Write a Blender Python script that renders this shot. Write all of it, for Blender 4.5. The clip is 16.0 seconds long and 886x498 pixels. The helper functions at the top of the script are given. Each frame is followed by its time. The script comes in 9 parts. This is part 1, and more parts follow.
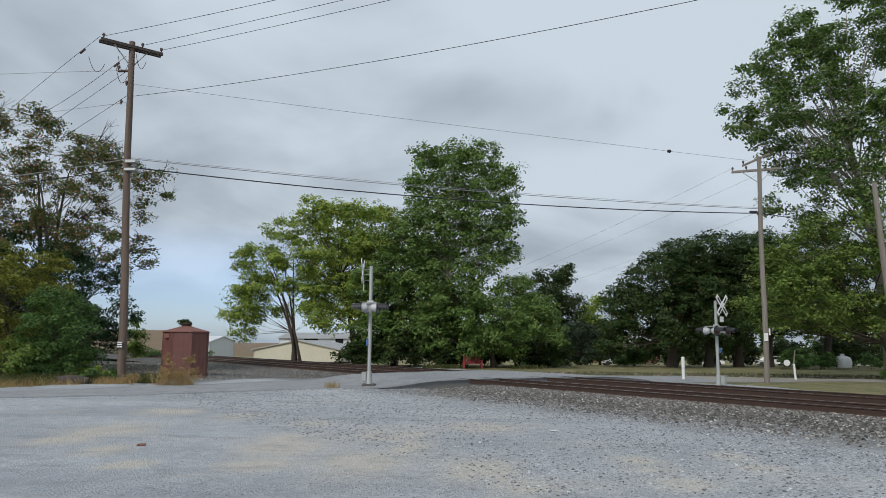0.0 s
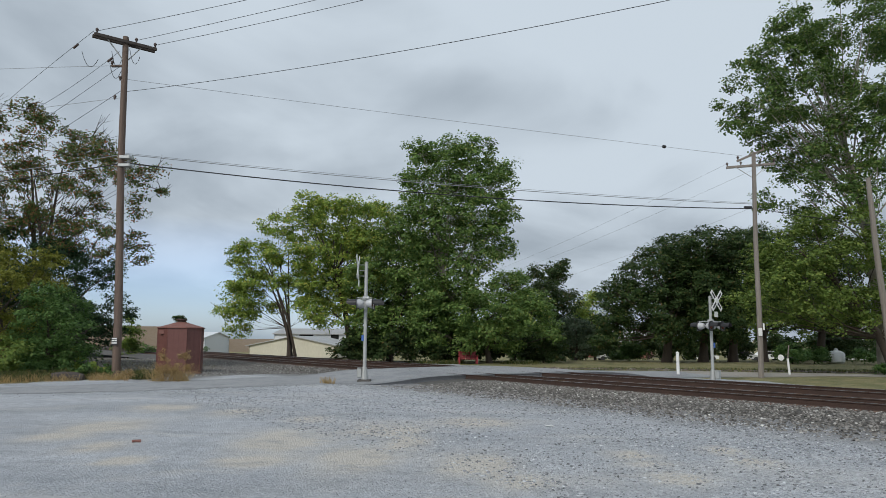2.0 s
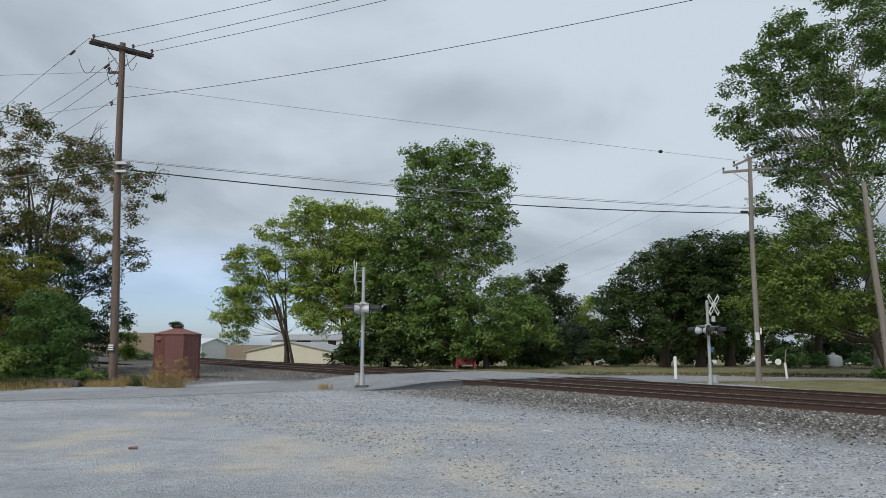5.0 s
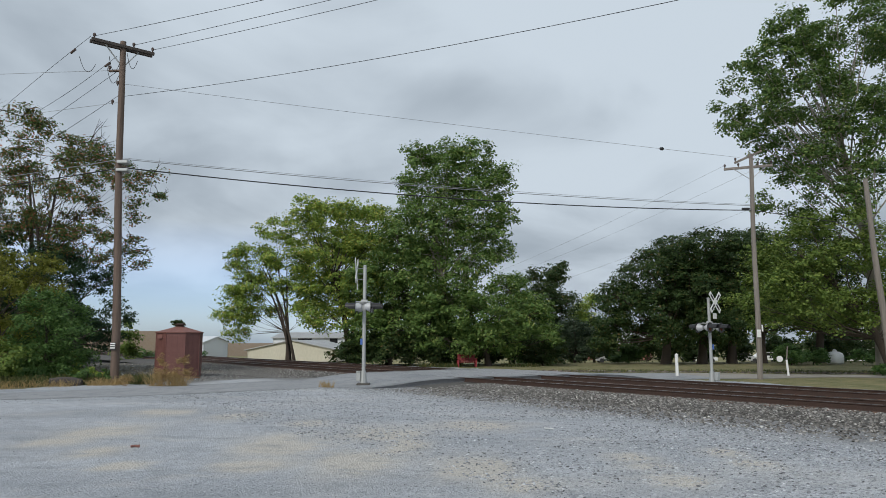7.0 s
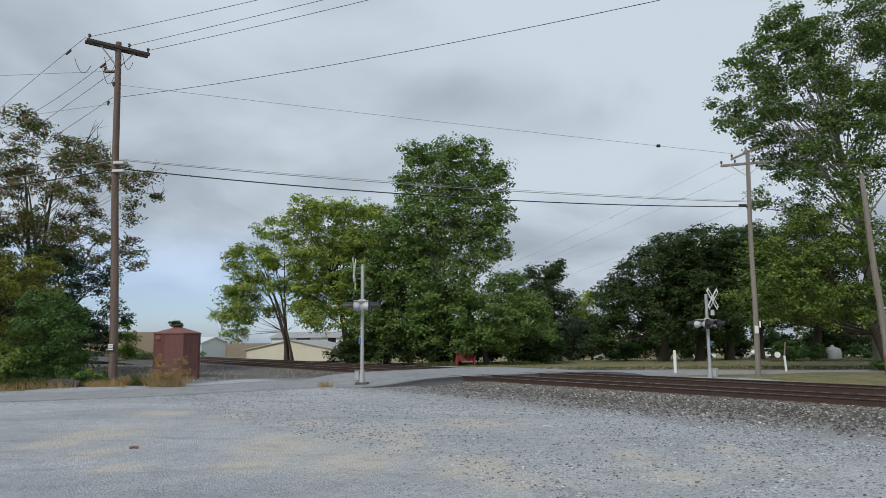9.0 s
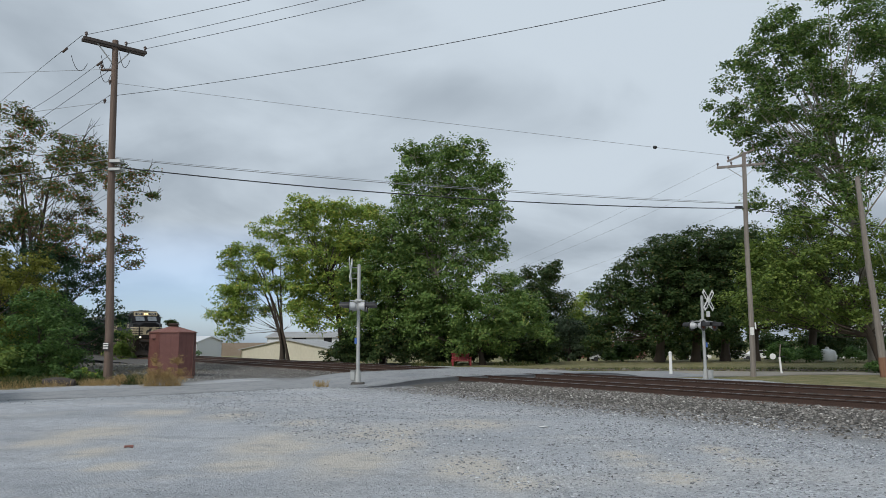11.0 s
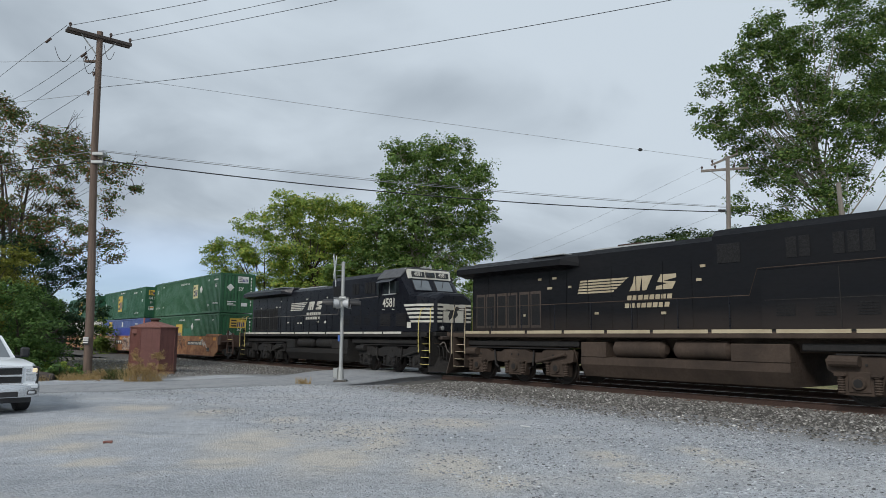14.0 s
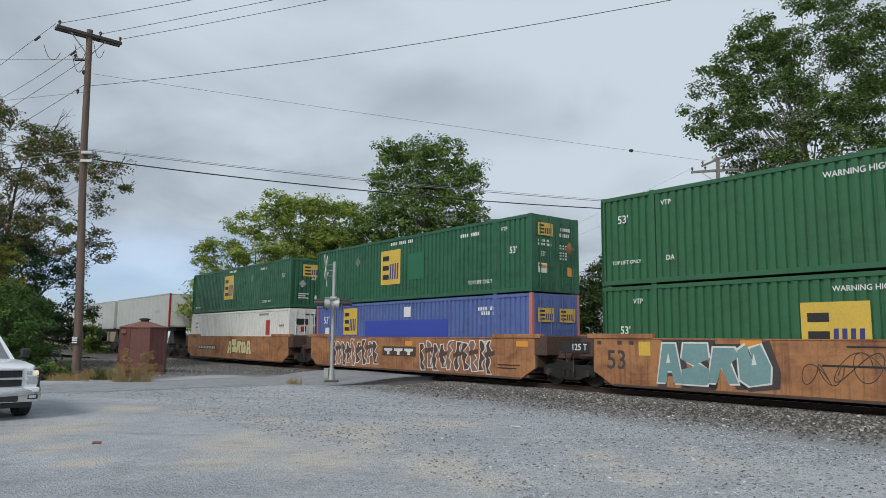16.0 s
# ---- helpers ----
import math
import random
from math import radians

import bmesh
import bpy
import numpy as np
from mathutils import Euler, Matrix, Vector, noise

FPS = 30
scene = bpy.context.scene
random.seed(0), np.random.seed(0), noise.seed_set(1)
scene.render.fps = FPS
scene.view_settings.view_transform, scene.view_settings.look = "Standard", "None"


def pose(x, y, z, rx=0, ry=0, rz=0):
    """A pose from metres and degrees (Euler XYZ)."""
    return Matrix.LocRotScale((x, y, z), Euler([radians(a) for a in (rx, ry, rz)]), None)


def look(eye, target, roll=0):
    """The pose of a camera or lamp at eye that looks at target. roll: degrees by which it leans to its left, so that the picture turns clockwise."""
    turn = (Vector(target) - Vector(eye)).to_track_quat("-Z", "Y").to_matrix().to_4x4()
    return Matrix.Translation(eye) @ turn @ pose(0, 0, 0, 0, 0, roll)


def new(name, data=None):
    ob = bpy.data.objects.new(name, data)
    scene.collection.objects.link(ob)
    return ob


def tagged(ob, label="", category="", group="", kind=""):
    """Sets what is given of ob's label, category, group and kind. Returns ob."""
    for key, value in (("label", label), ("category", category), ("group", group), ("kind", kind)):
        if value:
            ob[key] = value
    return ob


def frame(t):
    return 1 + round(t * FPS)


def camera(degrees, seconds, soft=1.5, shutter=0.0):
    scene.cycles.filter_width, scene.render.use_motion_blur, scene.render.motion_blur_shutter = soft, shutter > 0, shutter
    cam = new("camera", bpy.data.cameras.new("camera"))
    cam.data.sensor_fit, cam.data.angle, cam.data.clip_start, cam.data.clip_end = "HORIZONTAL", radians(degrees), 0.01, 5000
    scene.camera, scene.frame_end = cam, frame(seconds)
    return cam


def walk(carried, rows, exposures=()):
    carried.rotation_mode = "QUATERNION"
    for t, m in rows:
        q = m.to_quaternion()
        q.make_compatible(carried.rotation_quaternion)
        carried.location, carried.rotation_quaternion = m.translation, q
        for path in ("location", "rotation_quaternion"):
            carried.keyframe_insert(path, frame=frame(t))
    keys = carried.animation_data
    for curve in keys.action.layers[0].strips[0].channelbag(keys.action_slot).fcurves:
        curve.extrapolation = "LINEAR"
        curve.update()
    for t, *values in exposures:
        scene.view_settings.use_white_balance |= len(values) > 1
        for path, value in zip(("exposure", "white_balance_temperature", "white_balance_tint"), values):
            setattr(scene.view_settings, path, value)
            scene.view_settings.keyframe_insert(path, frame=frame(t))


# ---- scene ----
# Metres; z = 0 is the top of the rails. The camera is hand-held at one spot: seconds, yaw, pitch, roll.
EYE = (0.0, 0.0, 1.53)
TURNS = [
    (0.0, 2.925, 7.530, 0.413),
    (0.5, 2.774, 7.398, 0.372),
    (1.0, 2.656, 7.273, 0.310),
    (1.5, 2.578, 7.175, 0.329),
    (2.0, 2.541, 7.179, 0.299),
    (2.5, 2.512, 7.283, 0.292),
    (3.0, 2.474, 7.458, 0.269),
    (3.5, 2.397, 7.633, 0.190),
    (4.0, 2.273, 7.723, 0.114),
    (6.5, 2.426, 7.405, 0.046),
    (7.0, 2.412, 7.429, -0.016),
    (7.5, 2.372, 7.429, -0.149),
    (8.0, 2.331, 7.395, -0.321),
    (8.5, 2.288, 7.350, -0.425),
    (9.0, 2.215, 7.322, -0.483),
    (11.5, 1.820, 7.358, -0.136),
    (12.0, 1.655, 7.401, -0.061),
    (12.5, 1.406, 7.387, 0.028),
    (13.0, 1.158, 7.344, 0.108),
    (13.5, 0.883, 7.289, 0.294),
    (14.0, 0.706, 7.237, 0.488),
    (14.5, 0.562, 7.231, 0.584),
    (15.0, 0.379, 7.221, 0.577),
    (15.5, 0.209, 7.238, 0.544),
    (16.0, 0.000, 7.259, 0.518),
]
cam = camera(63.88, 16.0, soft=0.6)
walk(cam, [(t, pose(*EYE, 90 + p, 0, y) @ pose(0, 0, 0, 0, 0, r)) for t, y, p, r in TURNS])

# ---- light: an overcast sky with soft cloud shapes, and a wide weak sun ----
SUN_EL, SUN_AZ = radians(36), radians(206)
world = bpy.data.worlds.new("overcast_sky")
scene.world = world
world.use_nodes = True
wn, wl = world.node_tree.nodes, world.node_tree.links
wn.clear()


def wnode(kind, **inputs):
    n = wn.new(kind)
    for k, v in inputs.items():
        n.inputs[k.replace("_", " ")].default_value = v
    return n


sky = wn.new("ShaderNodeTexSky")
sky.sky_type, sky.sun_disc = "NISHITA", False
sky.sun_elevation, sky.sun_rotation = SUN_EL, SUN_AZ
coord = wn.new("ShaderNodeTexCoord")
sep = wn.new("ShaderNodeSeparateXYZ")
wl.new(coord.outputs["Generated"], sep.inputs[0])
# cloud sheet: the direction laid out on a flat layer overhead
lift = wn.new("ShaderNodeMath")
lift.operation, lift.inputs[1].default_value = "ADD", 0.30
wl.new(sep.outputs["Z"], lift.inputs[0])
low = wn.new("ShaderNodeMath")
low.operation, low.inputs[1].default_value = "MAXIMUM", 0.05
wl.new(lift.outputs[0], low.inputs[0])
flat = wn.new("ShaderNodeVectorMath")
flat.operation = "DIVIDE"
comb = wn.new("ShaderNodeCombineXYZ")
for i in range(3):
    wl.new(low.outputs[0], comb.inputs[i])
wl.new(coord.outputs["Generated"], flat.inputs[0])
wl.new(comb.outputs[0], flat.inputs[1])
big = wnode("ShaderNodeTexNoise", Scale=0.62, Detail=3.0, Roughness=0.45, Distortion=0.5)
small = wnode("ShaderNodeTexNoise", Scale=1.7, Detail=5.0, Roughness=0.5, Distortion=0.4)
wl.new(flat.outputs[0], big.inputs["Vector"])
wl.new(flat.outputs[0], small.inputs["Vector"])
mixn = wn.new("ShaderNodeMix")
mixn.inputs[0].default_value = 0.33
wl.new(big.outputs["Fac"], mixn.inputs[2])
wl.new(small.outputs["Fac"], mixn.inputs[3])
cloud = wn.new("ShaderNodeValToRGB")
cloud.color_ramp.interpolation = "EASE"
cloud.color_ramp.elements[0].position, cloud.color_ramp.elements[0].color = 0.43, (0.385, 0.45, 0.52, 1)
cloud.color_ramp.elements[1].position, cloud.color_ramp.elements[1].color = 0.57, (0.64, 0.728, 0.815, 1)
wl.new(mixn.outputs[0], cloud.inputs[0])
# thin cloud near the horizon lets the blue sky through
thin = wn.new("ShaderNodeMapRange")
thin.inputs["From Min"].default_value, thin.inputs["From Max"].default_value = 0.01, 0.16
thin.inputs["To Min"].default_value, thin.inputs["To Max"].default_value = 0.2, 1.0
# it is thinnest to the north-west
aside = wn.new("ShaderNodeMath")
aside.operation, aside.inputs[1].default_value = "ADD", 0.30
wl.new(sep.outputs["X"], aside.inputs[0])
aside_pos = wn.new("ShaderNodeMath")
aside_pos.operation, aside_pos.inputs[1].default_value = "MAXIMUM", 0.0
wl.new(aside.outputs[0], aside_pos.inputs[0])
tilt = wn.new("ShaderNodeMath")
tilt.operation, tilt.inputs[1].default_value = "MULTIPLY_ADD", 0.30
wl.new(aside_pos.outputs[0], tilt.inputs[0])
wl.new(sep.outputs["Z"], tilt.inputs[2])
wl.new(tilt.outputs[0], thin.inputs["Value"])
blue = wn.new("ShaderNodeVectorMath")
blue.operation = "MULTIPLY"
blue.inputs[1].default_value = (0.116, 0.142, 0.205)
wl.new(sky.outputs[0], blue.inputs[0])
blend = wn.new("ShaderNodeMix")
blend.data_type = "RGBA"
wl.new(thin.outputs[0], blend.inputs["Factor"])
wl.new(blue.outputs[0], blend.inputs["A"])
wl.new(cloud.outputs[0], blend.inputs["B"])
back = wn.new("ShaderNodeBackground")
back.inputs["Strength"].default_value = 0.92
wl.new(blend.outputs["Result"], back.inputs["Color"])
wout = wn.new("ShaderNodeOutputWorld")
wl.new(back.outputs[0], wout.inputs[0])

sun_data = bpy.data.lights.new("sun", "SUN")
sun_data.energy, sun_data.angle, sun_data.color = 2.0, radians(16), (1.0, 0.97, 0.92)
sun = new("sun", sun_data)
sun.matrix_world = look((60 * math.sin(SUN_AZ) * math.cos(SUN_EL), 60 * math.cos(SUN_AZ) * math.cos(SUN_EL), 60 * math.sin(SUN_EL)), (0, 0, 0))
scene.view_settings.exposure = 0.0


# ---- materials ----
def ramp_mix(nt, fac, stops):
    r = nt.nodes.new("ShaderNodeValToRGB")
    while len(r.color_ramp.elements) < len(stops):
        r.color_ramp.elements.new(0.5)
    for e, (p, c) in zip(r.color_ramp.elements, stops):
        e.position, e.color = p, (*c, 1)
    nt.links.new(fac, r.inputs[0])
    return r.outputs[0]


def blend_color(nt, fac, a, b, mode="MIX"):
    m = nt.nodes.new("ShaderNodeMix")
    m.data_type, m.blend_type = "RGBA", mode
    for sock, val in ((m.inputs["Factor"], fac), (m.inputs["A"], a), (m.inputs["B"], b)):
        if hasattr(val, "links"):
            nt.links.new(val, sock)
        elif isinstance(val, (int, float)):
            sock.default_value = val
        else:
            sock.default_value = (*val, 1)
    return m.outputs["Result"]


def noise_fac(nt, scale, detail=4.0, rough=0.6, stretch=None, lo=0.35, hi=0.65, dist=0.0):
    tc = nt.nodes.new("ShaderNodeTexCoord")
    vec = tc.outputs["Object"]
    if stretch:
        mp = nt.nodes.new("ShaderNodeMapping")
        mp.inputs["Scale"].default_value = stretch
        nt.links.new(vec, mp.inputs["Vector"])
        vec = mp.outputs[0]
    n = nt.nodes.new("ShaderNodeTexNoise")
    n.inputs["Scale"].default_value, n.inputs["Detail"].default_value = scale, detail
    n.inputs["Roughness"].default_value, n.inputs["Distortion"].default_value = rough, dist
    nt.links.new(vec, n.inputs["Vector"])
    mr = nt.nodes.new("ShaderNodeMapRange")
    mr.inputs["From Min"].default_value, mr.inputs["From Max"].default_value = lo, hi
    nt.links.new(n.outputs["Fac"], mr.inputs["Value"])
    return mr.outputs[0]


def math_node(nt, op, a, b=None):
    m = nt.nodes.new("ShaderNodeMath")
    m.operation = op
    for i, v in enumerate((a, b)):
        if v is None:
            continue
        if hasattr(v, "links"):
            nt.links.new(v, m.inputs[i])
        else:
            m.inputs[i].default_value = v
    return m.outputs[0]


def bump(nt, bsdf, height, strength=0.3, distance=0.02):
    b = nt.nodes.new("ShaderNodeBump")
    b.inputs["Strength"].default_value, b.inputs["Distance"].default_value = strength, distance
    nt.links.new(height, b.inputs["Height"])
    nt.links.new(b.outputs[0], bsdf.inputs["Normal"])


def blank(name):
    m = bpy.data.materials.new(name)
    m.use_nodes = True
    return m, m.node_tree, m.node_tree.nodes["Principled BSDF"]


def mat(name, base, dirt=None, rough=0.6, metal=0.0, big_scale=0.7, fine_scale=25.0, amount=0.5, stretch=None, relief=0.15, glow=None, fine=0.25, uneven=0.12, spec=0.5, dust=None):
    """Paint, wood, metal or stone with broad stains and fine grain."""
    m, nt, b = blank(name)
    dirt = dirt or tuple(c * 0.6 for c in base)
    f1 = noise_fac(nt, big_scale, 5, 0.6, stretch, 0.4, 0.75)
    f2 = noise_fac(nt, fine_scale, 3, 0.6, stretch)
    col = blend_color(nt, math_node(nt, "MULTIPLY", f1, amount), base, dirt)
    col = blend_color(nt, math_node(nt, "MULTIPLY", f2, fine), col, tuple(c * 0.65 for c in base))
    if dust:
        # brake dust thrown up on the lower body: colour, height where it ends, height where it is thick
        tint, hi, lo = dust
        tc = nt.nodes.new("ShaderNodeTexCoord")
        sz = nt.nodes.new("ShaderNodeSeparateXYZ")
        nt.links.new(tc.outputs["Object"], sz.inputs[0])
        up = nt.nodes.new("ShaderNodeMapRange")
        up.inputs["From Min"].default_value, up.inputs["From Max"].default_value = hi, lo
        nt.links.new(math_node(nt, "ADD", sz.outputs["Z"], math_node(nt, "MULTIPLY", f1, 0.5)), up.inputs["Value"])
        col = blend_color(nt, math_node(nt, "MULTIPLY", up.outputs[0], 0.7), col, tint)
    b.inputs["Specular IOR Level"].default_value = spec
    nt.links.new(col, b.inputs["Base Color"])
    r = nt.nodes.new("ShaderNodeMapRange")
    r.inputs["To Min"].default_value, r.inputs["To Max"].default_value = max(rough - uneven, 0.04), min(rough + uneven, 1)
    nt.links.new(f2, r.inputs["Value"])
    nt.links.new(r.outputs[0], b.inputs["Roughness"])
    b.inputs["Metallic"].default_value = metal
    bump(nt, b, f2, relief, 0.01)
    if glow:
        b.inputs["Emission Color"].default_value = (*base, 1)
        b.inputs["Emission Strength"].default_value = glow
    return m


def weathered(name, base, rust, pale, rough=0.65, streaks=0.6, blotch=0.6, relief=0.12):
    """Painted steel with rust blotches, runs down its face, scuffs and fine grit."""
    m, nt, b = blank(name)
    big_f = noise_fac(nt, 0.9, 6, 0.68, (0.7, 1, 1.3), 0.46, 0.66, 0.5)
    mid_f = noise_fac(nt, 4.5, 5, 0.7, None, 0.48, 0.7)
    run_f = noise_fac(nt, 2.2, 4, 0.6, (4.0, 1, 0.22), 0.5, 0.68)
    scuff = noise_fac(nt, 3.0, 5, 0.75, (0.8, 1, 5.0), 0.6, 0.72)
    grit = noise_fac(nt, 40, 3, 0.7)
    dark = tuple(c * 0.5 for c in rust)
    col = blend_color(nt, math_node(nt, "MULTIPLY", big_f, blotch), base, rust)
    col = blend_color(nt, math_node(nt, "MULTIPLY", run_f, streaks), col, dark)
    col = blend_color(nt, math_node(nt, "MULTIPLY", mid_f, 0.45 * blotch), col, rust)
    col = blend_color(nt, math_node(nt, "MULTIPLY", scuff, 0.35), col, pale)
    col = blend_color(nt, math_node(nt, "MULTIPLY", grit, 0.22), col, dark)
    nt.links.new(col, b.inputs["Base Color"])
    r = nt.nodes.new("ShaderNodeMapRange")
    r.inputs["To Min"].default_value, r.inputs["To Max"].default_value = rough - 0.1, min(rough + 0.2, 1)
    nt.links.new(big_f, r.inputs["Value"])
    nt.links.new(r.outputs[0], b.inputs["Roughness"])
    bump(nt, b, mid_f, relief, 0.01)
    return m


def leaf_mat(name, stops):
    m, nt, b = blank(name)
    geo = nt.nodes.new("ShaderNodeNewGeometry")
    col = ramp_mix(nt, geo.outputs["Random Per Island"], stops)
    broad = noise_fac(nt, 0.35, 3, 0.6)
    col = blend_color(nt, math_node(nt, "MULTIPLY", broad, 0.3), col, tuple(c * 0.55 for c in stops[0][1]))
    nt.links.new(col, b.inputs["Base Color"])
    b.inputs["Roughness"].default_value = 0.55
    b.inputs["Specular IOR Level"].default_value = 0.3
    tr = nt.nodes.new("ShaderNodeBsdfTranslucent")
    nt.links.new(col, tr.inputs["Color"])
    mx = nt.nodes.new("ShaderNodeMixShader")
    mx.inputs[0].default_value = 0.38
    out = nt.nodes["Material Output"]
    nt.links.new(b.outputs[0], mx.inputs[1])
    nt.links.new(tr.outputs[0], mx.inputs[2])
    nt.links.new(mx.outputs[0], out.inputs["Surface"])
    return m


def stone_mat(name, stops, big=0.4):
    m, nt, b = blank(name)
    geo = nt.nodes.new("ShaderNodeNewGeometry")
    col = ramp_mix(nt, geo.outputs["Random Per Island"], stops)
    f = noise_fac(nt, 12, 3)
    col = blend_color(nt, math_node(nt, "MULTIPLY", f, big), col, (0.12, 0.11, 0.10))
    nt.links.new(col, b.inputs["Base Color"])
    b.inputs["Roughness"].default_value = 0.9
    return m


def gravel_ground_mat():
    """Grey limestone gravel with sandy worn patches; turf and weeds past the railway."""
    m, nt, b = blank("gravel_and_turf")
    fine = noise_fac(nt, 26, 4, 0.75, None, 0.3, 0.7)
    mid = noise_fac(nt, 5, 5, 0.7, None, 0.35, 0.68)
    att = nt.nodes.new("ShaderNodeAttribute")
    att.attribute_name = "sand"
    patch = math_node(nt, "MULTIPLY", att.outputs["Fac"], noise_fac(nt, 2.2, 4, 0.6, (1.0, 1.3, 1), 0.2, 0.45))
    att2 = nt.nodes.new("ShaderNodeAttribute")
    att2.attribute_name = "coarse"
    track = noise_fac(nt, 0.11, 3, 0.5, (0.8, 2.2, 1), 0.42, 0.62, 0.4)
    tc = nt.nodes.new("ShaderNodeTexCoord")
    col = blend_color(nt, fine, (0.39, 0.41, 0.44), (0.78, 0.805, 0.845))
    col = blend_color(nt, math_node(nt, "MULTIPLY", mid, 0.6), col, (0.34, 0.355, 0.38))
    col = blend_color(nt, math_node(nt, "MULTIPLY", track, 0.55), col, (0.31, 0.33, 0.365))
    col = blend_color(nt, math_node(nt, "MINIMUM", math_node(nt, "MULTIPLY", patch, 1.4), 0.75), col, (0.68, 0.615, 0.52))
    # damp and oily marks, wheel-worn streaks
    blot = noise_fac(nt, 0.9, 6, 0.7, (1.0, 1.6, 1), 0.5, 0.68, 0.6)
    col = blend_color(nt, math_node(nt, "MULTIPLY", blot, 0.45), col, (0.24, 0.255, 0.285))
    wisp = noise_fac(nt, 0.55, 5, 0.65, (0.9, 1.7, 1), 0.52, 0.7, 0.8)
    col = blend_color(nt, math_node(nt, "MULTIPLY", wisp, 0.4), col, (0.70, 0.66, 0.60))
    # single stones, each of its own tone, dark in the joints
    vor = nt.nodes.new("ShaderNodeTexVoronoi")
    vor.inputs["Scale"].default_value = 30
    nt.links.new(tc.outputs["Object"], vor.inputs["Vector"])
    tone = nt.nodes.new("ShaderNodeSeparateColor")
    nt.links.new(vor.outputs["Color"], tone.inputs[0])
    pale = math_node(nt, "MULTIPLY", math_node(nt, "GREATER_THAN", tone.outputs[0], 0.72), 0.42)
    dark_ = math_node(nt, "MULTIPLY", math_node(nt, "LESS_THAN", tone.outputs[0], 0.2), 0.5)
    # bound fines show fewer stones than loose gravel
    loose = noise_fac(nt, 0.45, 4, 0.6, None, 0.36, 0.6)
    east_ = nt.nodes.new("ShaderNodeMapRange")
    sxx = nt.nodes.new("ShaderNodeSeparateXYZ")
    nt.links.new(tc.outputs["Object"], sxx.inputs[0])
    east_.inputs["From Min"].default_value, east_.inputs["From Max"].default_value = -5.0, 4.0
    east_.inputs["To Min"].default_value, east_.inputs["To Max"].default_value = 0.25, 1.0
    nt.links.new(sxx.outputs["X"], east_.inputs["Value"])
    loose = math_node(nt, "MULTIPLY", math_node(nt, "ADD", math_node(nt, "MULTIPLY", loose, 0.65), 0.35), east_.outputs[0])
    col = blend_color(nt, math_node(nt, "MULTIPLY", pale, loose), col, (0.72, 0.735, 0.75))
    col = blend_color(nt, math_node(nt, "MULTIPLY", dark_, loose), col, (0.13, 0.135, 0.145))
    # ground under coarse stones: the shade in their gaps is painted dark
    col = blend_color(nt, math_node(nt, "MULTIPLY", att2.outputs["Fac"], 0.85), col, blend_color(nt, fine, (0.07, 0.067, 0.062), (0.25, 0.24, 0.23)))
    # distance from the near track's middle line
    dot = nt.nodes.new("ShaderNodeVectorMath")
    dot.operation = "DOT_PRODUCT"
    dot.inputs[1].default_value = (0.78532, 0.61909, 0)
    nt.links.new(tc.outputs["Object"], dot.inputs[0])
    off = math_node(nt, "SUBTRACT", dot.outputs["Value"], 19.76)
    wob = math_node(nt, "MULTIPLY", noise_fac(nt, 0.5, 4, 0.6), 2.4)
    sx = nt.nodes.new("ShaderNodeSeparateXYZ")
    nt.links.new(tc.outputs["Object"], sx.inputs[0])
    east = math_node(nt, "MINIMUM", math_node(nt, "MAXIMUM", math_node(nt, "MULTIPLY", math_node(nt, "SUBTRACT", sx.outputs["X"], 13.0), 0.7), 0.0), 4.4)
    edge = math_node(nt, "GREATER_THAN", math_node(nt, "ADD", math_node(nt, "ADD", off, east), wob), 13.6)
    g1 = noise_fac(nt, 1.1, 5, 0.65)
    g2 = noise_fac(nt, 30, 3, 0.7)
    turf = blend_color(nt, g1, (0.17, 0.175, 0.065), (0.36, 0.30, 0.155))
    turf = blend_color(nt, math_node(nt, "MULTIPLY", g2, 0.5), turf, (0.12, 0.13, 0.05))
    col = blend_color(nt, edge, col, turf)
    # weedy verge behind the lane: past a line from the pole westwards
    dot2 = nt.nodes.new("ShaderNodeVectorMath")
    dot2.operation = "DOT_PRODUCT"
    dot2.inputs[1].default_value = (-0.62, 0.785, 0)
    nt.links.new(tc.outputs["Object"], dot2.inputs[0])
    verge = math_node(nt, "GREATER_THAN", math_node(nt, "ADD", dot2.outputs["Value"], math_node(nt, "MULTIPLY", wob, 0.4)), 29.6)
    west = math_node(nt, "LESS_THAN", math_node(nt, "ADD", sx.outputs["X"], wob), -14.6)
    near = math_node(nt, "LESS_THAN", off, -4.6)
    weeds = blend_color(nt, g1, (0.10, 0.11, 0.035), (0.26, 0.21, 0.11))
    col = blend_color(nt, math_node(nt, "MULTIPLY", math_node(nt, "MULTIPLY", verge, west), near), col, weeds)
    # dry field far off
    far = math_node(nt, "MULTIPLY", math_node(nt, "GREATER_THAN", sx.outputs["Y"], 150.0), math_node(nt, "LESS_THAN", sx.outputs["X"], -15.0))
    col = blend_color(nt, far, col, blend_color(nt, g1, (0.25, 0.175, 0.105), (0.19, 0.135, 0.08)))
    nt.links.new(col, b.inputs["Base Color"])
    b.inputs["Roughness"].default_value = 0.95
    h = math_node(nt, "ADD", fine, math_node(nt, "MULTIPLY", vor.outputs["Distance"], 1.5))
    bump(nt, b, h, 0.8, 0.025)
    return m


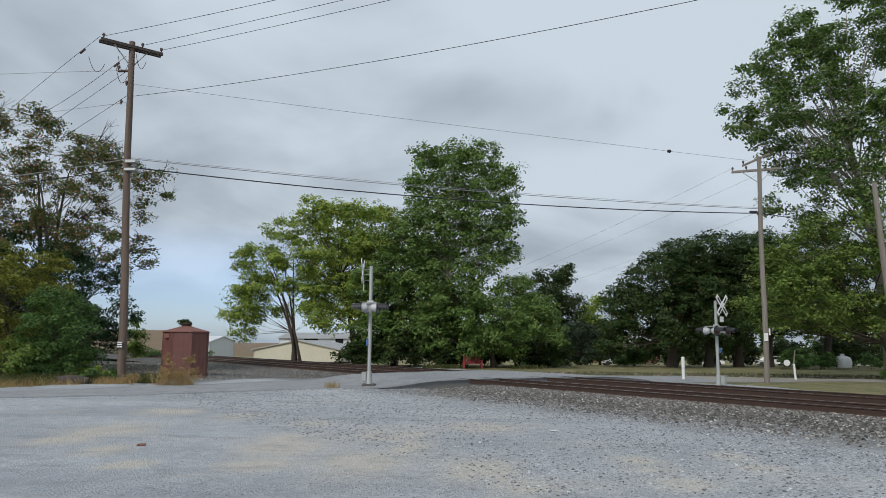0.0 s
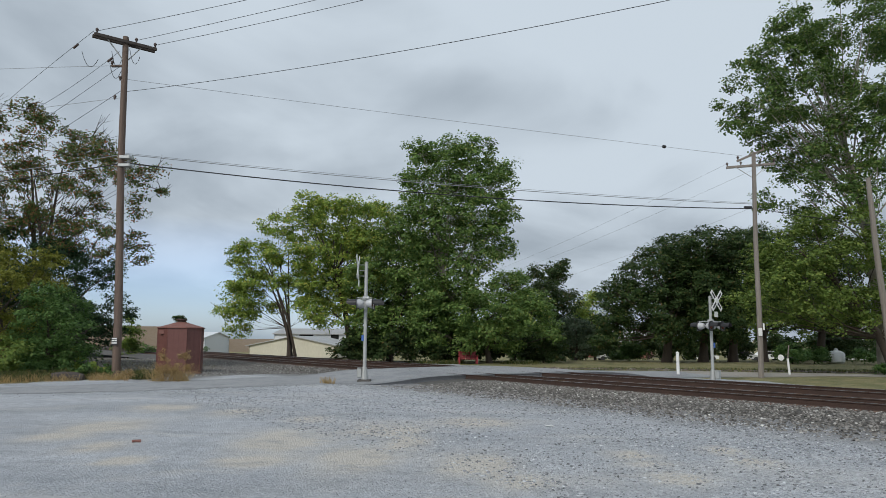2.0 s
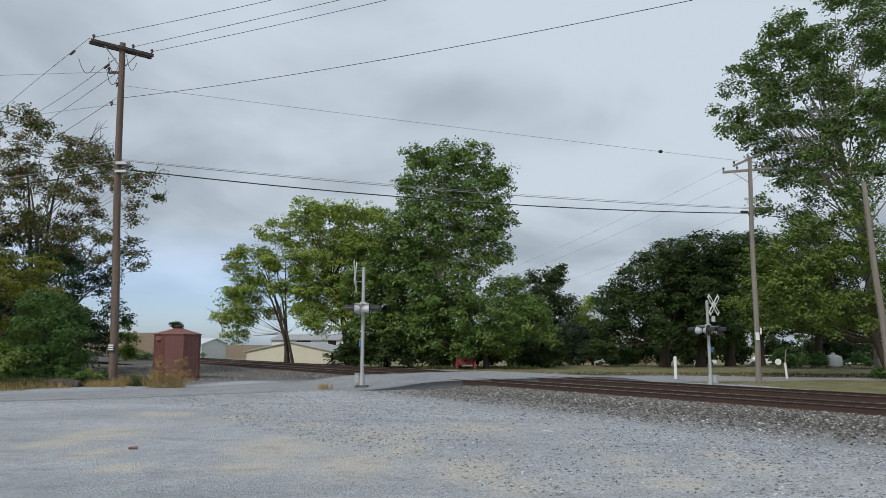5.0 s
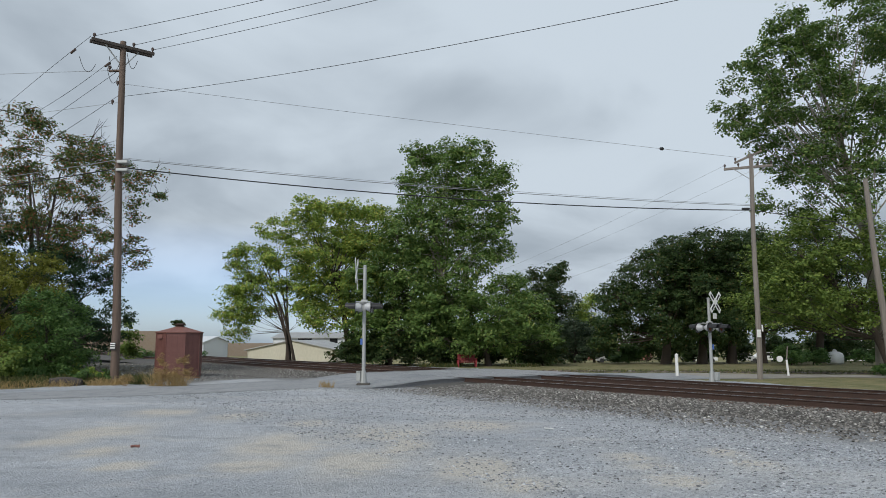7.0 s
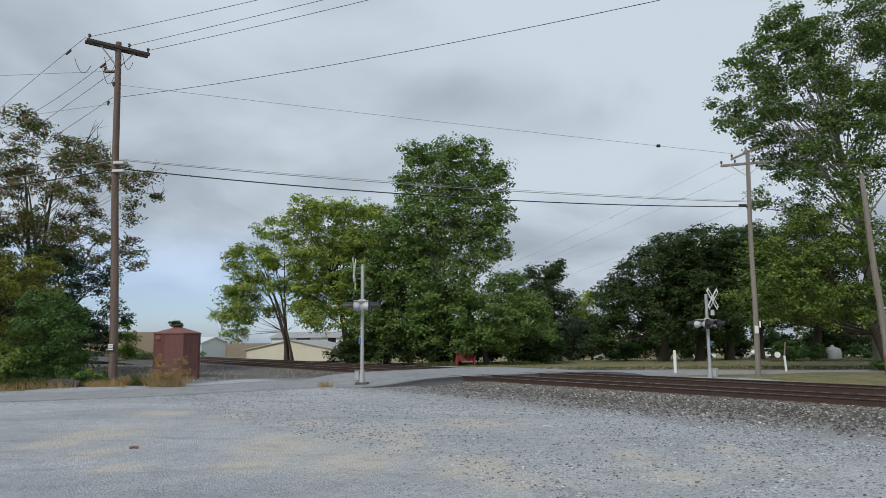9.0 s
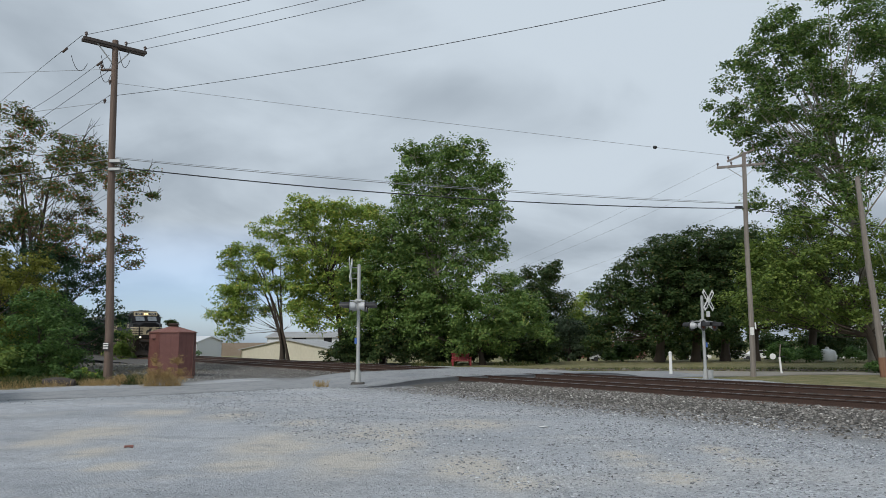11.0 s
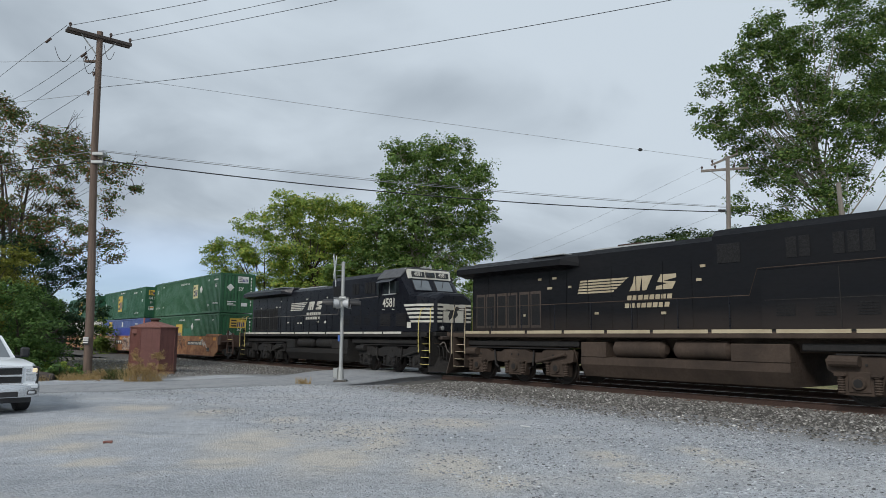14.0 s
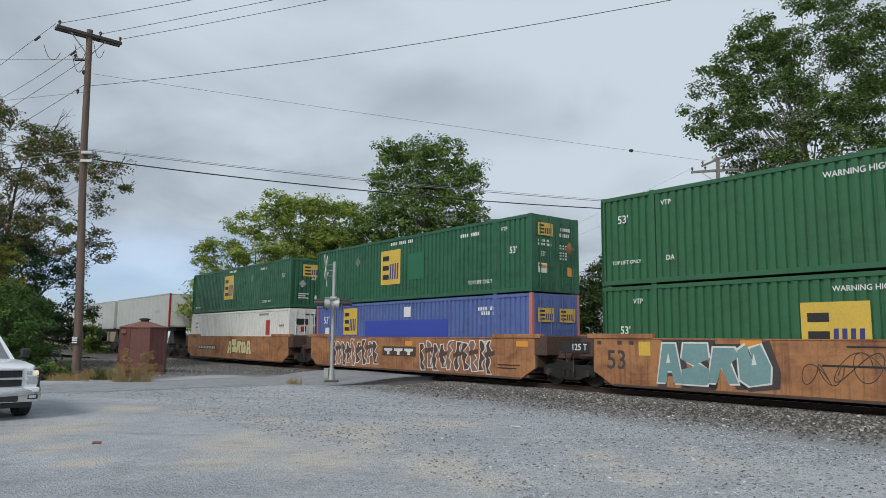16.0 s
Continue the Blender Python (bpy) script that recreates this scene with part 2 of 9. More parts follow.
def asphalt_mat():
    m, nt, b = blank("worn_asphalt")
    f = noise_fac(nt, 60, 3, 0.7)
    s = noise_fac(nt, 0.6, 5, 0.65, (0.6, 1.4, 1))
    col = blend_color(nt, f, (0.20, 0.207, 0.218), (0.39, 0.397, 0.41))
    col = blend_color(nt, math_node(nt, "MULTIPLY", s, 0.55), col, (0.36, 0.36, 0.365))
    worn = noise_fac(nt, 1.7, 6, 0.7, (1.2, 0.8, 1), 0.5, 0.66, 0.5)
    col = blend_color(nt, math_node(nt, "MULTIPLY", worn, 0.5), col, (0.16, 0.165, 0.175))
    nt.links.new(col, b.inputs["Base Color"])
    b.inputs["Roughness"].default_value = 0.85
    bump(nt, b, f, 0.4, 0.008)
    return m


M = {
    "ground": gravel_ground_mat(),
    "asphalt": asphalt_mat(),
    "dirt": mat("gravelly_dirt", (0.40, 0.37, 0.33), (0.27, 0.24, 0.20), 0.95, big_scale=0.5, fine_scale=20, amount=0.8, relief=0.6, fine=0.5),
    # bed colour darkened to paint the shade between the loose stones
    "ballast_bed": mat("ballast_bed", (0.105, 0.098, 0.09), (0.06, 0.052, 0.045), 0.95, big_scale=0.35, fine_scale=14, amount=0.7, relief=0.9, fine=0.6),
    "ballast": stone_mat("ballast_stone", [(0.0, (0.045, 0.041, 0.036)), (0.45, (0.17, 0.16, 0.145)), (0.85, (0.31, 0.297, 0.275)), (0.96, (0.42, 0.405, 0.38)), (1.0, (0.74, 0.72, 0.68))], 0.3),
    "pebble": stone_mat("limestone_pebble", [(0.0, (0.07, 0.07, 0.072)), (0.3, (0.22, 0.23, 0.245)), (0.75, (0.46, 0.475, 0.50)), (1.0, (0.70, 0.72, 0.74))], 0.25),
    "rail_side": mat("rusty_rail", (0.062, 0.038, 0.030), (0.095, 0.052, 0.036), 0.8, 0.2, 1.5, 30),
    "rail_top": mat("polished_rail_head", (0.46, 0.46, 0.47), (0.30, 0.27, 0.25), 0.32, 0.9, 0.8, 40, 0.3),
    "tie": mat("tie_wood", (0.11, 0.068, 0.05), (0.30, 0.15, 0.085), 0.9, 0, 1.0, 18, 0.7, (1, 6, 1)),
    "pole_wood": mat("weathered_pole_wood", (0.175, 0.125, 0.098), (0.075, 0.055, 0.044), 0.9, 0, 1.1, 12, 0.9, (6, 6, 0.25), 0.6, None, 0.5),
    "guy_yellow": mat("yellow_guy_guard", (0.62, 0.50, 0.08), (0.45, 0.36, 0.08), 0.5),
    "pole_rust": mat("stained_pole_foot", (0.24, 0.125, 0.075), (0.14, 0.085, 0.06), 0.9, 0, 0.9, 10, 0.8, (5, 5, 0.35), 0.4),
    "pole_dark": mat("dark_crossarm_wood", (0.075, 0.062, 0.055), (0.045, 0.037, 0.032), 0.9, 0, 0.8, 9, 0.7, (5, 5, 0.35), 0.4),
    "pole_grey": mat("grey_pole_wood", (0.27, 0.24, 0.21), (0.12, 0.098, 0.08), 0.9, 0, 1.1, 12, 0.9, (6, 6, 0.25), 0.6, None, 0.5),
    "aluminium": mat("bare_aluminium", (0.52, 0.53, 0.54), (0.40, 0.40, 0.40), 0.5, 0.15, 1.5, 30, 0.4),
    "galv": mat("galvanised_steel", (0.46, 0.47, 0.46), (0.33, 0.33, 0.31), 0.5, 0.35, 1.5, 30, 0.5),
    "white": mat("white_paint", (0.78, 0.78, 0.76), (0.55, 0.54, 0.50), 0.5, 0, 1.5, 20, 0.4),
    "black": mat("black_paint", (0.022, 0.022, 0.024), (0.04, 0.036, 0.032), 0.5, 0, 1.5, 20, 0.5),
    "wire": mat("black_cable", (0.03, 0.03, 0.032), None, 0.6, 0, 1, 10, 0.2),
    "wire_grey": mat("bare_cable", (0.30, 0.31, 0.32), None, 0.5, 0.3, 1, 10, 0.2),
    "porcelain": mat("brown_insulator", (0.10, 0.07, 0.06), None, 0.25),
    "booth": weathered("oxide_red_paint", (0.175, 0.070, 0.060), (0.115, 0.05, 0.042), (0.24, 0.115, 0.10), 0.62, 0.4, 0.5),
    "booth_roof": mat("faded_red_roof", (0.24, 0.105, 0.085), (0.15, 0.07, 0.058), 0.7, 0, 1.2, 10, 0.7),
    "bench": mat("red_bench_paint", (0.30, 0.035, 0.042), (0.21, 0.03, 0.035), 0.55),
    "barn": mat("cream_siding", (0.62, 0.585, 0.47), (0.48, 0.44, 0.34), 0.7, 0, 0.3, 6, 0.5, (1, 1, 0.3)),
    "barn_roof": mat("dull_metal_roof", (0.42, 0.42, 0.41), (0.28, 0.25, 0.23), 0.5, 0.3, 0.3, 5, 0.6),
    "shed": mat("white_shed_siding", (0.70, 0.72, 0.74), (0.55, 0.57, 0.60), 0.6, 0, 0.3, 6, 0.4),
    "dark": mat("dark_opening", (0.009, 0.009, 0.01), None, 0.9),
    "bark": mat("tree_bark", (0.085, 0.065, 0.05), (0.045, 0.036, 0.03), 0.95, 0, 1.2, 14, 0.7, (2, 2, 0.5), 0.5),
    "bark_pale": mat("pale_sycamore_bark", (0.33, 0.30, 0.25), (0.13, 0.11, 0.085), 0.9, 0, 1.6, 9, 0.9, (1, 1, 0.6), 0.3),
    "leaf_syc": leaf_mat("sycamore_leaves", [(0.0, (0.095, 0.17, 0.048)), (0.6, (0.17, 0.28, 0.07)), (0.93, (0.275, 0.38, 0.10)), (1.0, (0.43, 0.43, 0.136))]),
    "leaf_yel": leaf_mat("turning_leaves", [(0.0, (0.15, 0.25, 0.055)), (0.5, (0.30, 0.42, 0.085)), (0.92, (0.50, 0.56, 0.11)), (1.0, (0.66, 0.50, 0.12))]),
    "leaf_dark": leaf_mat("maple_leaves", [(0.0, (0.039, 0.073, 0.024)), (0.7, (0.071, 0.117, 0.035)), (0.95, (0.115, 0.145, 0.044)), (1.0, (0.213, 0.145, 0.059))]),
    "leaf_maple": leaf_mat("bright_maple_leaves", [(0.0, (0.034, 0.068, 0.021)), (0.7, (0.064, 0.113, 0.032)), (0.95, (0.115, 0.15, 0.042)), (1.0, (0.20, 0.14, 0.053))]),
    "leaf_mid": leaf_mat("hedge_leaves", [(0.0, (0.064, 0.135, 0.038)), (0.6, (0.110, 0.206, 0.056)), (1.0, (0.182, 0.286, 0.080))]),
    "leaf_rust": leaf_mat("locust_leaves", [(0.0, (0.08, 0.135, 0.042)), (0.6, (0.14, 0.20, 0.058)), (0.8, (0.30, 0.19, 0.08)), (1.0, (0.44, 0.15, 0.085))]),
    "leaf_olive": leaf_mat("olive_leaves", [(0.0, (0.10, 0.165, 0.038)), (0.6, (0.18, 0.265, 0.055)), (1.0, (0.30, 0.36, 0.085))]),
    "leaf_tall": leaf_mat("deep_sycamore_leaves", [(0.0, (0.072, 0.135, 0.038)), (0.6, (0.13, 0.22, 0.056)), (0.93, (0.21, 0.30, 0.08)), (1.0, (0.34, 0.34, 0.11))]),
    "leaf_moss": leaf_mat("yellow_green_leaves", [(0.0, (0.14, 0.165, 0.03)), (0.6, (0.24, 0.265, 0.045)), (1.0, (0.36, 0.34, 0.07))]),
    "leaf_grey": leaf_mat("blue_green_leaves", [(0.0, (0.05, 0.085, 0.05)), (0.7, (0.09, 0.13, 0.075)), (1.0, (0.14, 0.18, 0.10))]),
    "leaf_pine": leaf_mat("deep_green_leaves", [(0.0, (0.028, 0.065, 0.032)), (0.7, (0.055, 0.11, 0.05)), (1.0, (0.095, 0.15, 0.07))]),
    "straw": leaf_mat("dry_grass", [(0.0, (0.336, 0.240, 0.108)), (0.6, (0.480, 0.348, 0.156)), (1.0, (0.624, 0.456, 0.240))]),
    "weed": leaf_mat("weed_leaves", [(0.0, (0.05, 0.08, 0.025)), (0.6, (0.09, 0.12, 0.04)), (1.0, (0.30, 0.24, 0.08))]),
}


# ---- mesh building ----
class Shape:
    """Collects vertices and faces of one mesh."""

    def __init__(self):
        self.v, self.f = [], []

    def add(self, verts, faces, m=None):
        n = len(self.v)
        self.v += [tuple(m @ Vector(p)) if m else tuple(p) for p in verts]
        self.f += [tuple(i + n for i in f) for f in faces]
        return self

    def box(self, x0, x1, y0, y1, z0, z1, c=0.0, m=None):
        """A box, with its edges chamfered by c."""
        if c <= 0:
            v = [(x, y, z) for z in (z0, z1) for y in (y0, y1) for x in (x0, x1)]
            return self.add(v, [(0, 2, 3, 1), (4, 5, 7, 6), (0, 1, 5, 4), (2, 6, 7, 3), (0, 4, 6, 2), (1, 3, 7, 5)], m)
        v, idx = [], {}
        for i, x in enumerate((x0, x1)):
            for j, y in enumerate((y0, y1)):
                for k, z in enumerate((z0, z1)):
                    sx, sy, sz = (c, -c)[i], (c, -c)[j], (c, -c)[k]
                    for a, p in enumerate(((x, y + sy, z + sz), (x + sx, y, z + sz), (x + sx, y + sy, z))):
                        idx[i, j, k, a] = len(v)
                        v.append(p)
        f = []
        for s in (0, 1):
            f.append([idx[s, 0, 0, 0], idx[s, 1, 0, 0], idx[s, 1, 1, 0], idx[s, 0, 1, 0]])
            f.append([idx[0, s, 0, 1], idx[1, s, 0, 1], idx[1, s, 1, 1], idx[0, s, 1, 1]])
            f.append([idx[0, 0, s, 2], idx[1, 0, s, 2], idx[1, 1, s, 2], idx[0, 1, s, 2]])
        for s in (0, 1):
            for t in (0, 1):
                f.append([idx[s, t, 0, 0], idx[s, t, 1, 0], idx[s, t, 1, 1], idx[s, t, 0, 1]])
                f.append([idx[s, 0, t, 0], idx[s, 1, t, 0], idx[s, 1, t, 2], idx[s, 0, t, 2]])
                f.append([idx[0, s, t, 1], idx[1, s, t, 1], idx[1, s, t, 2], idx[0, s, t, 2]])
                for k in (0, 1):
                    f.append([idx[s, t, k, 0], idx[s, t, k, 1], idx[s, t, k, 2]])
        return self.add(v, f, m)

    def tube(self, pts, radii, n=8, m=None, caps=True):
        """A round bar through the points, with a radius at each."""
        pts = [Vector(p) for p in pts]
        if isinstance(radii, (int, float)):
            radii = [radii] * len(pts)
        v, f = [], []
        for i, p in enumerate(pts):
            d = (pts[min(i + 1, len(pts) - 1)] - pts[max(i - 1, 0)]).normalized()
            a = d.cross(Vector((0, 0, 1)) if abs(d.z) < 0.9 else Vector((1, 0, 0))).normalized()
            b = d.cross(a)
            for k in range(n):
                w = 2 * math.pi * k / n
                v.append(p + (a * math.cos(w) + b * math.sin(w)) * radii[i])
        for i in range(len(pts) - 1):
            for k in range(n):
                f.append((i * n + k, i * n + (k + 1) % n, (i + 1) * n + (k + 1) % n, (i + 1) * n + k))
        if caps:
            f += [tuple(range(n))[::-1], tuple(range((len(pts) - 1) * n, len(pts) * n))]
        return self.add(v, f, m)

    def prism(self, poly, axis, a0, a1, m=None):
        """A polygon drawn in the two other axes, drawn out along axis from a0 to a1."""
        def at(p, a):
            return {"x": (a, p[0], p[1]), "y": (p[0], a, p[1]), "z": (p[0], p[1], a)}[axis]
        n = len(poly)
        v = [at(p, a0) for p in poly] + [at(p, a1) for p in poly]
        f = [tuple(range(n)), tuple(range(n, 2 * n))[::-1]] + [(i, (i + 1) % n, n + (i + 1) % n, n + i) for i in range(n)]
        return self.add(v, f, m)

    def lathe(self, profile, n=12, m=None):
        """(radius, z) pairs turned round z."""
        v = [(r * math.cos(2 * math.pi * k / n), r * math.sin(2 * math.pi * k / n), z) for r, z in profile for k in range(n)]
        f = [(i * n + k, i * n + (k + 1) % n, (i + 1) * n + (k + 1) % n, (i + 1) * n + k) for i in range(len(profile) - 1) for k in range(n)]
        f += [tuple(range(n))[::-1], tuple(range((len(profile) - 1) * n, len(profile) * n))]
        return self.add(v, f, m)

    def mesh(self, name, material, smooth=False, fix=True):
        me = bpy.data.meshes.new(name)
        me.from_pydata(self.v, [], self.f)
        if fix and len(self.v) < 20000:
            bm = bmesh.new()
            bm.from_mesh(me)
            bmesh.ops.recalc_face_normals(bm, faces=bm.faces)
            bm.to_mesh(me)
            bm.free()
        me.materials.append(material)
        if smooth:
            me.polygons.foreach_set("use_smooth", [True] * len(me.polygons))
            me.set_sharp_from_angle(angle=radians(40))
        return me


def part(name, shape, material, parent=None, label="", m=None, smooth=False):
    """One mesh object, under a thing or under a part."""
    me = shape if isinstance(shape, bpy.types.Mesh) else shape.mesh(name, material, smooth)
    ob = new(name, me)
    if parent:
        ob.parent = parent
    if m:
        ob.matrix_basis = m
    return tagged(ob, label)


def thing(name, m, label, category, group="", kind=""):
    ob = new(name)
    ob.empty_display_size = 0.3
    ob.matrix_basis = m
    return tagged(ob, label, category, group, kind)


def quads(name, verts, material):
    """A mesh of loose quads from an array of shape (n, 4, 3)."""
    n = len(verts)
    me = bpy.data.meshes.new(name)
    me.vertices.add(4 * n)
    me.vertices.foreach_set("co", np.ascontiguousarray(verts, dtype=np.float32).ravel())
    me.loops.add(4 * n)
    me.loops.foreach_set("vertex_index", np.arange(4 * n, dtype=np.int32))
    me.polygons.add(n)
    me.polygons.foreach_set("loop_start", np.arange(0, 4 * n, 4, dtype=np.int32))
    me.update(calc_edges=True)
    me.materials.append(material)
    return me


def lettering(text, size, material, parent, m, name="lettering", squeeze=1.0):
    """Painted characters as a thin mesh."""
    cu = bpy.data.curves.new(name, "FONT")
    cu.body, cu.size, cu.align_x, cu.align_y, cu.extrude = text, size, "CENTER", "CENTER", 0.002
    cu.resolution_u, cu.offset = 3, 0.012 * size
    tmp = bpy.data.objects.new(name, cu)
    scene.collection.objects.link(tmp)
    me = bpy.data.meshes.new_from_object(tmp.evaluated_get(bpy.context.evaluated_depsgraph_get()))
    bpy.data.objects.remove(tmp)
    me.transform(Matrix.Diagonal((squeeze, 1, 1, 1)))
    me.materials.clear()
    me.materials.append(material)
    return part(name, me, material, parent, "", m)


# ---- the railway's line and the lie of the land ----
ALONG = Vector((0.61909, -0.78532, 0))   # the way that the train goes
ACROSS = Vector((0.78532, 0.61909, 0))   # away from the camera
MID = Vector((4.373, 26.369, 0))         # on the near track's middle line
SPACING = 4.1                            # between the two tracks


def line(s, off, z=0.0):
    return MID + ALONG * s + ACROSS * off + Vector((0, 0, z))


LINE = Matrix.Translation(MID) @ Matrix.Rotation(math.atan2(ALONG.y, ALONG.x), 4, "Z")


def smooth(a, b, x):
    t = min(max((x - a) / (b - a), 0), 1)
    return t * t * (3 - 2 * t)


def land(x, y):
    """Height of the ground."""
    off = x * ACROSS.x + y * ACROSS.y - MID.dot(ACROSS)
    z = -0.12 - 0.15 * smooth(-9, -4.5, off) - 0.13 * smooth(7, 11, off)
    z -= 1.1 * smooth(60, 100, y - 0.25 * x)
    z += 7.5 * smooth(120, 330, y - 0.2 * x) * (1 - smooth(-0.40, -0.36, x / max(y, 1.0)))
    bumps = 0.03 * noise.noise((x * 0.25, y * 0.25, 0.3)) + 0.012 * noise.noise((x * 0.9, y * 0.9, 1.7))
    return z + bumps * (1 - smooth(-8, -5, off) + smooth(11, 14, off))


# worn sandy spots on the lot: x, y, radius along x, radius along y
SAND = [(-6.7, 13.0, 0.62, 0.9), (-7.2, 16.7, 0.6, 0.9), (-5.3, 16.1, 0.5, 0.8), (-3.1, 11.6, 0.7, 1.2), (-3.4, 14.6, 0.4, 0.6), (-1.6, 10.1, 0.55, 1.15), (-3.0, 9.8, 0.5, 0.55), (-5.6, 10.8, 0.32, 0.56), (-4.7, 9.6, 0.3, 0.4), (-1.6, 13.1, 0.65, 1.1), (-1.1, 11.6, 0.4, 0.9),
        (0.0, 9.7, 0.5, 0.9), (2.2, 10.5, 0.36, 0.42), (2.3, 9.9, 0.3, 0.3), (2.5, 8.9, 0.3, 0.35), (3.7, 11.0, 0.28, 0.4), (3.8, 10.1, 0.3, 0.35), (0.0, 14.5, 0.75, 0.8), (0.5, 8.6, 0.35, 0.42), (-6.9, 11.7, 0.5, 0.55)]


def sandy(x, y):
    v = max(math.exp(-((x - a) / r) ** 2 - ((y - b) / q) ** 2) for a, b, r, q in SAND)
    v = v * (0.8 + 0.7 * noise.noise((x * 1.6, y * 1.1, 3.0))) + 0.16 * noise.noise((x * 0.35, y * 0.5, 9.0))
    return min(max(v, 0.0), 1.0)


def coarse(x, y):
    """Ballast spread beside the track, behind the lane."""
    p = Vector((x, y, 0)) - MID
    s, o = p.dot(ALONG), p.dot(ACROSS)
    edge = float(np.interp(o, [-12.8, -6.3, 0], [-9.2, -14.4, -15.0]))
    left = smooth(0, 1.5, edge - s) * smooth(-13.5, -10.5, o) * (1 - smooth(8, 10, o))
    return max(left, smooth(-8.5, -5.0, o + 0.8 * noise.noise((x * 0.5, y * 0.5, 5))) * (1 - smooth(8, 10, o)) * 0.8)


def build_ground():
    def ticks(reach, n):
        u = np.linspace(-1, 1, n)
        return np.sign(u) * (np.abs(u) * 34 + (reach - 34) * np.abs(u) ** 7)
    xs, ys = ticks(1500, 241), ticks(1500, 241) + 20
    v = [(x, y, land(x, y)) for y in ys for x in xs]
    n = len(xs)
    f = [(j * n + i, j * n + i + 1, (j + 1) * n + i + 1, (j + 1) * n + i) for j in range(n - 1) for i in range(n - 1)]
    me = bpy.data.meshes.new("ground")
    me.from_pydata(v, [], f)
    me.materials.append(M["ground"])
    me.polygons.foreach_set("use_smooth", [True] * len(me.polygons))
    for nm, fn in (("sand", sandy), ("coarse", coarse)):
        at = me.attributes.new(nm, "FLOAT", "POINT")
        at.data.foreach_set("value", [fn(x, y) if abs(x) < 60 and 0 < y < 90 else 0.0 for x, y, z in v])
    tagged(new("ground", me), "grey gravel lot with sandy patches, lawn beyond the railway", "ground", kind="structure")


def ribbon(name, rows, material, label, category, lift=0.02, sub=6):
    """A strip laid on the land: rows of left and right edge points with a height over the land, or None for level with the rails."""
    v, f = [], []
    pts = []
    for a, b in zip(rows, rows[1:]):
        for k in range(sub):
            t = k / sub
            pts.append([a[i] * (1 - t) + b[i] * t for i in range(5)])
    pts.append(list(rows[-1]))
    cross = 8
    for x0, y0, x1, y1, up in pts:
        for k in range(cross + 1):
            t = k / cross
            x, y = x0 + (x1 - x0) * t, y0 + (y1 - y0) * t
            off = x * ACROSS.x + y * ACROSS.y - MID.dot(ACROSS)
            lvl = smooth(-7, -2.2, off) * (1 - smooth(6.4, 11, off))
            z = (land(x, y) + lift) * (1 - lvl) + (0.0) * lvl
            z -= 0.03 * (abs(t - 0.5) * 2) ** 4
            v.append((x, y, z))
    w = cross + 1
    for j in range(len(pts) - 1):
        for k in range(cross):
            f.append((j * w + k, j * w + k + 1, (j + 1) * w + k + 1, (j + 1) * w + k))
    edge = [j * w for j in range(len(pts))], [j * w + cross for j in range(len(pts))]
    for e in edge:
        base = len(v)
        v += [(v[i][0], v[i][1], v[i][2] - 0.25) for i in e]
        f += [(e[i], e[i + 1], base + i + 1, base + i) for i in range(len(e) - 1)]
    me = bpy.data.meshes.new(name)
    me.from_pydata(v, [], f)
    me.materials.append(material)
    me.polygons.foreach_set("use_smooth", [True] * len(me.polygons))
    return tagged(new(name, me), label, category, kind="structure")


def build_road():
    # left and right edge: x, y, x, y
    ribbon("road", [
        (-62, 8, -58, 1.5, 0), (-36, 15, -33, 9.5, 0), (-22, 19.8, -20, 16.0, 0), (-14.2, 23.4, -12.6, 20.4, 0),
        (-10.6, 27.4, -6.2, 24.6, 0), (-7.4, 33.8, -3.4, 27.8, 0), (-4.9, 37.5, -0.6, 31.0, 0), (-2.2, 40.2, 3.2, 33.4, 0),
        (1.2, 43.0, 6.6, 35.0, 0), (6.0, 45.5, 10.5, 37.2, 0), (12.2, 45.2, 12.9, 38.0, 0)],
        M["asphalt"], "worn grey asphalt lane over the level crossing", "road", 0.03)
    ribbon("dirt_lane", [(12.2, 45.2, 12.9, 38.0, 0), (18, 44.2, 18.5, 39.6, 0), (24.0, 43.2, 23.5, 39.6, 0), (30, 42.3, 29.5, 39.8, 0)],
           M["dirt"], "tan gravelly dirt where the lane leaves the crossing", "road", 0.03)


